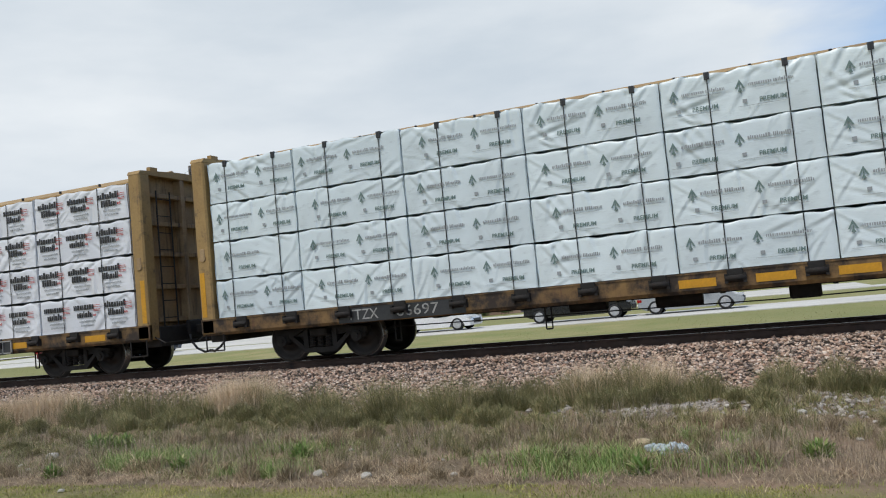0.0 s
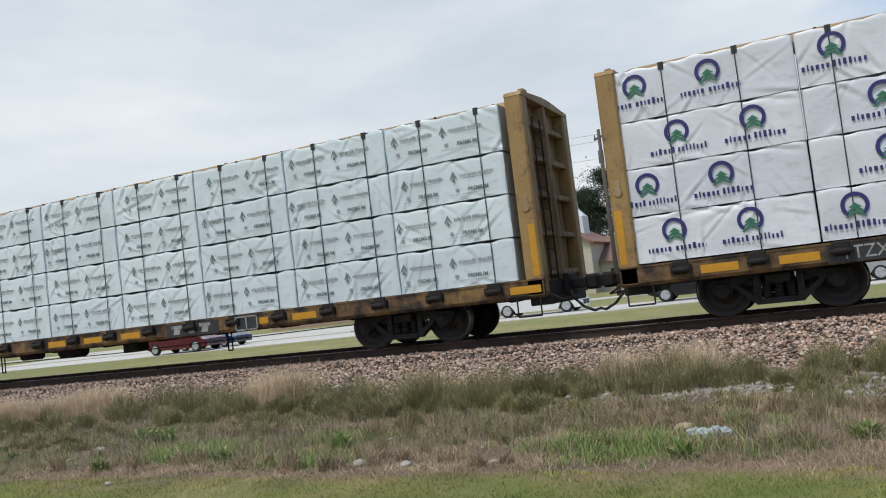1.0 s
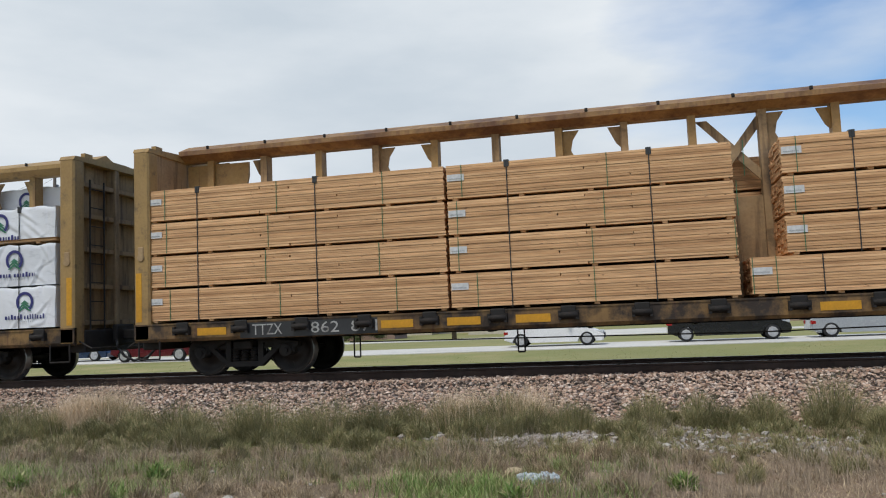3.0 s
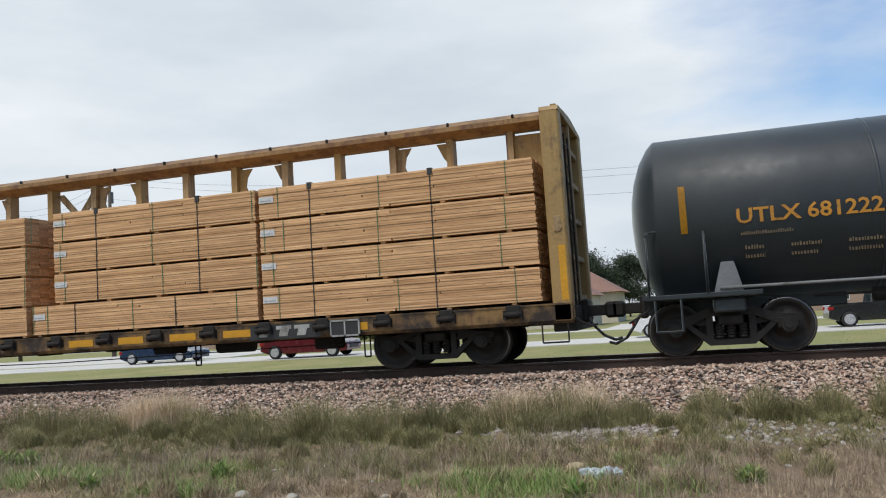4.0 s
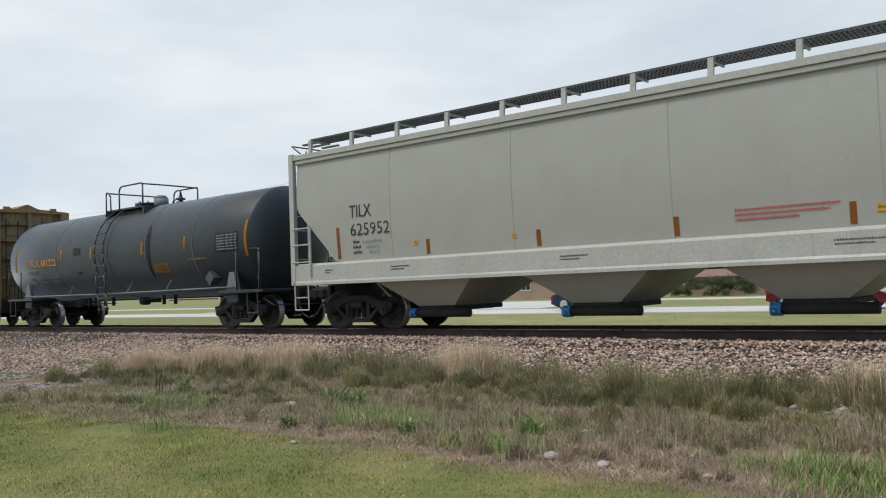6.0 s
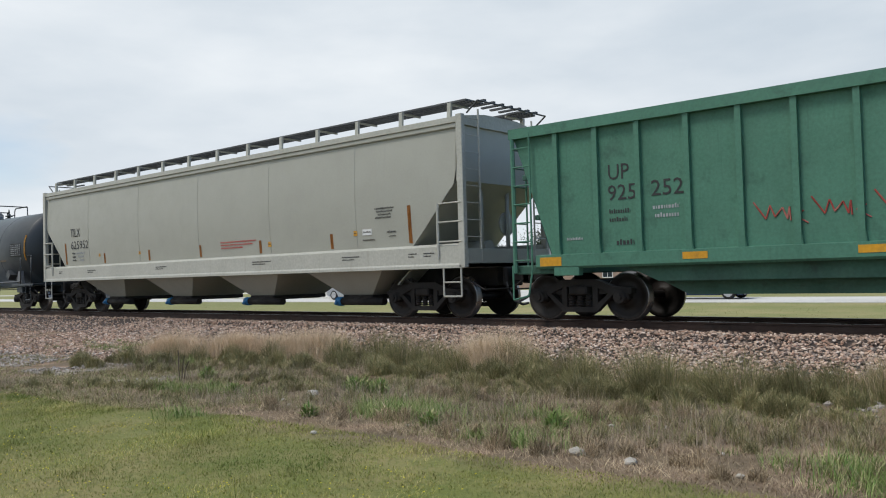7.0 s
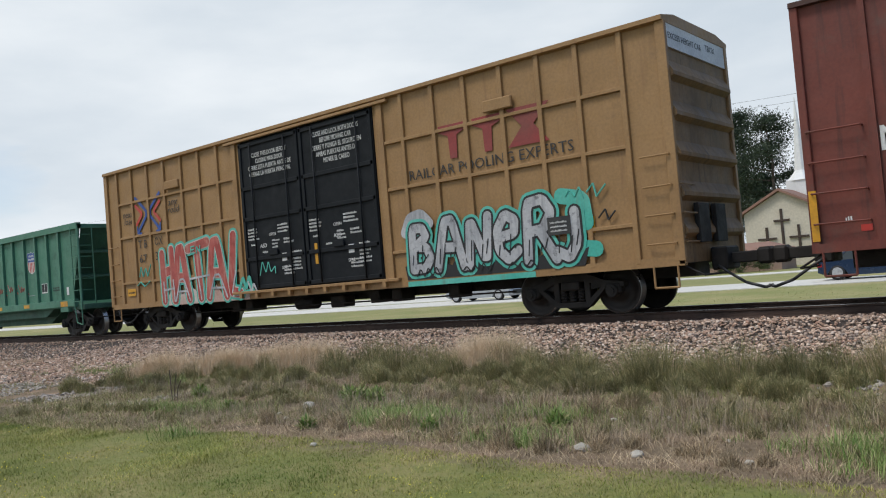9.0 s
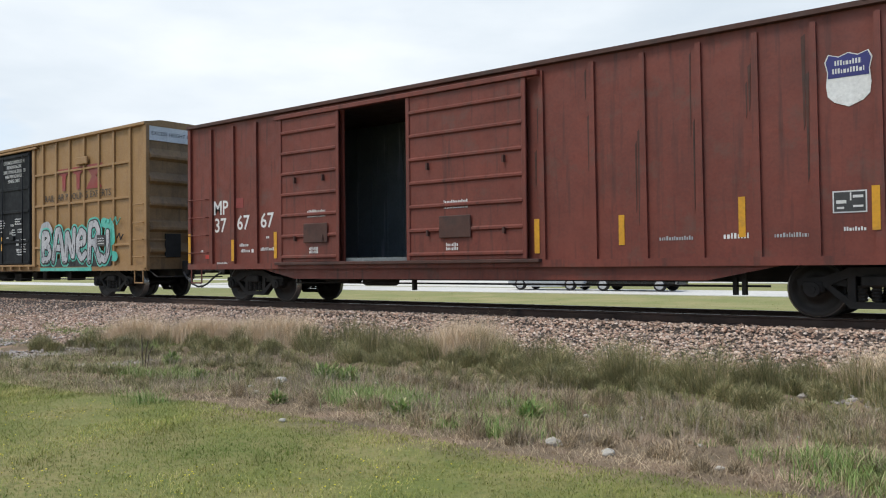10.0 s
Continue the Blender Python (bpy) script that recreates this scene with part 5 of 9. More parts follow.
def shield(parent, cx, cz, w, h, y, striped):
    """A shield in blue, white and red plain shapes, with bars where it is lettered."""
    def outline(k):
        pts = [(-0.42, 0.5), (-0.2, 0.44), (0, 0.5), (0.2, 0.44), (0.42, 0.5), (0.5, 0.36), (0.44, 0.15), (0.47, -0.1), (0.44, -0.3), (0.3, -0.42), (0, -0.52), (-0.3, -0.42), (-0.44, -0.3), (-0.47, -0.1), (-0.44, 0.15), (-0.5, 0.36)]
        return [(cx + a * w * k, cz + b * h * k) for a, b in pts]
    bm = bmesh.new()
    prism(bm, outline(1.0), y - 0.004, y)
    plate = part("shield", bm, M["white"], parent, "painted shield emblem in blue, white and red")
    bm = bmesh.new()
    top = [(-0.40, 0.48), (-0.2, 0.42), (0, 0.48), (0.2, 0.42), (0.40, 0.48), (0.47, 0.35), (0.42, 0.15), (0.43, 0.04), (-0.43, 0.04), (-0.42, 0.15), (-0.47, 0.35)]
    prism(bm, [(cx + a * w, cz + b * h) for a, b in top], y - 0.008, y - 0.004)
    part("shield_field", bm, M["navy"] if not striped else M["blue"], plate)
    for dz, ww in ((0.27, 0.56), (0.12, 0.66)):
        bm = bmesh.new()
        bars(bm, cx - ww * w / 2, cz + dz * h, ww * w, 0.095 * h, y - 0.0085, 3, 0.22)
        part("emblem_line", bm, M["white"], plate)
    if striped:
        for k in range(5):
            x = cx + (-0.34 + k * 0.17) * w
            bm = bmesh.new()
            low = -0.36 if k in (0, 4) else -0.44
            box(bm, x - 0.045 * w, x + 0.045 * w, y - 0.0075, y - 0.004, cz + low * h, cz + 0.02 * h)
            part("shield_stripe", bm, M["brightred"], plate)
    return plate


def gondola(s):
    L, y = 14.96, 1.55
    car = railcar("gondola_car", "faded green steel high-side gondola with rib stakes", "railcar", s)
    bm = bmesh.new()
    for sgn in (-1, 1):
        prism(bm, [(0.02, 3.66), (L - 0.05, 3.66), (L - 0.75, 1.28), (0.86, 1.28)], sgn * (y - 0.10), sgn * (y - 0.12))
    sheet = part("side_sheet", bm, M["green"], car)
    for sgn in (-1, 1):
        bm = bmesh.new()
        section(bm, [(sgn * (y - 0.13), 3.62), (sgn * (y + 0.02), 3.62), (sgn * (y + 0.02), 3.82), (sgn * (y - 0.13), 3.82)], -0.03, L)
        part("top_chord", bm, M["green"], car)
        bm = bmesh.new()
        section(bm, [(sgn * (y - 0.14), 1.30), (sgn * (y + 0.02), 1.28), (sgn * (y + 0.02), 1.06), (sgn * (y - 0.02), 1.02), (sgn * (y - 0.14), 1.02)], 0.55, L - 0.5)
        part("side_sill", bm, M["green"], car)
        stake = bmesh.new()
        prism(stake, [(-0.05, 1.26), (0.05, 1.26), (0.05, 3.64), (-0.05, 3.64)], sgn * (y - 0.11), sgn * (y - 0.01))
        prism(stake, [(-0.075, 1.26), (0.075, 1.26), (0.05, 1.5), (-0.05, 1.5)], sgn * (y - 0.11), sgn * (y - 0.02))
        stake = mesh_of("stake", stake, M["green"])
        for x in (1.03, 1.89, 2.74, 3.66, 4.56, 5.44, 6.35, 7.24, 8.12, 9.03, 9.91, 10.84, 11.75, 12.63, 13.5):
            part("stake", stake, None, car, "", (x, 0, 0))
    # sloped ends, end ladders, belly
    for a, way in ((0, 1), (L, -1)):
        bm = bmesh.new()
        q = [bm.verts.new((a + way * x, yy, z)) for x, yy, z in ((0.02, -1.42, 3.66), (0.02, 1.42, 3.66), (0.85, 1.42, 1.2), (0.85, -1.42, 1.2))]
        bm.faces.new(q)
        bmesh.ops.solidify(bm, geom=list(bm.faces), thickness=0.02)
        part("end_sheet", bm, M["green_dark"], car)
        for t in (0.33, 0.66):
            bm = bmesh.new()
            x, z = a + way * (0.02 + 0.83 * t - 0.06), 3.66 - 2.46 * t
            box(bm, x - 0.05, x + 0.05, -1.42, 1.42, z - 0.05, z + 0.05, 0.01)
            part("end_rib", bm, M["green_dark"], car)
        bm = bmesh.new()
        box(bm, *sorted((a, a + way * 0.12)), -1.55, 1.55, 3.62, 3.77, 0.01)
        part("end_chord", bm, M["green"], car)
        for sgn in (-1, 1):
            bm = bmesh.new()
            tube(bm, (a + way * 0.04, sgn * 1.53, 0.95), (a + way * 0.04, sgn * 1.53, 3.7), 0.045, 6)
            part("corner_post", bm, M["green"], car)
        bm = bmesh.new()
        for k in range(7):
            z = 1.2 + k * 0.37
            tube(bm, (a + way * 0.04, -1.56, z), (a + way * 0.46, -1.56, z), 0.014, 6)
            tube(bm, (a + way * 0.02, -1.53, z), (a + way * 0.02, -1.05, z), 0.014, 6)
        tube(bm, (a + way * 0.46, -1.56, 1.0), (a + way * 0.46, -1.56, 3.7), 0.02, 6)
        tube(bm, (a + way * 0.02, -1.05, 1.0), (a + way * 0.02, -1.05, 3.7), 0.02, 6)
        pipe(bm, [(a + way * 0.46, -1.56, 1.0), (a + way * 0.36, -1.56, 0.5), (a + way * 0.0, -1.56, 0.42), (a + way * 0.0, -1.56, 1.1)], 0.02)
        part("ladder", bm, M["green"], car)
        bm = bmesh.new()
        box(bm, *sorted((a, a + way * 1.3)), -1.45, 1.45, 0.92, 1.1, 0.02)
        part("end_platform", bm, M["green_dark"], car)
        bm = bmesh.new()
        box(bm, *sorted((a + way * 0.95, a + way * 1.5)), -1.56, -1.4, 0.88, 1.06, 0.01)
        part("jacking_pad", bm, M["green"], car)
        coupler(car, a, -way, far=0.14)
    bm = bmesh.new()
    v = []
    for x, z in ((2.2, 1.1), (3.4, 0.5), (L - 3.4, 0.5), (L - 2.2, 1.1)):
        v.append((x, z))
    prism(bm, v, -1.0, 1.0)
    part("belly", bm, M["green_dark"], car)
    for sgn in (-1, 1):
        bm = bmesh.new()
        prism(bm, [(2.2, 1.1), (L - 2.2, 1.1), (L - 3.0, 0.75), (3.0, 0.75)], sgn * 1.003, sgn * 1.35)
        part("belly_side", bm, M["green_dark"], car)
    truck(car, 1.2)
    truck(car, 13.65)
    for k, s_ in enumerate((98.3, 101.18, 103.93, 106.07, 108.35, 111.18)):
        x = s_ - 97.41
        bm = bmesh.new()
        w = 0.22 if k not in (0, 5) else 0.24
        box(bm, x - w, x + w, -y - 0.026, -y - 0.02, 1.12 - (0.05 if k in (0, 5) else 0), 1.24)
        part("reflector", bm, M["reflector"], car, "yellow reflective tape")
    rib_y = -(y - 0.10) - 0.008
    def put(words, x, z, h, w):
        part("stencil", lettering(words, h, M["ink"], width=w), None, sheet, "", (x, rib_y, z))
    put("UP", 2.12, 2.62, 0.28, 0.42)
    put("925", 2.1, 2.24, 0.28, 0.56)
    put("252", 2.96, 2.26, 0.28, 0.6)
    rnd = random.Random(6)
    for x, z, w, h, m in ((2.12, 2.0, 0.42, 0.08, "ink"), (2.12, 1.85, 0.36, 0.08, "ink"), (2.98, 2.02, 0.5, 0.08, "greyink"), (3.02, 1.87, 0.44, 0.08, "greyink"), (1.2, 1.55, 0.35, 0.05, "greyink"), (12.8, 1.72, 0.5, 0.05, "ink"), (12.8, 1.64, 0.5, 0.05, "ink"), (10.9, 1.55, 0.5, 0.04, "greyink"), (2.25, 1.42, 0.35, 0.1, "ink")):
        bm = bmesh.new()
        bars(bm, x, z, w, h, rib_y, rnd.randrange(99))
        part("stencil_line", bm, M[m], sheet)
    shield(sheet, 11.3, 2.74, 0.66, 0.78, rib_y, True)
    bm = bmesh.new()
    box(bm, 11.98, 12.40, rib_y - 0.004, rib_y, 1.6, 1.94)
    panel = part("consolidated_stencil", bm, M["tag"], sheet, "black and white inspection stencil")
    bm = bmesh.new()
    box(bm, 12.0, 12.17, rib_y - 0.008, rib_y - 0.004, 1.64, 1.92), box(bm, 12.20, 12.38, rib_y - 0.008, rib_y - 0.004, 1.64, 1.92)
    part("stencil_field", bm, M["ink"], panel)
    bm = bmesh.new()
    box(bm, 13.8, 13.95, rib_y - 0.005, rib_y, 1.45, 1.72)
    part("white_patch", bm, M["tag"], sheet)
    # a row of small red spray scrawls, one to a panel
    for k in range(7):
        x0, z0 = 4.74 + k * 0.895, 1.72 + 0.03 * (k % 3)
        bm = bmesh.new()
        pts = [(0, 0.28), (0.16, 0.02), (0.22, 0.24), (0.28, 0.06), (0.38, 0.22), (0.44, 0.04), (0.47, 0.24), (0.48, 0.02)]
        pipe(bm, [(x0 + a * 1.2, rib_y, z0 + b - a * 0.14) for a, b in pts], 0.013, 5)
        pipe(bm, [(x0 + 0.78, rib_y, z0 + 0.1), (x0 + 0.64, rib_y, z0 + 0.03), (x0 + 0.84, rib_y, z0 - 0.1)], 0.012, 5)
        part("spray_scrawl", bm, M["spray_red"], sheet, "small red sprayed scrawl")
    return car


GLYPHS = {
    "A": [[(0.0, 0.0), (0.34, 0.95), (0.62, 0.97), (0.98, 0.0)], [(0.2, 0.42), (0.78, 0.40)]],
    "B": [[(0.12, 0.0), (0.16, 0.98), (0.62, 0.98), (0.80, 0.76), (0.24, 0.54)], [(0.24, 0.54), (0.80, 0.50), (0.95, 0.24), (0.72, 0.02), (0.12, 0.0)]],
    "E": [[(0.92, 0.18), (0.52, 0.0), (0.12, 0.22), (0.08, 0.66), (0.46, 0.98), (0.86, 0.84), (0.80, 0.56), (0.2, 0.50)]],
    "H": [[(0.1, 0.0), (0.06, 0.96)], [(0.06, 0.56), (0.9, 0.62)], [(0.9, 0.0), (0.86, 1.02)]],
    "J": [[(0.9, 0.98), (0.92, 0.3), (0.56, 0.0), (0.06, 0.14)]],
    "L": [[(0.62, 1.0), (0.2, 0.06), (0.92, 0.02)]],
    "N": [[(0.0, 0.0), (0.14, 0.98), (0.80, 0.04), (0.96, 0.98)]],
    "R": [[(0.06, 0.0), (0.14, 0.96), (0.66, 1.0), (0.92, 0.76), (0.62, 0.5), (0.2, 0.48)], [(0.52, 0.48), (1.0, 0.0)]],
    "T": [[(0.0, 0.92), (1.02, 1.0)], [(0.46, 0.95), (0.56, 0.0)]],
}


def sprayed(parent, name, lines, x, z, kx, kz, radius, y, material):
    """Sprayed lines with round ends, flat on the side at y; kx, kz stretch the points."""
    bm = bmesh.new()
    i = 0
    for line in lines:
        pts = [Vector((x + u * kx, z + v * kz)) for u, v in line]
        # corners are cut once, so that the line bends softly
        soft = [pts[0]]
        for p, q in zip(pts, pts[1:]):
            soft += [p.lerp(q, 0.13), p.lerp(q, 0.87)]
        soft.append(pts[-1])
        for p, q in zip(soft, soft[1:]):
            d, i = q - p, i + 1
            t = math.atan2(d.y, d.x)
            ring = [p + Vector((math.cos(t + radians(90 + 30 * k)), math.sin(t + radians(90 + 30 * k)))) * radius for k in range(7)]
            ring += [q + Vector((math.cos(t + radians(-90 + 30 * k)), math.sin(t + radians(-90 + 30 * k)))) * radius for k in range(7)]
            prism(bm, [(v.x, v.y) for v in ring], y - 0.001 - 0.0002 * i, y)
    return part(name, bm, M[material], parent)


def fat_letter(parent, glyph, x, z, w, h, y, layers):
    """One sprayed letter, from its wide rim to its fill."""
    for k, (material, radius) in enumerate(layers):
        sprayed(parent, "spray_letter", GLYPHS[glyph], x, z, w, h, radius, y - 0.006 * k, material)


def buff_boxcar(s):
    L, y = 18.9, 1.5
    car = railcar("boxcar", "buff steel high-cube boxcar with black doors, covered in graffiti", "railcar", s)
    sheet = None
    for a, b in ((0.06, 6.95), (11.87, L - 0.06)):
        for sgn in (-1, 1):
            bm = bmesh.new()
            box(bm, a, b, *sorted((sgn * (y - 0.06), sgn * (y - 0.10))), 0.86, 5.08)
            one = part("side_sheet", bm, M["buff"], car)
            sheet = sheet or one
    bm = bmesh.new()
    section(bm, [(-y + 0.02, 5.04), (-y - 0.05, 5.06), (-y - 0.05, 5.14), (-1.0, 5.24), (1.0, 5.24), (y + 0.05, 5.14), (y + 0.05, 5.06), (y - 0.02, 5.04)], 0, L)
    part("roof", bm, M["buff"], car)
    for sgn in (-1, 1):
        bm = bmesh.new()
        section(bm, [(sgn * (y - 0.12), 0.98), (sgn * (y + 0.0), 0.98), (sgn * (y + 0.0), 0.82), (sgn * (y - 0.12), 0.82)], 0, L)
        part("side_sill", bm, M["buff"], car)
    def post(x, w=0.06, z0=0.9, z1=5.06):
        bm = bmesh.new()
        box(bm, x - w, x + w, -y - 0.005, -y + 0.07, z0, z1, 0.008)
        part("side_post", bm, M["buff"], car)
    for x in (0.72, 1.55, 2.44, 3.33, 4.22, 5.08, 5.95):
        post(x, 0.05)
    for x in (12.75, 13.64, 14.5, 15.42, 16.3, 17.15, 18.05):
        post(x, 0.05)
    for x in (0.07, 6.72, 12.1, L - 0.07):
        post(x, 0.09)
    for z in (4.05, 3.0, 1.6):
        for a, b in ((0.75, 6.65), (12.2, 18.05)):
            bm = bmesh.new()
            box(bm, a, b, -y + 0.0, -y + 0.06, z - 0.035, z + 0.035, 0.008)
            part("side_rail", bm, M["buff"], car)
    # unseen dark sheet, added to keep sky out of the gap between the doors
    bm = bmesh.new()
    box(bm, 6.8, 12.0, -y + 0.12, -y + 0.16, 0.9, 5.04)
    part("door_backing", bm, M["door"], car)
    # two black plug doors with frames, bars and locks
    for k, (a, b) in enumerate(((6.96, 9.32), (9.36, 11.86))):
        bm = bmesh.new()
        box(bm, a, b, -y + 0.02, -y + 0.08, 1.06, 4.92, 0.01)
        door = part("door", bm, M["door"], car, "black steel plug door with white stencils")
        for z in (1.12, 1.85, 2.9, 3.70, 4.84):
            bm = bmesh.new()
            box(bm, a + 0.02, b - 0.02, -y - 0.02, -y + 0.03, z - 0.05, z + 0.05, 0.01)
            part("door_rib", bm, M["door"], door)
        for x in (a + 0.06, b - 0.06):
            bm = bmesh.new()
            box(bm, x - 0.05, x + 0.05, -y - 0.02, -y + 0.03, 1.06, 4.92, 0.01)
            part("door_stile", bm, M["door"], door)
        bm = bmesh.new()
        for x in (a + 0.5, b - 0.5):
            tube(bm, (x, -y - 0.03, 1.1), (x, -y - 0.03, 4.85), 0.022, 8)
        box(bm, a + 1.0, a + 1.35, -y - 0.05, -y, 1.9, 2.05, 0.01)
        part("lock_rod", bm, M["door"], door)
        lines = (("CLOSE THIS DOOR BEFORE", "CLOSING MAIN DOOR", "CIERRE ESTA PUERTA ANTES DE", "CERRAR LA PUERTA PRINCIPAL"), ("CLOSE AND LOCK BOTH DOORS", "BEFORE MOVING CAR", "CIERRE Y PONGA EL SEGURO EN", "AMBAS PUERTAS ANTES DE", "MOVER EL CARRO"))[k]
        for i, words in enumerate(lines):
            w = 0.063 * len(words)
            part("stencil", lettering(words, 0.115, M["white"], width=w), None, door, "", ((a + b) / 2 + 0.03 - w / 2, -y + 0.012, (4.48, 4.60)[k] - i * 0.165))
        rnd = random.Random(12 + k)
        for x, z, w, n in ((0.15, 2.6, 0.45, 4), (1.35, 2.62, 0.5, 3), (0.25, 2.2, 0.25, 1), (1.1, 2.25, 0.3, 3), (1.55, 2.25, 0.4, 2), (0.7, 1.98, 0.25, 1), (1.5, 1.55, 0.45, 3), (1.8, 1.9, 0.4, 6)):
            if a + x + w < b - 0.05:
                for i in range(n):
                    bm = bmesh.new()
                    bars(bm, a + x, z - i * 0.085, w * rnd.uniform(0.7, 1), 0.05, -y + 0.016, rnd.randrange(99))
                    part("stencil_line", bm, M["white"], door)
        bm = bmesh.new()
        box(bm, a + 1.45, a + 1.63, -y + 0.012, -y + 0.02, 1.72, 1.92)
        part("white_patch", bm, M["tag"], door)
        if k:
            bm = bmesh.new()
            box(bm, a + 0.28, a + 0.38, -y + 0.012, -y + 0.02, 1.55, 2.05)
            part("reflector", bm, M["reflector"], door, "yellow reflective tape")
            part("stencil", lettering("ASD", 0.1, M["white"]), None, door, "", (a + 1.02, -y - 0.026, 2.12))
        else:
            part("stencil", lettering("ASD", 0.1, M["white"]), None, door, "", (a + 0.62, -y + 0.012, 2.12))
        part("stencil", lettering("OPEN", 0.075, M["white"]), None, door, "", (a + 1.0, -y + 0.012, 2.40))
        part("stencil", lettering("SEAL", 0.075, M["white"]), None, door, "", (a + 1.42, -y + 0.012, 1.52))
    bm = bmesh.new()
    box(bm, 6.4, 12.4, -y - 0.07, -y + 0.02, 4.95, 5.02, 0.01)
    part("door_track", bm, M["buff"], car)
    bm = bmesh.new()
    box(bm, 6.4, 12.4, -y - 0.10, -y + 0.02, 0.97, 1.04, 0.01)
    for k in range(9):
        box(bm, 6.7 + k * 0.65, 6.8 + k * 0.65, -y - 0.10, -y, 0.86, 0.98)
    part("door_track", bm, M["buff"], car)
    # upper vents
    for x in (3.45, 15.0):
        bm = bmesh.new()
        box(bm, x, x + 0.7, -y - 0.06, -y + 0.02, 4.18, 4.42, 0.02)
        part("vent_box", bm, M["buff"], car)
    # ends
    for a, way in ((0, 1), (L, -1)):
        bm = bmesh.new()
        box(bm, *sorted((a + way * 0.05, a + way * 0.12)), -y + 0.02, y - 0.02, 0.86, 5.1)
        part("end_sheet", bm, M["buff_end"], car)
        bm = bmesh.new()
        box(bm, *sorted((a + way * 0.01, a + way * 0.05)), -y + 0.04, y - 0.04, 4.62, 5.08)
        band = part("end_band", bm, M["tag"], car, "white band at the top of the end")
        if way < 0:
            for words, yy, zz, hh in (("EXCESS HEIGHT CAR", -1.3, 4.78, 0.11), ("TBOX", 0.4, 4.82, 0.12)):
                part("stencil", lettering(words, hh, M["ink"]), None, band, "", Matrix.Translation((a - way * 0.0 - 0.006, yy, zz)) @ Matrix.Rotation(math.pi / 2, 4, 'Z'))
        for z in (1.35, 2.0, 2.7, 3.4, 4.1):
            bm = bmesh.new()
            prism(bm, [(a + way * 0.052, z - 0.06), (a - way * 0.06, z + 0.02), (a - way * 0.06, z + 0.09), (a + way * 0.052, z + 0.30)], -y + 0.12, y - 0.12)
            part("end_corrugation", bm, M["buff_end"], car)
        for sgn in (-1, 1):
            bm = bmesh.new()
            box(bm, *sorted((a - way * 0.01, a + way * 0.1)), *sorted((sgn * y, sgn * (y - 0.12))), 0.84, 5.08, 0.01)
            part("corner_post", bm, M["buff"], car)
        for z in (1.22, 1.72, 2.22, 2.75):
            bm = bmesh.new()
            pipe(bm, [(a + way * 0.10, -y, z), (a + way * 0.10, -y - 0.05, z), (a + way * 0.62, -y - 0.05, z), (a + way * 0.62, -y, z)], 0.016, 6)
            part("grab_iron", bm, M["buff"], car)
            bm = bmesh.new()
            pipe(bm, [(a, -y + 0.1, z), (a - way * 0.05, -y + 0.1, z), (a - way * 0.05, -y + 0.6, z), (a, -y + 0.6, z)], 0.016, 6)
            part("grab_iron", bm, M["buff_end"], car)
        bm = bmesh.new()
        pipe(bm, [(a + way * 0.12, -y - 0.02, 0.84), (a + way * 0.12, -y - 0.02, 0.46), (a + way * 0.56, -y - 0.02, 0.46), (a + way * 0.56, -y - 0.02, 0.84)], 0.02)
        part("sill_step", bm, M["buff"], car)
        bm = bmesh.new()
        for yy in (-0.9, -0.1):
            box(bm, *sorted((a - way * 0.09, a)), yy, yy + 0.5, 1.2, 1.9, 0.01)
        part("end_bracket", bm, M["iron"], car)
        coupler(car, a, -way, far=0.36)
    bm = bmesh.new()
    box(bm, 0.3, L - 0.3, -0.35, 0.35, 0.6, 0.9)
    box(bm, 0.2, L - 0.2, -1.4, 1.4, 0.84, 0.9)
    tube(bm, (8.0, -0.7, 0.6), (8.7, -0.7, 0.6), 0.16, 12)
    box(bm, 9.4, 9.9, -0.9, -0.5, 0.45, 0.75, 0.03)
    for x in (5.4, 6.0, 10.8, 11.5, 13.2):
        box(bm, x, x + 0.3, -0.9, -0.4, 0.5, 0.8, 0.02)
    pipe(bm, [(3.6, -0.9, 0.55), (15.0, -0.9, 0.55)], 0.02)
    part("underframe", bm, M["iron"], car)
    truck(car, 2.2)
    truck(car, 16.4)
    # lettering
    fy = -y + 0.055 - 0.02
    def put(words, x, z, h, w, m="ink", shear=0.0):
        part("stencil", lettering(words, h, M[m], shear, width=w), None, sheet, "", (x, fy, z))
    put("next", 0.95, 3.62, 0.2, 0.55, shear=0.25)
    put("load", 1.0, 3.40, 0.2, 0.55, shear=0.25)
    put("any", 3.45, 3.72, 0.2, 0.5, shear=0.25)
    put("road", 3.42, 3.50, 0.2, 0.6, shear=0.25)
    put("T B", 1.72, 2.62, 0.24, 0.48)
    put("OX", 2.62, 2.64, 0.24, 0.42)
    put("67", 1.74, 2.18, 0.24, 0.4)
    put("34", 2.62, 2.2, 0.24, 0.38)
    put("83", 3.52, 2.2, 0.24, 0.4)
    # crossed arrows in red and blue
    for way in (-1, 1):
        for m, pts, r_ in (("blue", [(0.66, 0.50), (0.10, 0.07), (0.10, -0.10), (0.60, -0.56)], 0.05), ("blue", [(0.62, -0.40), (0.60, -0.58), (0.42, -0.60)], 0.035), ("brightred", [(0.66, 0.26), (0.30, -0.01), (0.64, -0.30)], 0.05)):
            sprayed(sheet, "painted_arrow", [pts], 2.37, 3.66, way, 1.0, r_, fy - (0.004 if m == "blue" else 0.007), m)
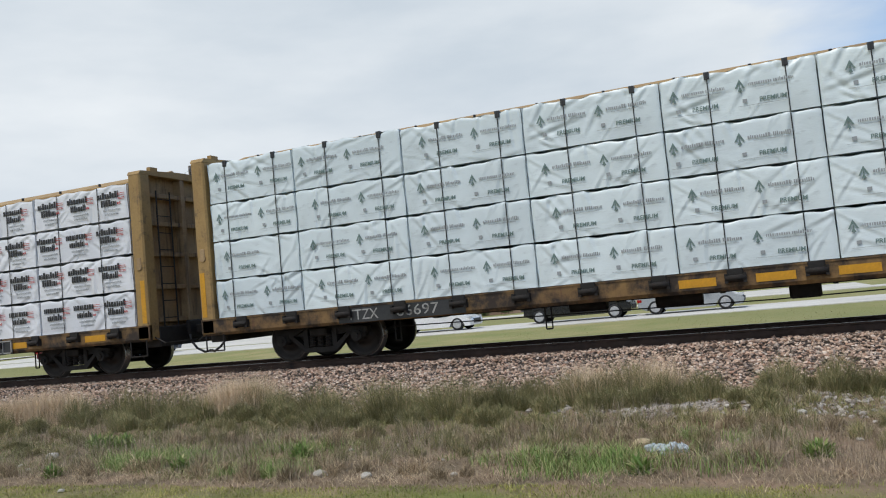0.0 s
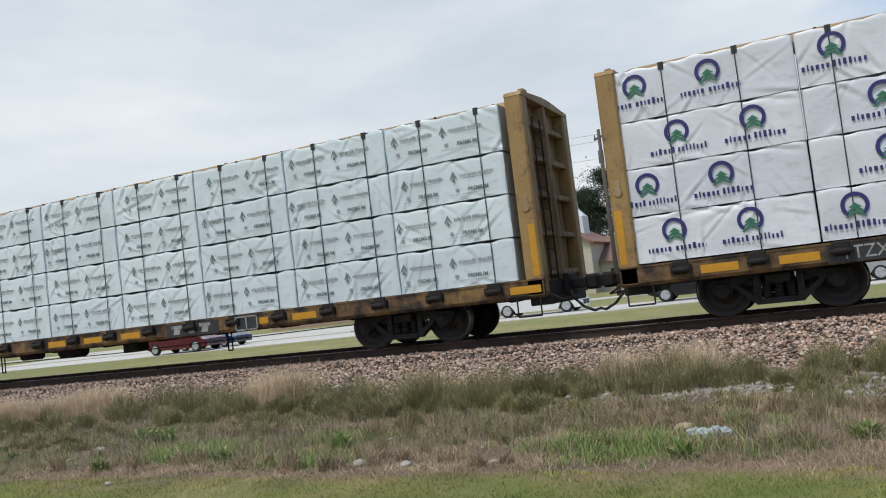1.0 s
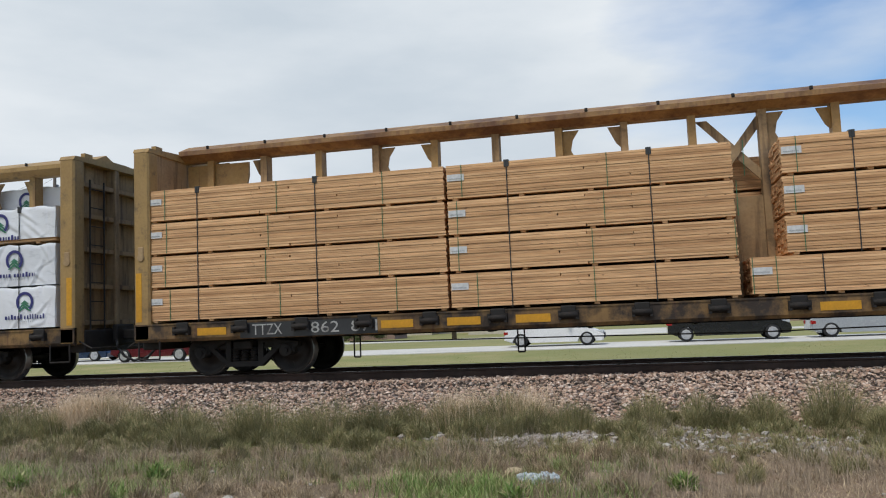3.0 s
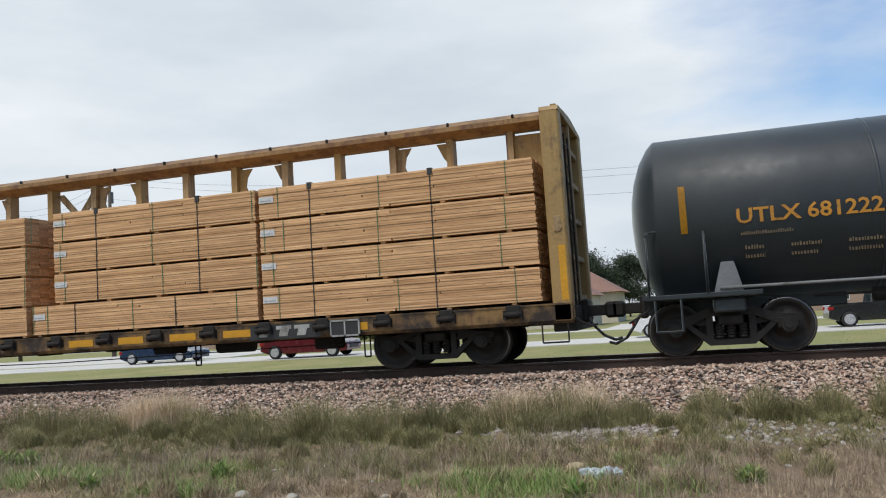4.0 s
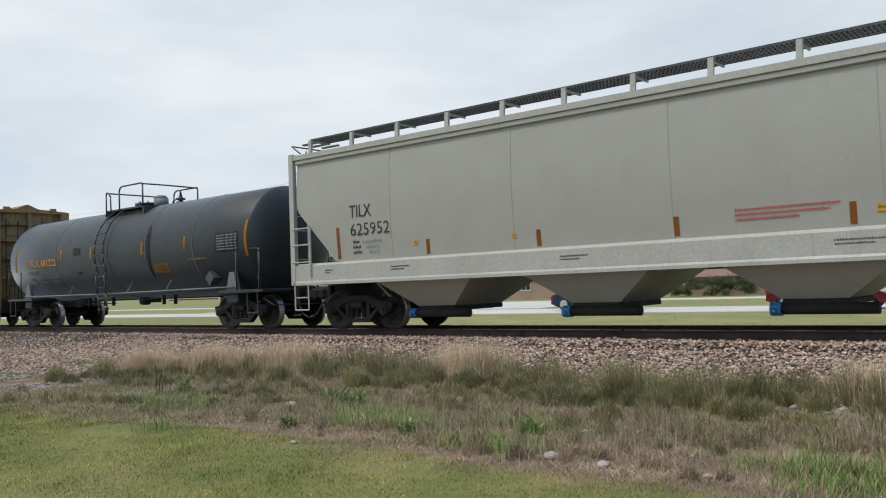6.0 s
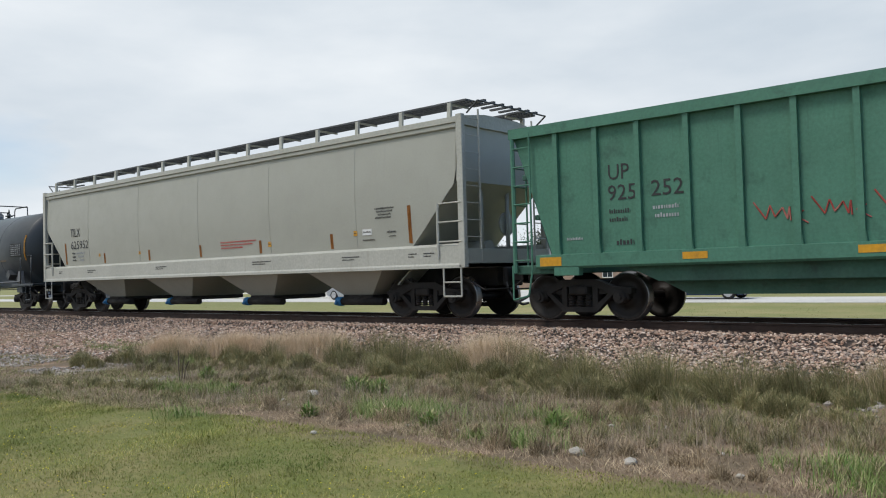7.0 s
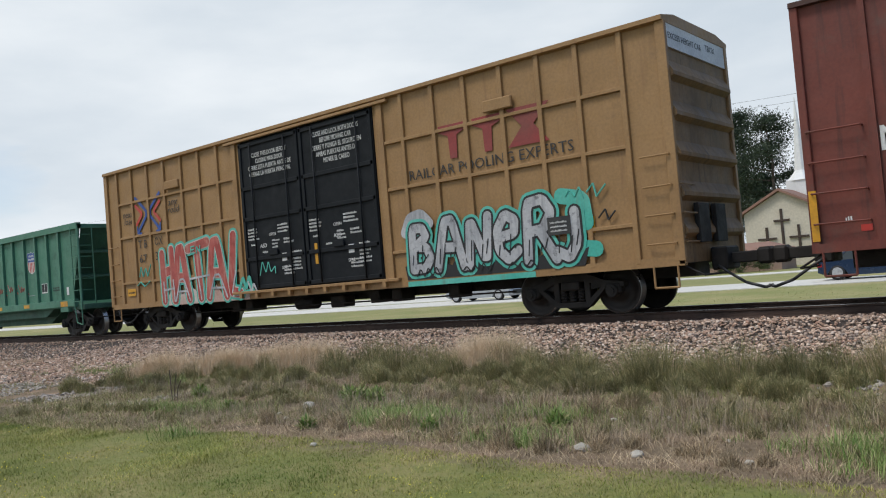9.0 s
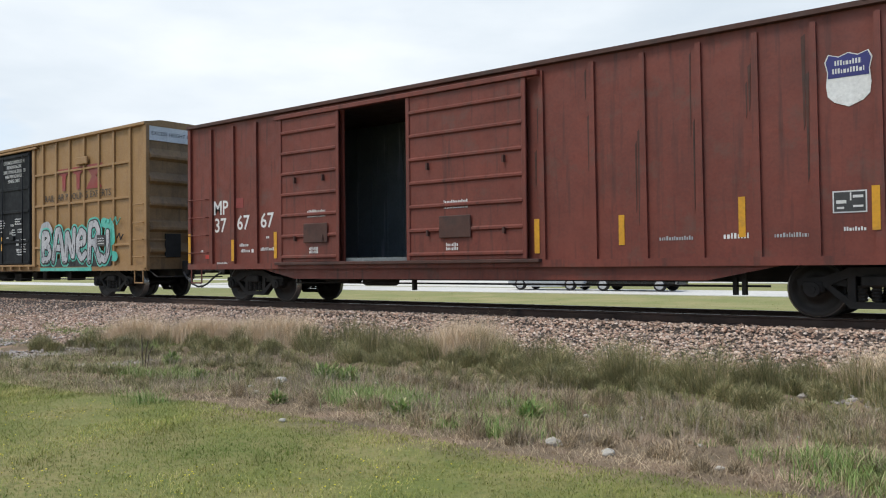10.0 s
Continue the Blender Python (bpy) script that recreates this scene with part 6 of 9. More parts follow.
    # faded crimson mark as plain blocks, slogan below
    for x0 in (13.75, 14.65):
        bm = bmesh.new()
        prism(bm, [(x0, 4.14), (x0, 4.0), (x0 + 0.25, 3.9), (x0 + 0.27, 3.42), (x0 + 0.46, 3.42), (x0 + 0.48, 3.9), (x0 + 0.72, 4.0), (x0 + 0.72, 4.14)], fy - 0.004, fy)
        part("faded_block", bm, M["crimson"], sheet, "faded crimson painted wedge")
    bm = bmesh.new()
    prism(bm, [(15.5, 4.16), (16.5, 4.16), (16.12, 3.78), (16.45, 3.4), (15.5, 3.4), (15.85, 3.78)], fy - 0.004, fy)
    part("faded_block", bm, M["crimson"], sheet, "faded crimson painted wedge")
    put("RAILCAR POOLING EXPERTS", 12.85, 3.12, 0.21, 4.1)
    bm = bmesh.new()
    box(bm, 0.95, 1.4, fy - 0.004, fy, 1.2, 1.42)
    sign = part("yellow_sign", bm, M["reflector"], sheet, "small yellow sign")
    bm = bmesh.new()
    bars(bm, 1.0, 1.28, 0.35, 0.05, fy - 0.005, 2)
    part("stencil_line", bm, M["ink"], sign)
    bm = bmesh.new()
    box(bm, 16.95, 17.25, fy - 0.009, fy - 0.002, 1.55, 1.85)
    part("yellow_sign", bm, M["reflector"], sheet, "small yellow sign")
    # a red piece with white lights and a teal rim; its white foot runs over the sill
    bm = bmesh.new()
    foot = [(2.95 + 0.11 * k, 1.18 + 0.10 * math.sin(k * 1.9) + 0.05 * math.sin(k * 4.3)) for k in range(38)]
    prism(bm, [(7.02, 0.83), (3.02, 0.83)] + foot, -y - 0.012, -y - 0.007)
    part("spray_foot", bm, M["spray_pale"], sheet, "whitish sprayed base of the piece")
    for k, (glyph, x, w, h) in enumerate((("H", 3.0, 0.62, 1.42), ("A", 3.62, 0.72, 1.5), ("T", 4.36, 0.92, 1.52), ("A", 5.26, 0.82, 1.55), ("L", 6.16, 0.55, 1.58))):
        fat_letter(sheet, glyph, x, 0.98, w, h, -y - 0.012 - 0.001 * k, (("spray_teal", 0.205), ("spray_pale", 0.15), ("spray_red", 0.12)))
        fat_letter(sheet, glyph, x + 0.03, 0.94, w, h * 0.42, -y - 0.03 - 0.001 * k, (("spray_white", 0.028),))
    sprayed(sheet, "spray_scrawl", [[(0, 0.1), (0.2, 0.42), (0.3, 0.1), (0.46, 0.44), (0.55, 0.12)], [(0.1, 0.0), (0.6, 0.06)]], 6.62, 1.0, 1.0, 1.0, 0.05, -y - 0.032, "spray_teal")
    sprayed(sheet, "spray_scrawl", [[(0, 0.0), (0.12, 0.36), (0.24, 0.04), (0.36, 0.34), (0.44, 0.05), (0.62, 0.2), (0.62, 0.02)]], 7.55, 1.42, 1.0, 1.0, 0.016, -y - 0.036, "spray_teal")
    sprayed(sheet, "spray_scrawl", [[(0, 0), (0.5, 0.03)], [(0.08, 0.3), (0.2, 0.02), (0.3, 0.26), (0.44, 0.0)]], 6.95, 0.98, 1.0, 1.0, 0.03, -y - 0.036, "spray_white")
    sprayed(sheet, "spray_scrawl", [[(0, 0.2), (0, 0), (0.18, 0.02)], [(0, 0.11), (0.14, 0.12)], [(0, 0.2), (0.17, 0.21)], [(0.26, 0), (0.28, 0.2), (0.42, 0.02), (0.44, 0.2)]], 4.55, 2.22, 1.0, 1.0, 0.018, -y - 0.04, "spray_teal")
    # the large silver piece: teal rim, black line, silver letters, dark foot
    bm = bmesh.new()
    foot = [(12.55 + 0.12 * k, 1.26 + 0.07 * math.sin(k * 1.7) + 0.05 * math.sin(k * 3.9)) for k in range(39)]
    prism(bm, [(17.0, 0.96), (12.6, 0.96)] + foot, -y - 0.010, -y - 0.006)
    part("spray_foot", bm, M["spray_black"], sheet, "black sprayed base of the piece")
    sprayed(sheet, "spray_haze", [[(12.62, 2.0), (12.78, 2.3), (13.1, 2.36), (13.32, 2.15)]], 0, 0, 1.0, 1.0, 0.12, -y - 0.007, "spray_white")
    sprayed(sheet, "spray_haze", [[(16.6, 2.3), (17.05, 2.2), (17.1, 1.75)], [(16.9, 1.3), (17.25, 1.25)]], 0, 0, 1.0, 1.0, 0.15, -y - 0.007, "spray_teal")
    for k, (glyph, x, z, w, h) in enumerate((("B", 12.74, 1.18, 0.60, 0.90), ("A", 13.50, 1.16, 0.72, 1.02), ("N", 14.34, 1.16, 0.56, 0.98), ("E", 15.04, 1.20, 0.56, 0.92), ("R", 15.74, 1.14, 0.68, 1.16), ("J", 16.42, 1.14, 0.50, 0.86))):
        fat_letter(sheet, glyph, x, z, w, h, -y - 0.012 - 0.001 * k, (("spray_teal", 0.205), ("spray_black", 0.145), ("spray_white", 0.10)))
        sprayed(sheet, "spray_line", [[(x + 0.06 + 0.13 * q, z + 0.1 + 0.12 * (q % 2)), (x + 0.10 + 0.14 * q, z + 0.3 + 0.1 * ((q + k) % 3))] for q in range(4)], 0, 0, 1.0, 1.0, 0.011, -y - 0.036, "spray_black")
    for x, n_ in ((12.9, 5), (14.15, 6), (15.3, 5)):
        pts = [(x + 0.11 * q, 1.02 + (0.16 if q % 2 else 0.0) + 0.03 * math.sin(q * 2.7 + x)) for q in range(n_ + 2)]
        sprayed(sheet, "spray_scrawl", [pts], 0, 0, 1.0, 1.0, 0.014, -y - 0.04, "spray_black")
    bm = bmesh.new()
    box(bm, 16.28, 16.78, -y - 0.046, -y - 0.04, 1.58, 1.92)
    panel = part("consolidated_stencil", bm, M["ink"], sheet, "black inspection stencil with white lines")
    bm = bmesh.new()
    for z in (1.64, 1.72, 1.80):
        bars(bm, 16.34, z, 0.36, 0.035, -y - 0.047, int(z * 100))
    part("stencil_line", bm, M["white"], panel)
    for pts in ([(16.7, 2.28), (16.8, 2.4), (16.9, 2.25), (17.0, 2.42), (17.08, 2.2)], [(17.15, 2.3), (17.3, 2.45), (17.35, 2.2), (17.55, 2.4)], [(17.35, 1.8), (17.5, 1.95), (17.55, 1.75), (17.7, 1.9)], [(1.75, 1.75), (1.85, 2.05), (1.95, 1.75), (2.1, 2.0), (2.2, 1.75), (2.4, 2.1)], [(1.6, 1.5), (1.8, 1.6), (2.0, 1.45), (2.3, 1.6)]):
        bm = bmesh.new()
        pipe(bm, [(a, -y - 0.008, b) for a, b in pts], 0.018, 5)
        part("spray_scrawl", bm, M["spray_teal"] if pts[0][0] < 17.3 else M["spray_black"], sheet, "thin sprayed scrawl")
    bm = bmesh.new()
    box(bm, 12.6, 15.9, -y - 0.012, -y - 0.004, 0.82, 0.93)
    part("spray_band", bm, M["spray_teal"], sheet)
    return car


def oxide_boxcar(s):
    L, y, top = 18.95, 1.5, 4.71
    car = railcar("boxcar", "oxide-red steel boxcar with an open sliding door", "railcar", s)
    # side sheets leave the doorway open
    sheet = None
    for a, b, z0 in ((0.06, 5.92, 0.92), (7.88, L - 0.06, 0.92), (5.92, 7.88, top - 0.14)):
        bm = bmesh.new()
        box(bm, a, b, -y + 0.06, -y + 0.10, z0, top - 0.04)
        one = part("side_sheet", bm, M["oxide"], car)
        sheet = sheet or one
    bm = bmesh.new()
    box(bm, 0.06, L - 0.06, y - 0.10, y - 0.06, 0.92, top - 0.04)
    part("side_sheet", bm, M["oxide"], car)
    for a, b, y0 in ((0.2, 5.85, -y + 0.14), (7.95, L - 0.2, -y + 0.14), (0.2, L - 0.2, y - 0.16)):
        bm = bmesh.new()
        box(bm, a, b, y0, y0 + 0.02, 1.08, top - 0.08)
        lining = part("lining", bm, M["inside"], car)
    for k in range(34):
        bm = bmesh.new()
        box(bm, 0.4 + k * 0.54, 0.46 + k * 0.54, y - 0.2, y - 0.16, 1.08, top - 0.1)
        part("lining_rib", bm, M["inside"], lining)
    bm = bmesh.new()
    box(bm, 0.13, L - 0.13, -y + 0.103, y - 0.103, 1.0, 1.08)
    part("floor_plate", bm, M["inside"], car)
    bm = bmesh.new()
    section(bm, [(-y + 0.0, top - 0.06), (-y - 0.04, top - 0.05), (-y - 0.04, top + 0.03), (-0.9, top + 0.16), (0.9, top + 0.16), (y + 0.04, top + 0.03), (y + 0.04, top - 0.05), (y - 0.0, top - 0.06)], 0, L)
    part("roof", bm, M["oxide_dark"], car)
    for k in range(13):
        bm = bmesh.new()
        x = 0.7 + k * 1.46
        section(bm, [(-y - 0.05, top + 0.02), (-0.9, top + 0.19), (0.9, top + 0.19), (y + 0.05, top + 0.02), (0.9, top + 0.15), (-0.9, top + 0.15)], x - 0.04, x + 0.04)
        part("roof_rib", bm, M["silver"], car)
    bm = bmesh.new()
    section(bm, [(-y - 0.02, 0.98), (-y - 0.02, 0.84), (-y + 0.12, 0.84), (-y + 0.12, 0.98)], 0, L)
    part("side_sill", bm, M["oxide"], car)
    bm = bmesh.new()
    prism(bm, [(2.9, 0.86), (4.2, 0.60), (14.3, 0.60), (15.6, 0.86)], -y + 0.08, -y + 0.12)
    part("side_sill_web", bm, M["oxide"], car)
    for x in (1.0, 1.93, 2.84, 3.72, 11.2, 12.27, 13.24, 14.23, 15.15, 16.02, 16.9, 17.9):
        bm = bmesh.new()
        prism(bm, [(x - 0.07, 0.94), (x + 0.07, 0.94), (x + 0.045, 4.55), (x - 0.045, 4.55)], -y - 0.005, -y + 0.07)
        part("side_post", bm, M["oxide"], car)
    run = random.Random(31)
    for x in (11.2, 12.27, 13.24, 14.23, 15.15, 16.02):
        for q in range(3):
            bm = bmesh.new()
            u, z1 = x - 0.05 - 0.05 * q, run.uniform(2.6, 4.4)
            w, z0 = run.uniform(0.012, 0.03), z1 - run.uniform(0.4, 1.6)
            prism(bm, [(u - w, z1), (u + w, z1 + 0.05), (u + w * 0.5, z0), (u - w * 0.3, z0 - 0.1)], -y + 0.054 - 0.001 * q, -y + 0.058)
            part("rust_run", bm, M["oxide_dark"], sheet, "dark rust run down the side")
    for x in (0.06, L - 0.06):
        bm = bmesh.new()
        box(bm, x - 0.06, x + 0.06, -y - 0.01, -y + 0.1, 0.9, top - 0.04, 0.01)
        part("corner_post", bm, M["oxide"], car)
    # sliding doors: one slid to the left, one to the right of the opening
    for a, b in ((3.84, 5.90), (7.92, 10.92)):
        bm = bmesh.new()
        box(bm, a, b, -y - 0.07, -y - 0.02, 1.0, 4.46, 0.012)
        door = part("sliding_door", bm, M["oxide"], car, "ribbed oxide-red sliding door")
        for k in range(7):
            z = 1.12 + k * 0.5
            bm = bmesh.new()
            section(bm, [(-y - 0.07, z - 0.05), (-y - 0.11, z - 0.02), (-y - 0.11, z + 0.02), (-y - 0.07, z + 0.05)], a + 0.08, b - 0.08)
            part("door_rib", bm, M["oxide"], door)
        for x in (a + 0.05, b - 0.05):
            bm = bmesh.new()
            box(bm, x - 0.05, x + 0.05, -y - 0.10, -y - 0.02, 1.0, 4.46, 0.01)
            part("door_stile", bm, M["oxide"], door)
        bm = bmesh.new()
        for x in (a + 0.6, b - 0.5):
            box(bm, x - 0.02, x + 0.02, -y - 0.15, -y - 0.08, 2.88, 3.02)
            box(bm, x - 0.02, x + 0.02, -y - 0.15, -y - 0.08, 1.5, 1.62)
        part("door_lug", bm, M["oxide_dark"], door)
        bm = bmesh.new()
        box(bm, a + 0.9, a + 1.7, -y - 0.125, -y - 0.10, 1.45, 1.9, 0.01)
        part("door_plate", bm, M["oxide_dark"], door)
        for x, z, w in ((a + 1.0, 2.15, 0.6), (a + 1.0, 2.05, 0.6), (a + 1.05, 1.28, 0.3), (a + 1.05, 1.2, 0.3)):
            bm = bmesh.new()
            bars(bm, x, z, w, 0.07, -y - 0.075, int(x * 10))
            part("stencil_line", bm, M["white"], door)
    bm = bmesh.new()
    box(bm, 3.7, 11.2, -y - 0.13, -y + 0.0, 0.93, 1.0, 0.01)
    part("door_track", bm, M["oxide_dark"], car)
    bm = bmesh.new()
    box(bm, 3.7, 11.2, -y - 0.13, -y + 0.0, 4.46, 4.56, 0.01)
    part("door_hood", bm, M["oxide"], car)
    for a, way in ((0, 1), (L, -1)):
        bm = bmesh.new()
        box(bm, *sorted((a + way * 0.05, a + way * 0.11)), -y + 0.02, y - 0.02, 0.9, top + 0.02)
        part("end_sheet", bm, M["oxide_dark"], car)
        for z in (1.3, 2.0, 2.7, 3.4, 4.1):
            bm = bmesh.new()
            section(bm, [(-y + 0.1, z - 0.1), (-y + 0.1, z + 0.1), (y - 0.1, z + 0.1), (y - 0.1, z - 0.1)], *sorted((a, a + way * 0.06)))
            part("end_corrugation", bm, M["oxide_dark"], car)
        for z in (1.28, 1.75, 2.22, 2.7):
            bm = bmesh.new()
            pipe(bm, [(a + way * 0.08, -y, z), (a + way * 0.08, -y - 0.06, z), (a + way * 0.85, -y - 0.06, z), (a + way * 0.85, -y + 0.06, z)], 0.015, 6)
            part("grab_iron", bm, M["oxide"], car)
        bm = bmesh.new()
        pipe(bm, [(a + way * 0.15, -y, 0.9), (a + way * 0.15, -y, 0.48), (a + way * 0.6, -y, 0.48), (a + way * 0.6, -y, 0.9)], 0.02)
        part("sill_step", bm, M["oxide"], car)
        coupler(car, a, -way, far=0.36)
    bm = bmesh.new()
    box(bm, 0.3, L - 0.3, -0.35, 0.35, 0.55, 0.95)
    box(bm, 4.7, 5.5, -0.9, -0.4, 0.5, 0.8, 0.03), tube(bm, (6.0, -0.8, 0.58), (6.9, -0.8, 0.58), 0.15, 12)
    pipe(bm, [(3.7, -1.0, 0.5), (15.2, -1.0, 0.5)], 0.02)
    for x in (7.6, 14.6, 14.75):
        box(bm, x, x + 0.07, -1.05, -0.95, 0.35, 0.85)
    part("underframe", bm, M["iron"], car)
    truck(car, 2.28)
    truck(car, 16.75)
    fy = -y + 0.055
    def put(words, x, z, h, w):
        part("stencil", lettering(words, h, M["white"], bold=0.006, width=w), None, sheet, "", (x, fy, z))
    put("MP", 1.08, 2.28, 0.36, 0.6)
    put("37", 1.12, 1.82, 0.36, 0.48)
    put("67", 2.05, 1.86, 0.36, 0.5)
    put("67", 2.98, 1.88, 0.36, 0.5)
    rnd = random.Random(8)
    for x, z, w, h, m in ((2.15, 1.42, 0.35, 0.08, "white"), (2.2, 1.27, 0.35, 0.08, "white"), (2.98, 1.30, 0.3, 0.08, "white"), (3.3, 1.30, 0.3, 0.08, "white"), (1.2, 0.98, 0.45, 0.05, "white"), (0.5, 1.3, 0.1, 0.06, "white"), (3.2, 1.6, 0.1, 0.06, "white"), (13.5, 1.28, 0.6, 0.07, "greyink"), (14.6, 1.28, 0.4, 0.09, "white"), (15.4, 1.28, 0.5, 0.07, "greyink"), (16.4, 1.35, 0.3, 0.06, "white")):
        bm = bmesh.new()
        bars(bm, x, z, w, h, fy - 0.002, rnd.randrange(99))
        part("stencil_line", bm, M[m], sheet)
    for x, z, w, h, m in ((0.7, 1.12, 0.16, 0.1, "brightred"), (2.62, 1.26, 0.12, 0.09, "tag"), (2.0, 2.42, 0.3, 0.25, "crimson")):
        bm = bmesh.new()
        box(bm, x, x + w, fy - 0.004, fy, z, z + h)
        part("painted_patch", bm, M[m], sheet)
    for x, z0, z1, dy in ((0.08, 1.02, 1.8, 0.07), (1.95, 1.05, 1.6, 0.07), (3.62, 1.1, 1.75, 0.07), (11.1, 1.1, 1.75, 0.07), (12.8, 1.22, 1.75, 0), (14.9, 1.3, 1.95, 0), (16.85, 1.35, 2.0, 0.07)):
        bm = bmesh.new()
        box(bm, x - 0.055, x + 0.055, fy - 0.006 - dy, fy - dy, z0, z1)
        part("reflector", bm, M["reflector"], sheet, "yellow reflective tape")
    shield(sheet, 16.5, 3.62, 0.66, 0.80, fy, False)
    bm = bmesh.new()
    box(bm, 16.25, 16.72, fy - 0.004, fy, 1.62, 1.95)
    panel = part("consolidated_stencil", bm, M["tag"], sheet, "black and white inspection stencil")
    bm = bmesh.new()
    box(bm, 16.27, 16.70, fy - 0.008, fy - 0.004, 1.64, 1.93)
    field = part("stencil_field", bm, M["ink"], panel)
    for x, z, w, h in ((16.30, 1.76, 0.14, 0.05), (16.49, 1.80, 0.02, 0.12), (16.53, 1.84, 0.14, 0.04), (16.53, 1.70, 0.14, 0.03), (16.31, 1.68, 0.1, 0.03)):
        bm = bmesh.new()
        box(bm, x, x + w, fy - 0.010, fy - 0.008, z, z + h)
        part("stencil_line", bm, M["white"], panel)
    return car


tank_car(60.0)
hopper_car(76.57)
gondola(97.41)
buff_boxcar(114.2)
oxide_boxcar(135.15)


# ---------- ground, track, planting ----------
def smooth(a, b, v):
    t = np.clip((v - a) / (b - a), 0, 1)
    return t * t * (3 - 2 * t)


def bumps(x, y, f, seed):
    """Cheap smooth noise, from -1 to 1."""
    r = np.random.RandomState(seed)
    z = 0
    for k in range(6):
        a, p = r.uniform(0, math.tau, 2)
        z = z + np.sin((x * math.cos(a) + y * math.sin(a)) * f * (0.6 + 0.25 * k) + p)
    return z / 6


def lawn_edge(x):
    """Where the mown lawn ends and the weeds begin."""
    return 6.0 - 0.16 * np.maximum(0, -8 - x) * (x > -30) - 3.5 * (x <= -30) + 0.14 * bumps(x, x * 0, 1.7, 5)


def toe(x):
    """Where the ballast comes down to the weeds: nearer to the lawn on the far left."""
    base = np.interp(x, [-60, -26, -18, -15.5, -13, -10, -7.5, -4.8, -3.2, -1.5, 1.0, 5.0], [9.8, 9.1, 9.0, 10.2, 11.1, 11.3, 11.2, 10.5, 10.9, 11.5, 11.6, 11.4])
    return base + 0.16 * bumps(x, x * 0, 2.3, 3)


def ground_z(x, y):
    x, y = np.asarray(x, float), np.asarray(y, float)
    z = -0.62 + 0.03 * bumps(x, y, 1.1, 1) + 0.012 * bumps(x, y, 5.0, 2)
    z = z - 0.07 * smooth(6, 8, y) * (1 - smooth(9, 11, y)) + 0.05 * bumps(x, y, 2.6, 4) * smooth(6.2, 7.2, y) * (1 - smooth(11, 12, y))
    t = toe(x)
    up = np.clip((y - t) / (13.45 - t), 0, 1)
    z = np.where(y > t, z + (-0.30 - z) * up, z)
    z = np.where(y > 13.45, -0.30 + 0.11 * smooth(13.45, 13.85, y), z)
    z = np.where(y > 16.9, -0.19 - 0.53 * smooth(16.9, 19.0, y), z)
    z = np.where(y > 19.0, -0.72 + 0.02 * bumps(x, y, 0.7, 6), z)
    z = np.where(y > 30, -0.72 + 0.1 * smooth(30, 36, y), z)
    z = np.where(y > 46, -0.62 - 0.0 * y, z)
    return z


def spaced(lo, hi, centre, fine, grow):
    out, step, v = [centre], fine, centre
    while v < hi:
        v += step
        out.append(min(v, hi))
        step *= grow
    step, v = fine, centre
    while v > lo:
        v -= step
        out.insert(0, max(v, lo))
        step *= grow
    return np.array(out)


def ground_material():
    m, n, l, b = nodes_of("ground")
    c = n.new("ShaderNodeTexCoord")
    vec = c.outputs["Object"]
    sep = n.new("ShaderNodeSeparateXYZ")
    l.new(vec, sep.inputs["Vector"])
    wob = n.new("ShaderNodeMath")
    wob.operation = 'MULTIPLY_ADD'
    l.new(noise_tex(n, l, vec, 1.1, 5), wob.inputs[0])
    wob.inputs[1].default_value = 1.4
    l.new(sep.outputs["Y"], wob.inputs[2])
    def band(a, b_):
        r = n.new("ShaderNodeMapRange")
        r.inputs["From Min"].default_value, r.inputs["From Max"].default_value = a + 0.7, b_ + 0.7
        l.new(wob.outputs[0], r.inputs["Value"])
        return r.outputs["Result"]
    lawn = blend(n, l, ramp(n, l, noise_tex(n, l, vec, 0.9, 6), 0.38, 0.66), (0.135, 0.155, 0.032), (0.24, 0.205, 0.08))
    lawn = blend(n, l, ramp(n, l, noise_tex(n, l, vec, 14, 5), 0.52, 0.75), lawn, (0.10, 0.13, 0.03))
    weed = blend(n, l, ramp(n, l, noise_tex(n, l, vec, 1.9, 7), 0.36, 0.66), (0.26, 0.175, 0.115), (0.13, 0.098, 0.06))
    # dark base below the ballast: the shade between stones put into the colour
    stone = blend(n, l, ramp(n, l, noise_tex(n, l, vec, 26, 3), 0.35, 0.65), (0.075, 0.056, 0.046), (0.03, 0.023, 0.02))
    field = blend(n, l, ramp(n, l, noise_tex(n, l, vec, 0.5, 6), 0.35, 0.68), (0.20, 0.215, 0.065), (0.31, 0.27, 0.115))
    field = blend(n, l, ramp(n, l, noise_tex(n, l, vec, 0.05, 3), 0.4, 0.65), field, (0.20, 0.205, 0.07))
    tone = blend(n, l, band(5.65, 6.2), lawn, weed)
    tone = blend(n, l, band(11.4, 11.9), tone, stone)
    tone = blend(n, l, band(18.3, 19.3), tone, field)
    l.new(tone, b.inputs["Base Color"])
    b.inputs["Roughness"].default_value = 0.95
    u = n.new("ShaderNodeBump")
    u.inputs["Strength"].default_value, u.inputs["Distance"].default_value = 0.6, 0.05
    l.new(noise_tex(n, l, vec, 12, 6), u.inputs["Height"])
    l.new(u.outputs["Normal"], b.inputs["Normal"])
    return m


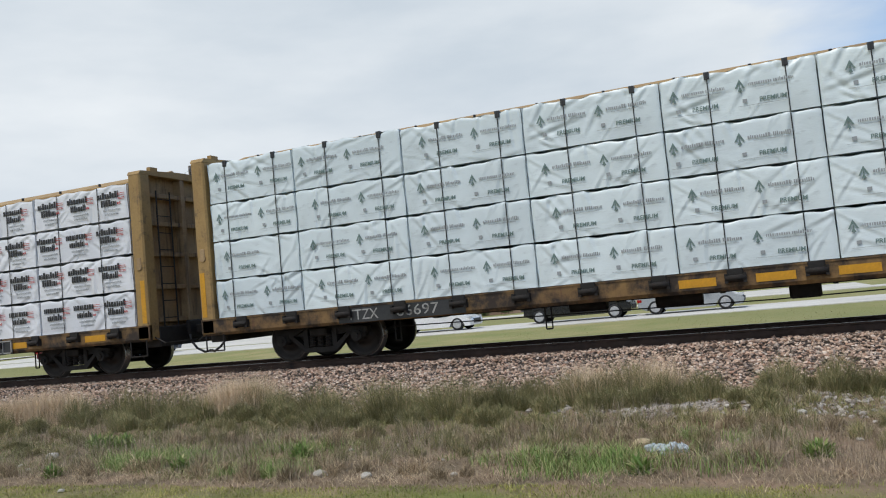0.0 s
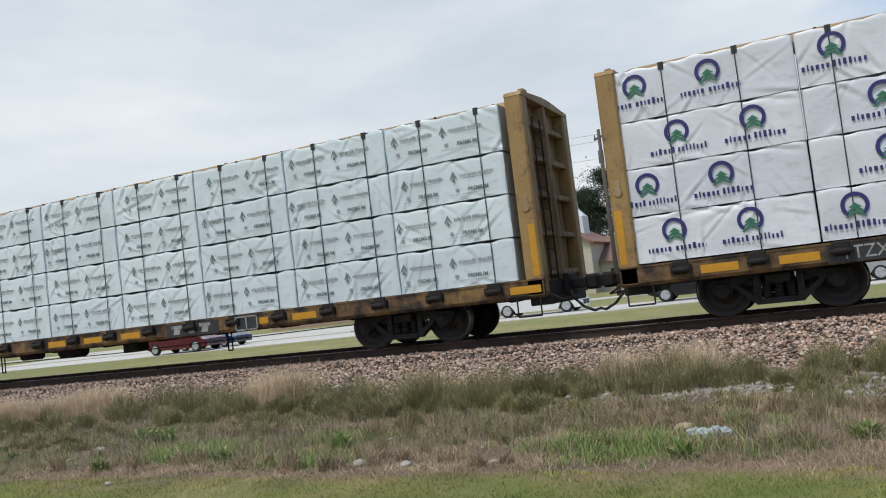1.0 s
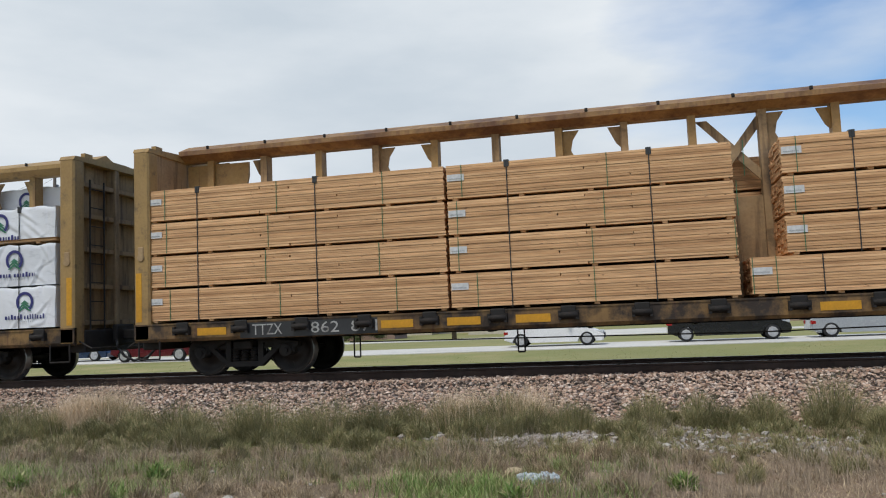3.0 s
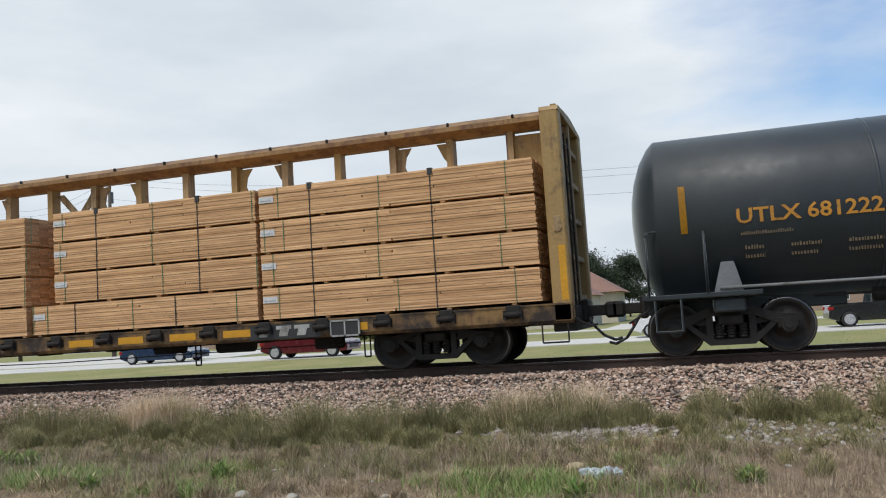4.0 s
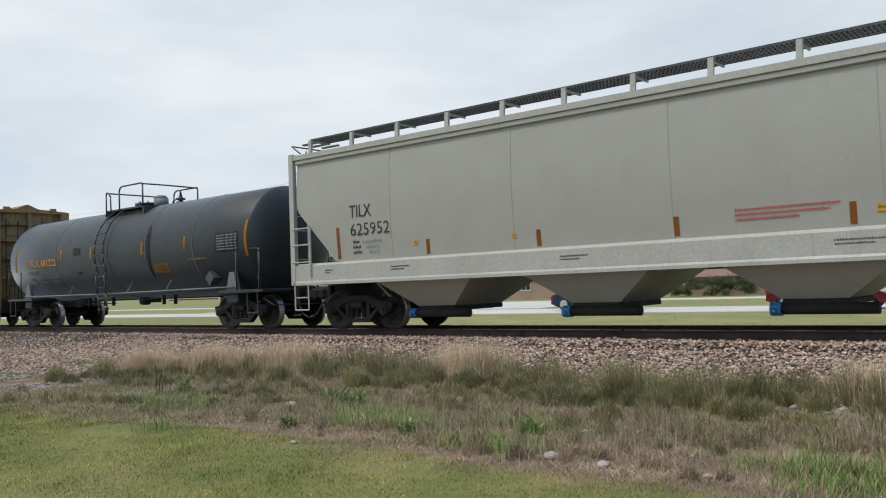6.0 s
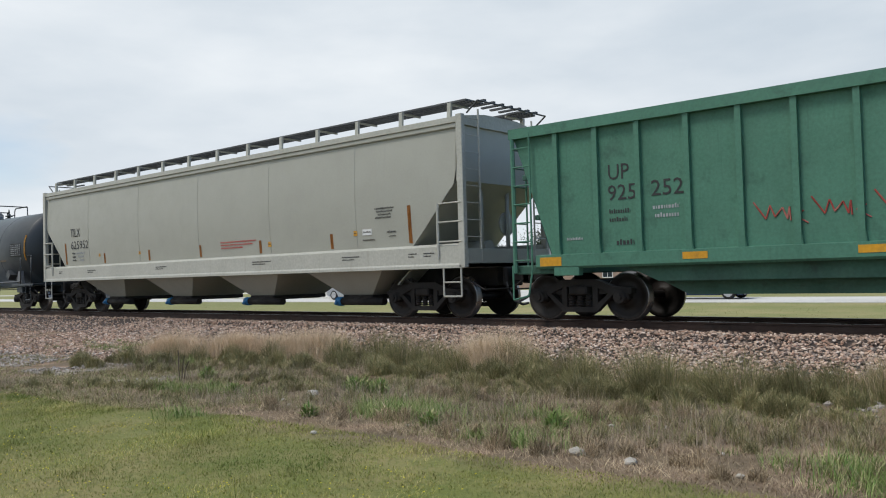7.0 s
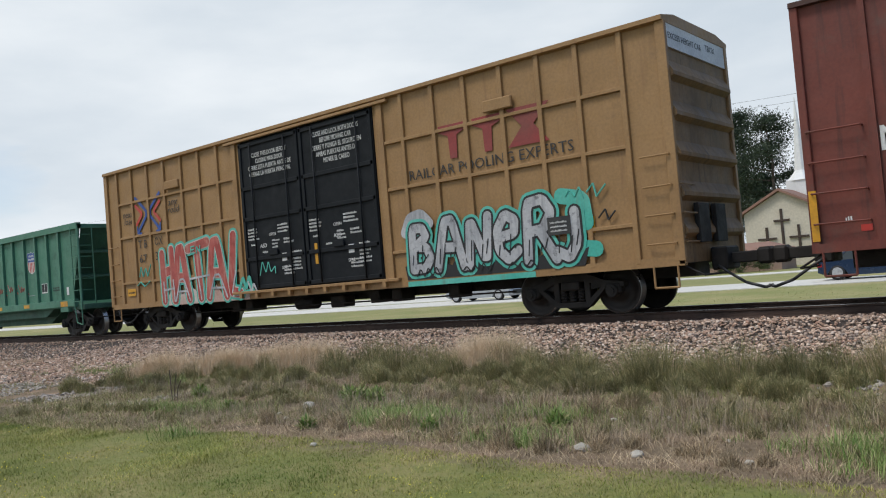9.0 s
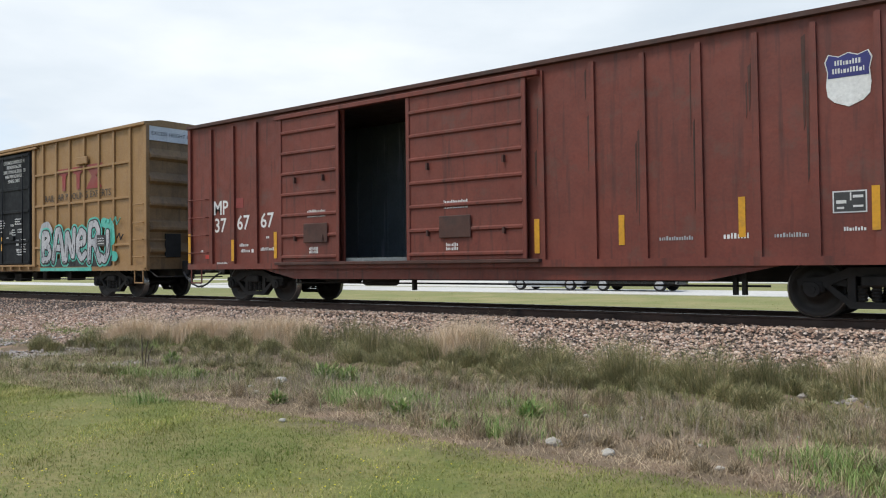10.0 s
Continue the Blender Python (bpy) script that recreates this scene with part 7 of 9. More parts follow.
def build_ground():
    xs = spaced(-1500, 1500, -8, 0.28, 1.035)
    ys = spaced(-1200, 2500, 10, 0.14, 1.032)
    gx, gy = np.meshgrid(xs, ys)
    gz = ground_z(gx, gy)
    verts = np.column_stack([gx.ravel(), gy.ravel(), gz.ravel()]).tolist()
    w = len(xs)
    i = np.arange((len(ys) - 1) * w).reshape(-1, w)[:, :-1].ravel()
    faces = np.column_stack([i, i + 1, i + 1 + w, i + w]).tolist()
    ob = new("ground", raw_mesh("ground", verts, faces, ground_material(), True))
    tagged(ob, "grassy ground with lawn, weedy verge and gravel bank", "ground", kind="structure")


def scatter_mesh(name, base_v, base_f, places, sizes, material, seed, squash=0.7):
    """Many small stones in one mesh, each turned and sized at random."""
    r = np.random.RandomState(seed)
    n = len(places)
    q = r.normal(size=(n, 4))
    q /= np.linalg.norm(q, axis=1)[:, None]
    w, x, y, z = q.T
    rot = np.stack([1 - 2 * (y * y + z * z), 2 * (x * y - w * z), 2 * (x * z + w * y), 2 * (x * y + w * z), 1 - 2 * (x * x + z * z), 2 * (y * z - w * x), 2 * (x * z - w * y), 2 * (y * z + w * x), 1 - 2 * (x * x + y * y)], 1).reshape(n, 3, 3)
    jit = r.uniform(0.7, 1.25, (n, len(base_v), 1))
    shape = np.asarray(base_v)[None] * jit * r.uniform(0.6, 1.2, (n, 1, 3))
    v = np.einsum('nij,nkj->nki', rot, shape) * sizes[:, None, None]
    v[:, :, 2] *= squash
    v += places[:, None, :]
    f = (np.asarray(base_f)[None] + (np.arange(n) * len(base_v))[:, None, None]).reshape(-1, len(base_f[0]))
    return raw_mesh(name, v.reshape(-1, 3).tolist(), f.tolist(), material)


OCTA_V = [(1, 0, 0), (-1, 0, 0), (0, 1, 0), (0, -1, 0), (0, 0, 1), (0, 0, -1), (0.6, 0.6, 0.5), (-0.6, -0.5, 0.6)]
OCTA_F = [(0, 6, 4), (6, 2, 4), (2, 1, 4), (1, 7, 4), (7, 3, 4), (3, 0, 4), (0, 2, 6), (2, 0, 5), (1, 2, 5), (3, 1, 5), (0, 3, 5), (1, 3, 7)]


def stone_material(name, tones):
    m, n, l, b = nodes_of(name)
    g = n.new("ShaderNodeNewGeometry")
    r = n.new("ShaderNodeValToRGB")
    while len(r.color_ramp.elements) < len(tones):
        r.color_ramp.elements.new(0.5)
    for k, t in enumerate(tones):
        r.color_ramp.elements[k].position = k / (len(tones) - 1)
        r.color_ramp.elements[k].color = (*t, 1)
    l.new(g.outputs["Random Per Island"], r.inputs["Fac"])
    vec = stretched(n, l, 1, 1, 1)
    tone = blend(n, l, 1.0, r.outputs["Color"], ramp(n, l, noise_tex(n, l, vec, 40, 3), 0.3, 0.7, (0.7, 0.7, 0.7, 1), (1.1, 1.1, 1.1, 1)), 'MULTIPLY')
    l.new(tone, b.inputs["Base Color"])
    b.inputs["Roughness"].default_value = 0.88
    return m


def build_ballast():
    r = np.random.RandomState(3)
    tones = stone_material("ballast_stone", [(0.11, 0.07, 0.05), (0.56, 0.40, 0.295), (0.33, 0.21, 0.15), (0.70, 0.53, 0.41), (0.44, 0.26, 0.18), (0.80, 0.66, 0.55), (0.07, 0.05, 0.04), (0.62, 0.47, 0.37)])
    n = 78000
    # denser where the camera stands near
    x = np.concatenate([r.uniform(-24, 10, int(n * 0.72)), r.uniform(-70, -24, int(n * 0.28))])
    y = r.uniform(0, 1, len(x)) ** 0.9 * (14.40 - toe(x) + 0.25) + toe(x) - 0.25
    z = ground_z(x, y)
    size = r.uniform(0.016, 0.044, len(x))
    me = scatter_mesh("ballast", OCTA_V, OCTA_F, np.column_stack([x, y, z + size * r.uniform(0.0, 0.95, len(x))]), size, tones, 1)
    tagged(new("ballast", me), "pinkish grey crushed-stone track ballast", "ballast", kind="stuff")
    # thin grey gravel among the weeds, and the far shoulder
    x = np.concatenate([r.normal(-1.2, 0.85, 900), r.uniform(0.0, 6, 900), r.uniform(-30, -12.8, 6500), r.uniform(-80, 20, 3500)])
    y = np.concatenate([r.normal(10.3, 0.25, 900), r.normal(9.9, 0.4, 900), r.uniform(6.9, 9.6, 6500), r.uniform(16.0, 18.2, 3500)])
    keep = (bumps(x, y, 1.3, 8) > -0.05) | (y > 15)
    x, y = x[keep], y[keep]
    size = r.uniform(0.018, 0.05, len(x))
    me = scatter_mesh("loose_gravel", OCTA_V, OCTA_F, np.column_stack([x, y, ground_z(x, y) + size * 0.3]), size, stone_material("grey_gravel", [(0.2, 0.17, 0.145), (0.46, 0.41, 0.36), (0.31, 0.265, 0.225), (0.56, 0.51, 0.46)]), 5)
    tagged(new("loose_gravel", me), "loose pale grey gravel among weeds", "gravel", kind="stuff")


def build_track():
    rail_steel = surface("rusty_rail", (0.07, 0.041, 0.03), (0.045, 0.028, 0.021), 0.75, 0.2, stain=(0.02, 0.014, 0.011), bump=0.3)
    head = surface("rail_head", (0.32, 0.31, 0.30), (0.25, 0.24, 0.23), 0.3, 0.9, bump=0.03)
    for k, y in enumerate((TRACK - 0.753, TRACK + 0.753)):
        bm = bmesh.new()
        section(bm, [(y + a, z) for a, z in ((-0.076, -0.172), (-0.076, -0.160), (-0.012, -0.138), (-0.010, -0.045), (-0.036, -0.034), (-0.036, -0.006), (0.036, -0.006), (0.036, -0.034), (0.010, -0.045), (0.012, -0.138), (0.076, -0.160), (0.076, -0.172))], -400, 300)
        rail = part("rail", bm, rail_steel, None)
        tagged(rail, "rust-brown steel rail with a bright worn head", "rail", kind="structure")
        bm = bmesh.new()
        section(bm, [(y + a, z) for a, z in ((-0.034, -0.006), (-0.026, 0.0), (0.026, 0.0), (0.034, -0.006))], -400, 300)
        part("rail_head", bm, head, rail)
    # sleepers; one mesh, each a thing of its own where the camera is near
    wood = surface("creosoted_tie", (0.035, 0.026, 0.02), (0.06, 0.045, 0.035), 0.9, bump=0.5, bump_size=20, each=0.3)
    bm = bmesh.new()
    box(bm, -0.115, 0.115, -1.3, 1.3, -0.36, -0.178, 0.012)
    for side in (-0.753, 0.753):
        box(bm, -0.09, 0.09, side - 0.17, side + 0.17, -0.18, -0.168)
    tie = mesh_of("railroad_tie", bm, wood)
    r = random.Random(5)
    for k in range(210):
        x = -95 + k * 0.53
        ob = new("railroad_tie", tie)
        ob.matrix_basis = pose(x + r.uniform(-0.03, 0.03), TRACK + r.uniform(-0.05, 0.05), r.uniform(-0.01, 0), 0, 0, r.uniform(-1, 1))
        tagged(ob, "dark creosoted timber railroad tie in the ballast", "railroad tie", "ties under the rails", "structure")


def blades(name, places, heights, widths, lean, material, label, category, seed):
    """Grass as narrow leaning blades, two triangles and a tip each."""
    r = np.random.RandomState(seed)
    n = len(places)
    a = r.uniform(0, math.tau, n)
    d = np.column_stack([np.cos(a), np.sin(a), np.zeros(n)])
    side = np.column_stack([-np.sin(a), np.cos(a), np.zeros(n)]) * widths[:, None]
    bend = d * (heights * r.uniform(0.1, 1.0, n) * lean)[:, None]
    up = np.zeros((n, 3))
    up[:, 2] = heights
    mid = places + up * 0.55 + bend * 0.35
    tip = places + up + bend
    v = np.stack([places - side, places + side, mid + side * 0.7, mid - side * 0.7, tip], 1).reshape(-1, 3)
    i = np.arange(n) * 5
    faces = np.column_stack([i, i + 1, i + 2, i + 3]).tolist() + np.column_stack([i + 3, i + 2, i + 4]).tolist()
    ob = new(name, raw_mesh(name, v.tolist(), faces, material))
    tagged(ob, label, category, kind="stuff")
    return ob


def leaf_material(name, tones, patch=None, mottle=0.0):
    m, n, l, b = nodes_of(name)
    g = n.new("ShaderNodeNewGeometry")
    r = n.new("ShaderNodeValToRGB")
    while len(r.color_ramp.elements) < len(tones):
        r.color_ramp.elements.new(0.5)
    for k, t in enumerate(tones):
        r.color_ramp.elements[k].position = k / (len(tones) - 1)
        r.color_ramp.elements[k].color = (*t, 1)
    l.new(g.outputs["Random Per Island"], r.inputs["Fac"])
    tone = r.outputs["Color"]
    if mottle:
        vec = stretched(n, l, 1, 1, 0.2)
        tone = blend(n, l, 1.0, tone, ramp(n, l, noise_tex(n, l, vec, mottle, 5, 0.65), 0.36, 0.62, (0.66, 0.66, 0.60, 1), (1.3, 1.28, 1.25, 1)), 'MULTIPLY')
    if patch:
        vec = stretched(n, l, 1, 1, 0.2)
        tone = blend(n, l, ramp(n, l, noise_tex(n, l, vec, patch[1], 4), 0.42, 0.62), tone, patch[0])
    l.new(tone, b.inputs["Base Color"])
    b.inputs["Roughness"].default_value = 0.7
    return m


def build_grass():
    r = np.random.RandomState(8)
    # mown lawn
    n = 330000
    x = r.uniform(-22, 7, n)
    y = 2.6 + (lawn_edge(x) - 2.6 + 0.12) * r.uniform(0, 1, n) ** 0.8
    keep = (np.abs(x + 0.95 * y - 1.5) < 14) & ((bumps(x, y, 3.1, 41) > -0.42) | (r.uniform(0, 1, n) < 0.35))
    x, y = x[keep], y[keep]
    h = r.uniform(0.010, 0.036, len(x)) * (1 + 0.55 * bumps(x, y, 2.0, 9)) * (1 + 0.6 * (bumps(x, y, 6.0, 42) > 0.4))
    p = np.column_stack([x, y, ground_z(x, y) - 0.004])
    blades("lawn_grass", p, h, r.uniform(0.0012, 0.0030, len(x)), 1.6, leaf_material("lawn_blade", [(0.145, 0.18, 0.026), (0.235, 0.255, 0.042), (0.33, 0.31, 0.075), (0.46, 0.39, 0.17), (0.18, 0.22, 0.03)], ((0.13, 0.175, 0.026), 0.7), 1.1), "short mown yellow-green lawn grass", "lawn", 1)
    # small yellow flowers of the lawn
    n = 520
    x = r.uniform(-13, -4, n)
    y = r.uniform(3.0, 5.4, n)
    keep = bumps(x, y, 1.2, 12) > 0.05
    x, y = x[keep], y[keep]
    me = scatter_mesh("lawn_flowers", OCTA_V, OCTA_F, np.column_stack([x, y, ground_z(x, y) + 0.04]), np.full(len(x), 0.008), leaf_material("yellow_petal", [(0.6, 0.5, 0.03), (0.7, 0.6, 0.06)]), 4)
    tagged(new("lawn_flowers", me), "tiny yellow flowers in the lawn", "flowers", kind="stuff")
    # where fresh grass grows: place, reach, tufts
    GREEN = ((-1.7, 7.3, 0.45, 60), (-1.2, 6.95, 0.55, 70), (-0.45, 8.3, 0.4, 18), (-6.95, 7.7, 0.45, 56), (-6.6, 7.1, 0.32, 34), (-4.8, 6.75, 0.32, 24), (-10.4, 7.4, 0.4, 24), (-9.0, 5.85, 0.2, 8), (-5.4, 8.2, 0.38, 20), (-11.3, 7.1, 0.45, 22), (-18.8, 10.2, 0.8, 30), (-15.0, 9.4, 0.6, 30))
    # the verge: matted dry weeds with thin spots, greener tufts towards the stones
    n = 13500
    tx = np.concatenate([r.uniform(-15, 6, int(n * 0.8)), r.uniform(-30, -15, n - int(n * 0.8))])
    ty = lawn_edge(tx) + 0.15 + (toe(tx) - lawn_edge(tx) - 0.1) * r.uniform(0, 1, n)
    dry = (ty - lawn_edge(tx)) / (toe(tx) - lawn_edge(tx)) + 0.4 * bumps(tx, ty, 0.9, 15) - 0.10 * np.clip((tx + 6) / 6, -1, 1)
    bare = (bumps(tx, ty, 1.7, 16) < -0.55) | ((np.abs(tx + 1.1) < 1.3) & (np.abs(ty - 10.35) < 0.3)) | ((tx < -12.8) & (ty > 7.2) & (bumps(tx, ty, 1.6, 18) > 0.12))
    ok = ~(bare | ((tx < -20) & (r.uniform(0, 1, n) < 0.5)))
    tx, ty, dry = tx[ok], ty[ok], dry[ok]

    def grow(cx, cy, count, spread, h0, h1, width, lean, mat, name, label, seed, big=(0.4, 1.35)):
        rr = np.random.RandomState(seed)
        size = rr.uniform(*big, len(cx))
        px = np.repeat(cx, count) + rr.normal(0, spread, len(cx) * count) * np.repeat(size, count)
        py = np.repeat(cy, count) + rr.normal(0, spread, len(cx) * count) * np.repeat(size, count)
        hh = rr.uniform(h0, h1, len(px)) * np.repeat(size, count)
        blades(name, np.column_stack([px, py, ground_z(px, py) - 0.01]), hh, np.full(len(px), width) * rr.uniform(0.6, 1.3, len(px)), lean, mat, label, "weeds", seed + 1)

    pick = r.uniform(0, 1, len(tx))
    lush = np.min([np.hypot(tx - x, (ty - y) * 1.9) / w for x, y, w, k in GREEN], axis=0) < 1.0
    straw = leaf_material("dry_straw", [(0.10, 0.07, 0.043), (0.335, 0.25, 0.155), (0.53, 0.425, 0.28), (0.18, 0.13, 0.08), (0.26, 0.195, 0.12)], None, 1.7)
    olive = leaf_material("olive_weed", [(0.09, 0.11, 0.03), (0.165, 0.185, 0.058), (0.28, 0.265, 0.105), (0.115, 0.145, 0.036)], None, 2.3)
    fresh = leaf_material("fresh_grass", [(0.10, 0.18, 0.035), (0.155, 0.245, 0.05), (0.24, 0.30, 0.085), (0.42, 0.36, 0.19)])
    m = (dry < 0.95) & (pick < 0.85) & ~lush
    grow(tx[m], ty[m], 26, 0.12, 0.015, 0.075, 0.0026, 3.4, straw, "dry_weeds", "dry brown grass and weeds on the verge", 21)
    m = (dry >= np.where(tx < -5, 0.08, 0.32)) & (pick > 0.3)
    grow(tx[m], ty[m], 20, 0.10, 0.025, 0.105, 0.0026, 1.9, olive, "olive_weeds", "olive-green grass clumps beside the ballast", 31)
    # upright dead stems in loose clumps over the mat
    m = (dry < 0.8) & (pick < 0.5) & (bumps(tx, ty, 1.9, 44) > 0.0) & (ty > lawn_edge(tx) + 0.35) & ~lush
    grow(tx[m], ty[m], 13, 0.09, 0.08, 0.30, 0.0014, 0.75, leaf_material("dead_stem", [(0.52, 0.42, 0.31), (0.35, 0.27, 0.195), (0.20, 0.15, 0.10), (0.42, 0.33, 0.24)]), "dead_stems", "pale dead grass stems on the verge", 81)
    # fresh green patches
    gx, gy = [], []
    for x, y, w, k in GREEN:
        gx += r.normal(x, w, k).tolist()
        gy += r.normal(y, w * 0.45, k).tolist()
    grow(np.array(gx), np.array(gy), 44, 0.10, 0.05, 0.19, 0.0032, 1.3, fresh, "green_weeds", "patches of fresh green grass on the verge", 41)

    # bushy mounds along the foot of the stones: fine arching blades that hide a dark heart
    def mounds(cx, cy, size, count, mat, name, label, seed, fine=1.0):
        rr = np.random.RandomState(seed)
        k = np.repeat(np.arange(len(cx)), count)
        a, q = rr.uniform(0, math.tau, len(k)), rr.uniform(0, 1, len(k)) ** 0.6
        w = size[k]
        root = np.column_stack([cx[k] + 0.5 * w * q * np.cos(a), cy[k] + 0.5 * w * q * np.sin(a)])
        root = np.column_stack([root, ground_z(root[:, 0], root[:, 1]) - 0.01])
        wind = rr.normal(0, 0.35, len(cx))[k]
        tall = w * (0.92 - 0.55 * q ** 2) * rr.uniform(0.45, 1.1, len(k))
        out = np.column_stack([np.cos(a) + wind, np.sin(a), 0 * a]) * (tall * (0.12 + 0.6 * q) * rr.uniform(0.3, 1.3, len(k)))[:, None] + rr.normal(0, 0.025, (len(k), 3)) * [1, 1, 0.3]
        b = rr.uniform(0, math.tau, len(k))
        side = np.column_stack([np.cos(b), np.sin(b), 0 * b]) * (fine * rr.uniform(0.0010, 0.0024, len(k)))[:, None]
        up = np.zeros((len(k), 3))
        up[:, 2] = tall
        mid, tip = root + up * 0.66 + out * 0.35, root + up * 0.97 + out
        # two fifths of the blades are short leaves that fill the mound at all heights
        short = rr.uniform(0, 1, len(k)) < 0.4
        lift = w * rr.uniform(0.05, 0.7, len(k)) * (1 - 0.7 * q ** 2)
        way = rr.normal(0, 1, (len(k), 3)) + np.column_stack([np.cos(a) * 0.6, np.sin(a) * 0.6, 0 * a + 1.0])
        way *= (rr.uniform(0.05, 0.13, len(k)) / np.linalg.norm(way, axis=1))[:, None]
        high = root + np.column_stack([0 * a, 0 * a, lift])
        root = np.where(short[:, None], high, root)
        mid = np.where(short[:, None], high + way * 0.5 + [0, 0, 0.008], mid)
        tip = np.where(short[:, None], high + way, tip)
        side *= np.where(short, 1.5, 1.0)[:, None]
        v = np.stack([root - side, root + side, mid + side * 0.8, mid - side * 0.8, tip], 1).reshape(-1, 3)
        i = np.arange(len(k)) * 5
        faces = np.column_stack([i, i + 1, i + 2, i + 3]).tolist() + np.column_stack([i + 3, i + 2, i + 4]).tolist()
        tagged(new(name, raw_mesh(name, v.tolist(), faces, mat)), label, "weeds", kind="stuff")
    bush = leaf_material("bushy_weed", [(0.075, 0.085, 0.03), (0.165, 0.17, 0.065), (0.27, 0.245, 0.11), (0.42, 0.34, 0.19), (0.115, 0.13, 0.045)], None, 1.4)
    # the large ones stand singly, with bare stones between them
    cx = np.array([-16.6, -15.7, -15.1, -14.2, -13.3, -12.5, -11.7, -10.9, -10.2, -9.5, -8.8, -8.0, -7.3, -6.6, -6.1, -5.3, -4.95, -4.4, -3.95, -3.4, -3.0, -2.5, -2.1, -1.7, -1.25, -0.75, 0.25, 0.9, 1.7, 2.6, 3.5])
    size = np.where(cx < -12, 0.50, 0.68) * r.uniform(0.8, 1.2, len(cx))
    cy = toe(cx) - 0.32 + r.uniform(-0.28, 0.16, len(cx))
    # smaller ones lean on them and trail down the verge
    more = r.uniform(0, len(cx), 150).astype(int)
    cx2 = cx[more] + r.normal(0, 0.42, 150)
    cy2 = cy[more] - np.abs(r.normal(0.25, 0.45, 150))
    mounds(np.concatenate([cx, cx2]), np.concatenate([cy, cy2]), np.concatenate([size, r.uniform(0.16, 0.40, 150)]), 1700, bush, "weed_mounds", "bushy grey-green weeds at the foot of the ballast", 61)
    # low tussocks scattered over the verge
    cx = r.uniform(-15, 4.5, 460)
    cy = lawn_edge(cx) + 0.5 + (toe(cx) - lawn_edge(cx) - 0.9) * r.uniform(0, 1, 460) ** 0.7
    keep = bumps(cx, cy, 1.1, 27) > -0.15
    cx, cy = cx[keep], cy[keep]
    mounds(cx, cy, r.uniform(0.09, 0.24, len(cx)), 330, bush, "weed_tussocks", "low olive weed tussocks on the verge", 63)
    # straw-coloured tussocks towards the lawn
    cx = r.uniform(-9, 4.5, 260)
    cy = lawn_edge(cx) + 0.45 + 2.6 * r.uniform(0, 1, 260)
    keep = bumps(cx, cy, 1.4, 29) > -0.05
    mounds(cx[keep], cy[keep], r.uniform(0.10, 0.27, keep.sum()), 300, straw, "straw_tussocks", "dry straw-coloured tussocks on the verge", 65)
    # broad-leaved weeds
    cx = np.array([-8.7, -8.45, -8.95, -10.3, -6.0, -5.1, -0.9, 0.5, -12.2, -7.6])
    cy = np.array([8.45, 8.6, 8.55, 7.5, 6.9, 7.9, 6.6, 7.3, 8.3, 6.6])
    mounds(cx, cy, np.array([0.32, 0.26, 0.24, 0.2, 0.17, 0.2, 0.18, 0.2, 0.24, 0.15]), 420, fresh, "leafy_weeds", "low bright green broad-leaved weeds", 67, 5.5)
    # plumes of pale seed-heads
    cx = np.concatenate([[-8.95, -8.75, -8.6, -8.45, -8.3, -8.1], r.uniform(-16.5, -9.6, 18), [-2.3, -1.4]])
    cy = toe(cx) - 0.02 + r.uniform(-0.2, 0.2, len(cx))
    grow(cx, cy, 1100, 0.24, 0.30, 0.72, 0.0023, 0.8, leaf_material("pale_seed_head", [(0.62, 0.47, 0.30), (0.74, 0.58, 0.40), (0.50, 0.38, 0.25)]), "seed_grass", "pale feathery seed-heads of tall grass", 51, (0.6, 1.1))
    # a rough dry sward on the far side of the track
    n = 24000
    x = r.uniform(-70, 16, n)
    y = r.uniform(19.5, 35.2, n)
    blades("field_grass", np.column_stack([x, y, ground_z(x, y) - 0.01]), r.uniform(0.02, 0.055, n), r.uniform(0.006, 0.010, n), 2.0, leaf_material("field_blade", [(0.22, 0.23, 0.08), (0.28, 0.265, 0.10), (0.36, 0.31, 0.14)]), "pale mown grass of the field behind the track", "grass", 71)


build_ground()
build_track()
build_ballast()
build_grass()


# ---------- the road, its traffic, and what stands beyond ----------
def slab(name, x0, x1, y0, y1, z0, z1, material, label, category):
    bm = bmesh.new()
    box(bm, x0, x1, y0, y1, z0, z1)
    ob = part(name, bm, material, None)
    return tagged(ob, label, category, kind="structure")


concrete = surface("pale_concrete", (0.62, 0.60, 0.54), (0.54, 0.52, 0.47), 0.85, big=0.2, fine=4, stain=(0.30, 0.28, 0.25), stain_at=(0.6, 0.8), stain_size=0.4)
asphalt = surface("sun_bleached_asphalt", (0.62, 0.60, 0.55), (0.54, 0.52, 0.475), 0.9, big=0.15, fine=6, stain=(0.2, 0.19, 0.18), stain_at=(0.62, 0.8), stain_size=0.3)
slab("road", -600, 400, 36.1, 42.2, -0.9, -0.585, asphalt, "pale sun-bleached two-lane road behind the track", "road")
slab("pavement", -600, 400, 56.5, 60.5, -0.9, -0.58, concrete, "pale concrete drive beyond the road", "pavement")
slab("pavement", -62, -27, 43.62, 56.48, -0.9, -0.582, concrete, "pale concrete junction apron", "pavement")
slab("pavement", -6, 6, 60.52, 74, -0.9, -0.578, concrete, "pale concrete parking apron", "pavement")

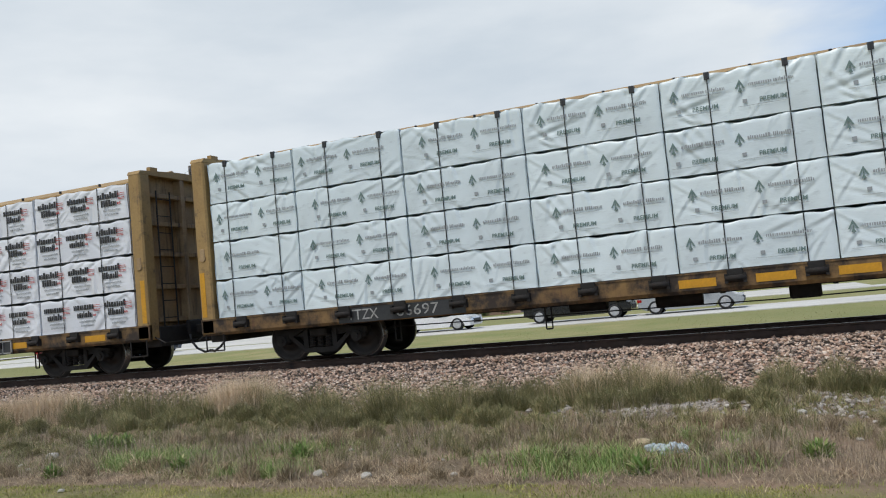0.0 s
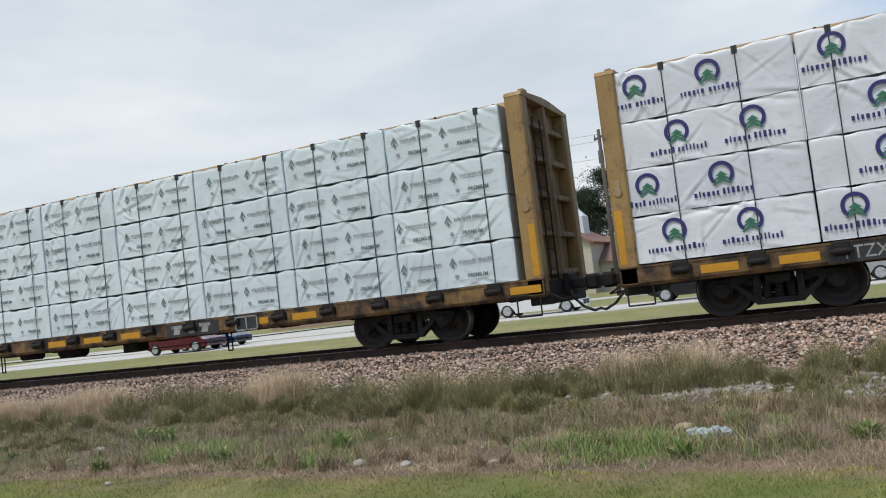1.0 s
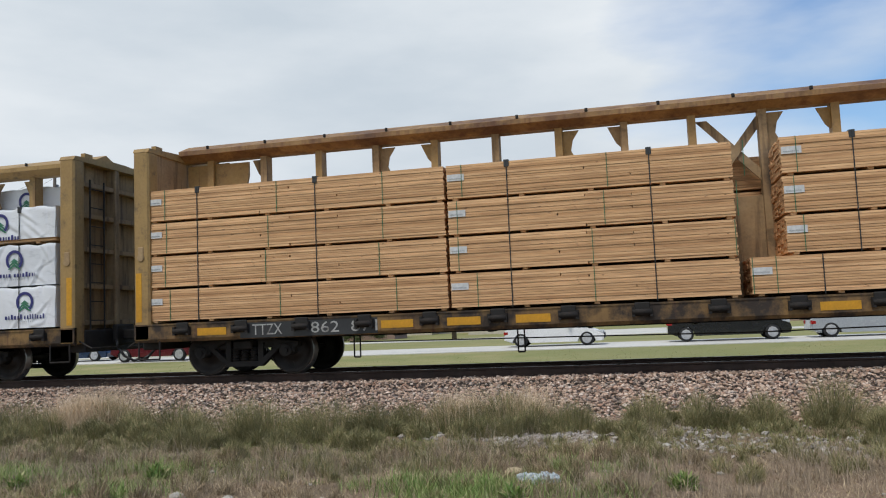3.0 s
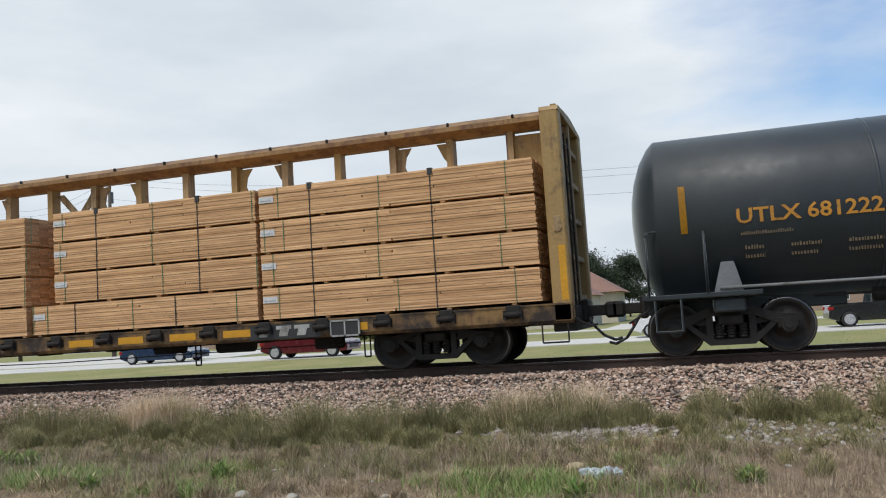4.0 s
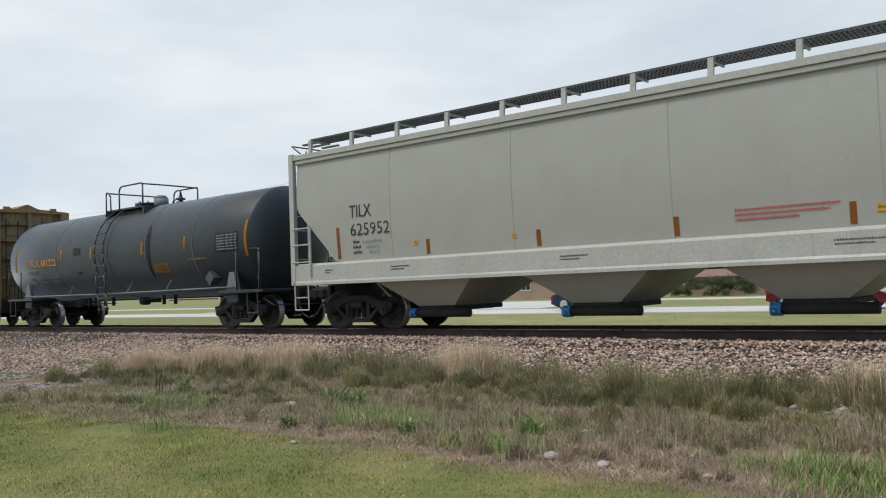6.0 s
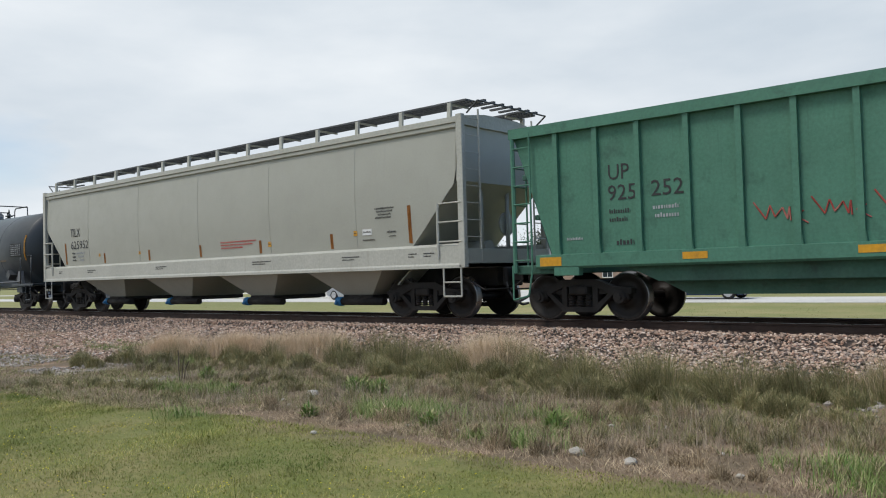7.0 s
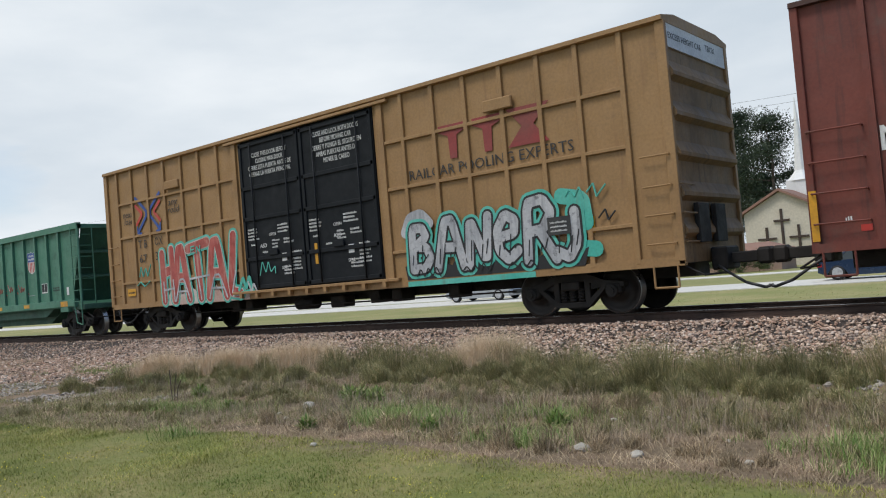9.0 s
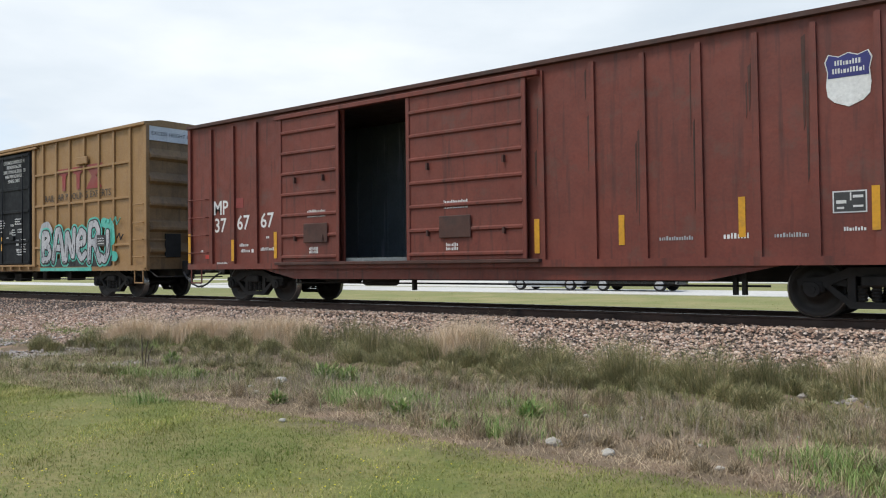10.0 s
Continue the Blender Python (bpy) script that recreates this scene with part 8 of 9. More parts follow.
glass = bpy.data.materials.new("car_glass")
glass.use_nodes = True
glass.node_tree.nodes["Principled BSDF"].inputs["Base Color"].default_value = (0.03, 0.04, 0.045, 1)
glass.node_tree.nodes["Principled BSDF"].inputs["Roughness"].default_value = 0.06
M["tyre"] = surface("tyre_rubber", (0.016, 0.016, 0.017), None, 0.8, bump=0.2)
M["alloy"] = surface("alloy_rim", (0.55, 0.56, 0.57), (0.3, 0.3, 0.31), 0.35, 0.3, big=9, bump=0)
M["headlamp"] = surface("clear_headlamp", (0.6, 0.62, 0.64), None, 0.15, 0.2, bump=0)
M["taillamp"] = surface("red_taillamp", (0.35, 0.01, 0.01), None, 0.2, bump=0)
CARS = []


def gloss(name, col):
    m = surface(name, col, tuple(c * 0.9 for c in col), 0.25, 0.0, bump=0, gloss_var=0.05)
    m.node_tree.nodes["Principled BSDF"].inputs["Coat Weight"].default_value = 0.6
    return m


TYRE, RIM = bmesh.new(), bmesh.new()
lathe(TYRE, 0, [(-0.10, 0.23), (-0.11, 0.31), (-0.07, 0.335), (0.07, 0.335), (0.11, 0.31), (0.10, 0.23)], 24)
lathe(RIM, 0, [(-0.112, 0.04), (-0.122, 0.06), (-0.108, 0.10), (-0.106, 0.20), (-0.118, 0.228), (0.08, 0.228), (0.08, 0.04)], 20)
TYRE, RIM = mesh_of("tyre", TYRE, M["tyre"]), mesh_of("rim", RIM, M["alloy"])


def motor_car(kind, colour, label, y, rows):
    """A car that drives to the right; its rear end is at x = 0. rows: seconds and the rear end's place."""
    car = thing(kind, label, "car", (rows[0][1], y, -0.585), "cars on the road")
    CARS.append((car, y, rows))
    tall = kind in ("suv", "pickup_truck")
    L, h, roof = (4.75, 0.95, 1.68) if kind == "suv" else (5.4, 1.02, 1.8) if kind == "pickup_truck" else (4.8, 0.86, 1.42)
    w = 0.9
    clear = 0.26 if tall else 0.2
    side = [(0.0, clear + 0.16), (0.04, h - 0.05), (0.25, h + 0.02), (L * 0.66, h + 0.03), (L - 0.55, h - 0.08), (L - 0.08, h - 0.25), (L, clear + 0.25), (L - 0.06, clear + 0.02), (L - 0.42, clear), (L - 0.45, clear + 0.25), (L - 0.65, clear + 0.46), (L - 1.0, clear + 0.46), (L - 1.2, clear + 0.25), (L - 1.24, clear), (1.24, clear), (1.2, clear + 0.25), (1.0, clear + 0.46), (0.65, clear + 0.46), (0.45, clear + 0.25), (0.42, clear)]
    bm = bmesh.new()
    prism(bm, side, -w, w)
    bmesh.ops.bevel(bm, geom=[e for e in bm.edges if abs(e.verts[0].co.y - e.verts[1].co.y) < 1e-6 and (e.verts[0].co.z > clear + 0.1 or e.verts[1].co.z > clear + 0.1)], offset=0.05, segments=2, affect='EDGES')
    body = part("body", bm, colour, car)
    if kind == "sedan":
        cabin = [(0.75, h), (1.35, roof - 0.03), (2.0, roof), (2.75, roof - 0.05), (3.65, h)]
    elif kind == "suv":
        cabin = [(0.12, h), (0.45, roof - 0.06), (1.1, roof), (2.6, roof - 0.03), (3.5, h)]
    else:
        cabin = [(1.75, h), (1.9, roof - 0.03), (2.4, roof), (3.1, roof - 0.05), (3.95, h)]
    def shell(k, inset):
        cx = sum(p[0] for p in cabin) / len(cabin)
        a = [bm.verts.new((x, -w + (0.05 if z <= h else 0.2) - k, z)) for x, z in cabin]
        b = [bm.verts.new((x, w - (0.05 if z <= h else 0.2) + k, z)) for x, z in cabin]
        for i in range(len(a)):
            j = (i + 1) % len(a)
            bm.faces.new((a[i], a[j], b[j], b[i]))
        bm.faces.new(a[::-1]), bm.faces.new(b)
    bm = bmesh.new()
    shell(0.0, 0)
    part("glazing", bm, glass, body, "dark tinted glass")
    bm = bmesh.new()
    top = [p for p in cabin if p[1] > h]
    for p, q in zip(cabin, cabin[1:]):
        for s_ in (-1, 1):
            y0 = s_ * (w - (0.05 if p[1] <= h else 0.2))
            y1 = s_ * (w - (0.05 if q[1] <= h else 0.2))
            tube(bm, (p[0], y0, p[1]), (q[0], y1, q[1]), 0.045, 6)
    tube(bm, (top[1][0] + 0.2, -w + 0.1, h), (top[1][0] + 0.15, -w + 0.2, roof - 0.02), 0.04, 6)
    v = [bm.verts.new((x, s_ * (w - 0.18), z + 0.02)) for x, z in top for s_ in (-1, 1)]
    for i in range(0, len(v) - 2, 2):
        bm.faces.new((v[i], v[i + 1], v[i + 3], v[i + 2]))
    part("roof", bm, colour, body)
    for x in (0.82, L - 0.82):
        for s_ in (-1, 1):
            wheel = part("tyre", TYRE, None, car, "", Matrix.Translation((x, s_ * (w - 0.1), 0.335)) @ (Matrix() if s_ < 0 else Matrix.Rotation(math.pi, 4, 'Z')))
            part("rim", RIM, None, wheel)
    for s_ in (-1, 1):
        bm = bmesh.new()
        box(bm, L - 0.42, L - 0.06, *sorted((s_ * (w - 0.02), s_ * (w - 0.35))), h - 0.30, h - 0.17, 0.02)
        part("headlamp", bm, M["headlamp"], body)
        bm = bmesh.new()
        box(bm, -0.01, 0.22, *sorted((s_ * (w + 0.005), s_ * (w - 0.28))), h - 0.26, h - 0.1, 0.02)
        part("taillamp", bm, M["taillamp"], body)
    bm = bmesh.new()
    box(bm, L - 0.07, L + 0.012, -0.5, 0.5, clear + 0.12, clear + 0.36, 0.01)
    part("grille", bm, M["black"], body)
    bm = bmesh.new()
    for s_ in (-1, 1):
        box(bm, cabin[-1][0] - 0.55, cabin[-1][0] - 0.35, *sorted((s_ * w, s_ * (w + 0.16))), h + 0.02, h + 0.16, 0.02)
    part("mirror", bm, colour, body)
    return car


white_gloss, red_gloss, blue_gloss = gloss("white_car_paint", (0.78, 0.78, 0.78)), gloss("red_car_paint", (0.10, 0.004, 0.012)), gloss("blue_car_paint", (0.01, 0.028, 0.07))
black_gloss, silver_gloss = gloss("black_car_paint", (0.012, 0.013, 0.015)), gloss("silver_car_paint", (0.36, 0.38, 0.40))
motor_car("sedan", white_gloss, "white sedan driving on the road", 40.0, [(0, -19.3), (1.5, -13.2), (2.0, -10.7), (3.0, -6.3), (4.3, -1.4), (4.5, -0.5), (10, 22)])
motor_car("pickup_truck", black_gloss, "black pickup truck driving on the road", 40.0, [(0, -11.7), (3.0, 1.4), (3.2, 2.3), (10, 31)])
motor_car("sedan", silver_gloss, "dark silver sedan driving on the road", 40.0, [(0, -6.0), (3.0, 7.6), (3.2, 8.5), (10, 38)])
motor_car("suv", red_gloss, "red sport-utility car driving on the road", 37.2, [(0, -42), (2.5, -28.9), (4.8, -16.8), (5.0, -15.9), (6.5, -8.7), (10, 10)])
motor_car("sedan", blue_gloss, "dark blue hatch-backed sedan driving on the road", 40.0, [(0, -39.5), (1.0, -37.2), (2.0, -34.8), (5.0, -28.2), (5.2, -27.3), (6.3, -22.2), (8.0, -14.9), (10, -6)])
motor_car("suv", black_gloss, "black sport-utility car driving on the road", 40.0, [(0, -72), (6.3, -41.2), (6.5, -40.0), (7.5, -34.8), (8.5, -28.7), (10, -20.9)])
motor_car("sedan", silver_gloss, "silver sedan driving on the road", 40.0, [(0, -86), (8.5, -35.0), (10, -26.0)])


# buildings
M["stucco"] = surface("cream_stucco", (0.56, 0.51, 0.41), (0.50, 0.45, 0.36), 0.9, big=0.3, fine=5, stain=(0.40, 0.35, 0.28), stain_at=(0.62, 0.85), stain_size=0.5)
M["shingle"] = surface("salmon_brown_shingles", (0.27, 0.155, 0.115), (0.22, 0.125, 0.095), 0.9, big=0.4, fine=6, streak=(0.18, 0.1, 0.08), streak_at=(0.6, 0.8), bump=0.4, bump_size=8)
M["trimwhite"] = surface("white_trim_paint", (0.74, 0.74, 0.72), (0.66, 0.66, 0.64), 0.6, bump=0.02)
M["brownwood"] = surface("dark_brown_timber", (0.06, 0.04, 0.03), None, 0.8)
M["brick"] = surface("pinkish_brick", (0.38, 0.27, 0.21), (0.32, 0.22, 0.17), 0.9, big=0.5, fine=10, bump=0.3)
M["greyroof"] = surface("grey_roof_shingles", (0.18, 0.18, 0.19), None, 0.9, fine=8)


def house(x, y, length, depth, eave, ridge, wall, roof, label, turn=0, windows=4):
    h = thing("house", label, "house", Matrix.Translation((x, y, -0.62)) @ Matrix.Rotation(radians(turn), 4, 'Z'), "houses beyond the road")
    bm = bmesh.new()
    box(bm, -length / 2, length / 2, -depth / 2, depth / 2, -0.3, eave)
    part("wall", bm, wall, h)
    bm = bmesh.new()
    o = 0.5
    v = [bm.verts.new(p) for p in ((-length / 2 - o, -depth / 2 - o, eave - 0.1), (length / 2 + o, -depth / 2 - o, eave - 0.1), (length / 2 + o, depth / 2 + o, eave - 0.1), (-length / 2 - o, depth / 2 + o, eave - 0.1), (-length / 2 + depth * 0.35, 0, ridge), (length / 2 - depth * 0.35, 0, ridge))]
    for q in ((0, 1, 5, 4), (1, 2, 5), (2, 3, 4, 5), (3, 0, 4), (3, 2, 1, 0)):
        bm.faces.new([v[i] for i in q])
    part("roof", bm, roof, h)
    for k in range(windows):
        wx = -length / 2 + (k + 0.5) * length / windows
        bm = bmesh.new()
        box(bm, wx - 0.5, wx + 0.5, -depth / 2 - 0.04, -depth / 2 + 0.02, 0.95, 2.1)
        win = part("window", bm, glass, h, "dark window")
        bm = bmesh.new()
        for a, b, c, d in ((-0.56, 0.56, 2.1, 2.18), (-0.56, 0.56, 0.87, 0.95), (-0.56, -0.5, 0.95, 2.1), (0.5, 0.56, 0.95, 2.1), (-0.02, 0.02, 0.95, 2.1)):
            box(bm, wx + a, wx + b, -depth / 2 - 0.06, -depth / 2, c, d)
        part("window_frame", bm, M["trimwhite"], win)
    return h


def church():
    c = thing("church", "cream church with salmon-brown shingle roof and white steeple", "church", (-24.8, 85, -0.62))
    # gabled front wing, its face towards the road
    bm = bmesh.new()
    prism(bm, [(-3.6, -0.3), (3.6, -0.3), (3.6, 5.4), (0, 7.3), (-3.6, 5.4)], -2.0, 9)
    part("wall", bm, M["stucco"], c)
    for sgn in (-1, 1):
        bm = bmesh.new()
        prism(bm, [(sgn * 4.0, 5.2), (0, 7.35), (0, 7.6), (sgn * 4.2, 5.35)], -2.5, 9.5)
        part("roof", bm, M["shingle"], c)
    # long hall to the right with a hipped end
    bm = bmesh.new()
    box(bm, 3.4, 17.5, 1.0, 12.0, -0.3, 3.3)
    part("wall", bm, M["stucco"], c)
    bm = bmesh.new()
    v = [bm.verts.new(p) for p in ((2.5, 0.3, 3.2), (18.2, 0.3, 3.2), (18.2, 12.7, 3.2), (2.5, 12.7, 3.2), (2.5, 6.5, 6.2), (13.6, 6.5, 6.2))]
    for q in ((0, 1, 5, 4), (1, 2, 5), (2, 3, 4, 5), (3, 0, 4), (3, 2, 1, 0)):
        bm.faces.new([v[i] for i in q])
    part("roof", bm, M["shingle"], c)
    # three crosses on the gable
    for x, top, arm in ((0, 5.6, 0.75), (-1.5, 3.9, 0.9), (1.5, 3.9, 0.9)):
        bm = bmesh.new()
        box(bm, x - 0.11, x + 0.11, -2.16, -2.02, 1.0, top)
        box(bm, x - arm, x + arm, -2.18, -2.04, top - 1.25, top - 1.05)
        part("cross", bm, M["brownwood"], c, "dark timber cross")
    # steeple: square base, small roof, tall spire
    bm = bmesh.new()
    box(bm, -0.6, 1.9, 2.6, 5.1, 5.0, 8.6)
    base = part("steeple", bm, M["trimwhite"], c, "white steeple with a tall spire")
    bm = bmesh.new()
    rings = []
    for r, z in ((1.5, 8.55), (0.8, 9.3), (0.62, 9.6), (0.03, 17.2)):
        rings.append([bm.verts.new((0.65 + r * math.cos(radians(22.5 + k * 45)), 3.85 + r * math.sin(radians(22.5 + k * 45)), z)) for k in range(8)])
    for a, b in zip(rings, rings[1:]):
        for k in range(8):
            bm.faces.new((a[k], a[(k + 1) % 8], b[(k + 1) % 8], b[k]))
    bm.faces.new(rings[0]), bm.faces.new(rings[-1])
    part("spire", bm, M["trimwhite"], base)
    for k in range(4):
        bm = bmesh.new()
        x = 5.2 + k * 3.2
        box(bm, x - 0.5, x + 0.5, 0.93, 1.03, 1.0, 2.4)
        part("window", bm, glass, c, "dark window")


church()
house(-12.0, 78, 7, 7, 2.9, 5.0, M["stucco"], M["shingle"], "low stucco house with a salmon-brown hipped roof", windows=3)
house(-45, 74, 16, 8, 2.6, 4.2, M["brick"], M["greyroof"], "low brick house with a grey roof", windows=5)
house(-24.5, 71, 7, 4, 1.7, 2.4, M["brick"], M["shingle"], "small brick outbuilding behind shrubs", windows=0)
house(-120, 110, 18, 9, 2.7, 4.6, M["stucco"], M["greyroof"], "distant pale house with a grey roof", windows=5)
house(-82, 95, 15, 9, 2.7, 4.5, M["trimwhite"], M["greyroof"], "distant white house with a grey roof", windows=4)
house(14, 90, 18, 9, 2.8, 4.8, M["brick"], M["shingle"], "brick house with a brown roof", windows=5)

# trees
bark = surface("pine_bark", (0.10, 0.075, 0.055), (0.07, 0.05, 0.04), 0.9, bump=0.6, bump_size=6)
needles = leaf_material("pine_foliage", [(0.015, 0.030, 0.013), (0.024, 0.043, 0.017), (0.036, 0.055, 0.024), (0.011, 0.022, 0.010)])
broad = leaf_material("shrub_foliage", [(0.05, 0.075, 0.022), (0.075, 0.10, 0.03), (0.10, 0.12, 0.045)])


def tree(x, y, height, width, seed, material, label, low=0.3, name="tree", category="tree", leaf=0.24, per=560):
    r = np.random.RandomState(seed)
    t = thing(name, label, category, (x, y, -0.64), "trees beyond the road")
    bm = bmesh.new()
    pts = [(0, 0, 0)]
    for k in range(1, 6):
        pts.append((r.uniform(-0.12, 0.12) * k, r.uniform(-0.12, 0.12) * k, height * 0.92 * k / 5))
    for k, (p, q) in enumerate(zip(pts, pts[1:])):
        tube(bm, p, q, height * 0.017 * (1 - k / 6), 8, height * 0.017 * (1 - (k + 1) / 6))
    ends = []
    for k in range(16):
        f = low + (0.97 - low) * (k + r.uniform(0, 0.8)) / 16
        z = height * f
        a = r.uniform(0, math.tau)
        reach = width * 0.5 * math.sin(math.pi * (0.16 + 0.84 * (f - low) / (1 - low)) ** 0.9) * r.uniform(0.6, 1.15) + 0.2
        e = (reach * math.cos(a), reach * math.sin(a), z + reach * r.uniform(0.0, 0.35))
        tube(bm, (0, 0, z), e, height * 0.006, 5, height * 0.002)
        ends += [e, (e[0] * 0.55, e[1] * 0.55, (z + e[2]) / 2)]
    part("trunk", bm, bark, t)
    ends.append((0, 0, height * 0.96))
    v, f = [], []
    for e in ends:
        s = width * r.uniform(0.09, 0.17)
        c = np.asarray(e) + r.normal(0, 1, (per, 3)) * np.array([s, s, s * 0.55])
        a = r.normal(0, 1, (per, 3))
        b = r.normal(0, 1, (per, 3))
        a /= np.linalg.norm(a, axis=1)[:, None]
        b /= np.linalg.norm(b, axis=1)[:, None]
        k = leaf * r.uniform(0.5, 1.2, (per, 1))
        base = len(v)
        v += np.stack([c - a * k, c + a * k * 0.6 + b * k * 0.4, c + a * k * 0.2 - b * k * 0.5], 1).reshape(-1, 3).tolist()
        f += (np.arange(per * 3).reshape(-1, 3) + base).tolist()
    tagged(part("crown", raw_mesh("crown", v, f, material), None, t), kind="stuff")
    return t


for k, (x, y, h, w) in enumerate(((-40.5, 122, 22.5, 8), (-36.0, 118, 21.0, 8), (-32.0, 124, 15.5, 7), (-27.5, 121, 17.8, 8), (-24.0, 126, 15.5, 7), (-19.0, 122, 9.5, 7), (-14.5, 119, 9.4, 7.5), (-45, 130, 16, 8), (-9, 128, 9, 7))):
    tree(x, y, h, w, 60 + k, needles, "dark green pine behind the church")
for k, (x, y, h, w) in enumerate(((-75, 120, 9, 9), (-98, 125, 9, 9), (-130, 135, 10, 10), (-60, 118, 8, 8), (4, 125, 10, 9), (22, 120, 11, 9), (-160, 150, 11, 11))):
    tree(x, y, h, w, 90 + k, needles, "distant dark green tree", 0.2)
for k, x in enumerate((-28.5, -26.7, -25.0, -23.6, -22.2)):
    tree(x, 67.2, 1.5, 1.5, 120 + k, broad, "round clipped shrub before a brick wall", 0.1, "shrub", "shrub", 0.09, 120)

# utility poles and their wires
pole_wood = surface("weathered_pole_timber", (0.11, 0.09, 0.075), None, 0.9, bump=0.3)


def utility_pole(x, y, height, label):
    p = thing("utility_pole", label, "utility pole", pose(x, y, -0.64, 0, 0, 128), "utility poles")
    bm = bmesh.new()
    tube(bm, (0, 0, 0), (0, 0, height), 0.2, 10, 0.13)
    part("pole", bm, pole_wood, p)
    bm = bmesh.new()
    box(bm, -0.9, 0.9, -0.06, 0.06, height - 0.7, height - 0.55)
    part("crossarm", bm, pole_wood, p)
    for dx in (-0.8, 0, 0.8):
        bm = bmesh.new()
        tube(bm, (dx, 0, height - 0.55), (dx, 0, height - 0.3), 0.06, 8)
        part("insulator", bm, M["greyroof"], p)
    bm = bmesh.new()
    tube(bm, (0.3, -0.1, height - 2.6), (0.3, -0.1, height - 1.6), 0.22, 10)
    part("transformer", bm, M["greyroof"], p)


utility_pole(-49.0, 60.5, 16.4, "weathered timber utility pole with a transformer")
utility_pole(-63.2, 64.5, 15.2, "weathered timber utility pole with a transformer")
utility_pole(-14.0, 62.0, 13.0, "weathered timber utility pole with a transformer")
utility_pole(24.0, 62.0, 13.0, "weathered timber utility pole with a transformer")
for k, (pts, z) in enumerate((([(-140, 64), (-63.2, 64.5), (-49, 60.5), (-14, 62), (24, 62), (80, 63)], 0.0),)):
    heights = (15.0, 14.2, 15.4, 12.0, 12.0, 12.0)
    for dz, dy in ((0.0, 0.0), (-0.5, 0.25), (-1.9, 0.1)):
        bm = bmesh.new()
        for i in range(len(pts) - 1):
            (xa, ya), (xb, yb) = pts[i], pts[i + 1]
            last = None
            for q in range(11):
                u = q / 10
                p = (xa + (xb - xa) * u, ya + (yb - ya) * u + dy, heights[i] + (heights[i + 1] - heights[i]) * u + dz - 3.2 * u * (1 - u))
                if last:
                    tube(bm, last, p, 0.011, 4)
                last = p
        wire = part("power_line", bm, M["ink"], None)
        tagged(wire, "thin dark power line strung between poles", "power line", kind="structure")

# stones and litter of the verge
chalk = surface("pale_stone", (0.46, 0.43, 0.37), (0.36, 0.335, 0.285), 0.85, fine=30, bump=0.4)
tan_stone = surface("tan_stone", (0.46, 0.36, 0.22), (0.38, 0.29, 0.18), 0.85, fine=30, bump=0.4)
litter = surface("crumpled_plastic", (0.46, 0.50, 0.52), (0.32, 0.37, 0.40), 0.3, bump=0.3)


def stone(x, y, size, material, seed, label, name="stone", flat=0.6):
    r = random.Random(seed)
    bm = bmesh.new()
    bmesh.ops.create_icosphere(bm, subdivisions=2, radius=size)
    for v in bm.verts:
        k = 1 + 0.35 * noise.noise(v.co * (1.6 / size) + Vector((seed, 0, 0)))
        v.co = Vector((v.co.x * k * 1.2, v.co.y * k, v.co.z * k * flat))
    ob = part(name, bm, material, None)
    ob.matrix_basis = pose(x, y, float(ground_z(x, y)) + size * flat * 0.75, r.uniform(-10, 10), r.uniform(-10, 10), r.uniform(0, 360))
    tagged(ob, label, name, "stones of the verge")


stone(-3.5, 6.55, 0.05, chalk, 1, "pale chalky stone at the edge of the lawn")
stone(-4.03, 6.6, 0.062, chalk, 2, "pale chalky stone at the edge of the lawn")
stone(-1.1, 7.9, 0.10, tan_stone, 3, "tan rounded stone among weeds")
stone(-9.0, 7.85, 0.085, chalk, 4, "pale stone among weeds")
stone(-6.35, 7.28, 0.04, chalk, 5, "small pale stone among weeds")
stone(-6.67, 5.87, 0.035, chalk, 6, "small pale stone in the lawn")
stone(0.42, 9.48, 0.05, chalk, 7, "small white stone on gravel")
for k in range(26):
    r_ = random.Random(200 + k)
    x = r_.uniform(-9, 2.5)
    stone(x, r_.uniform(6.5, 9.0), r_.uniform(0.015, 0.035), chalk, 20 + k, "small pale stone among weeds")
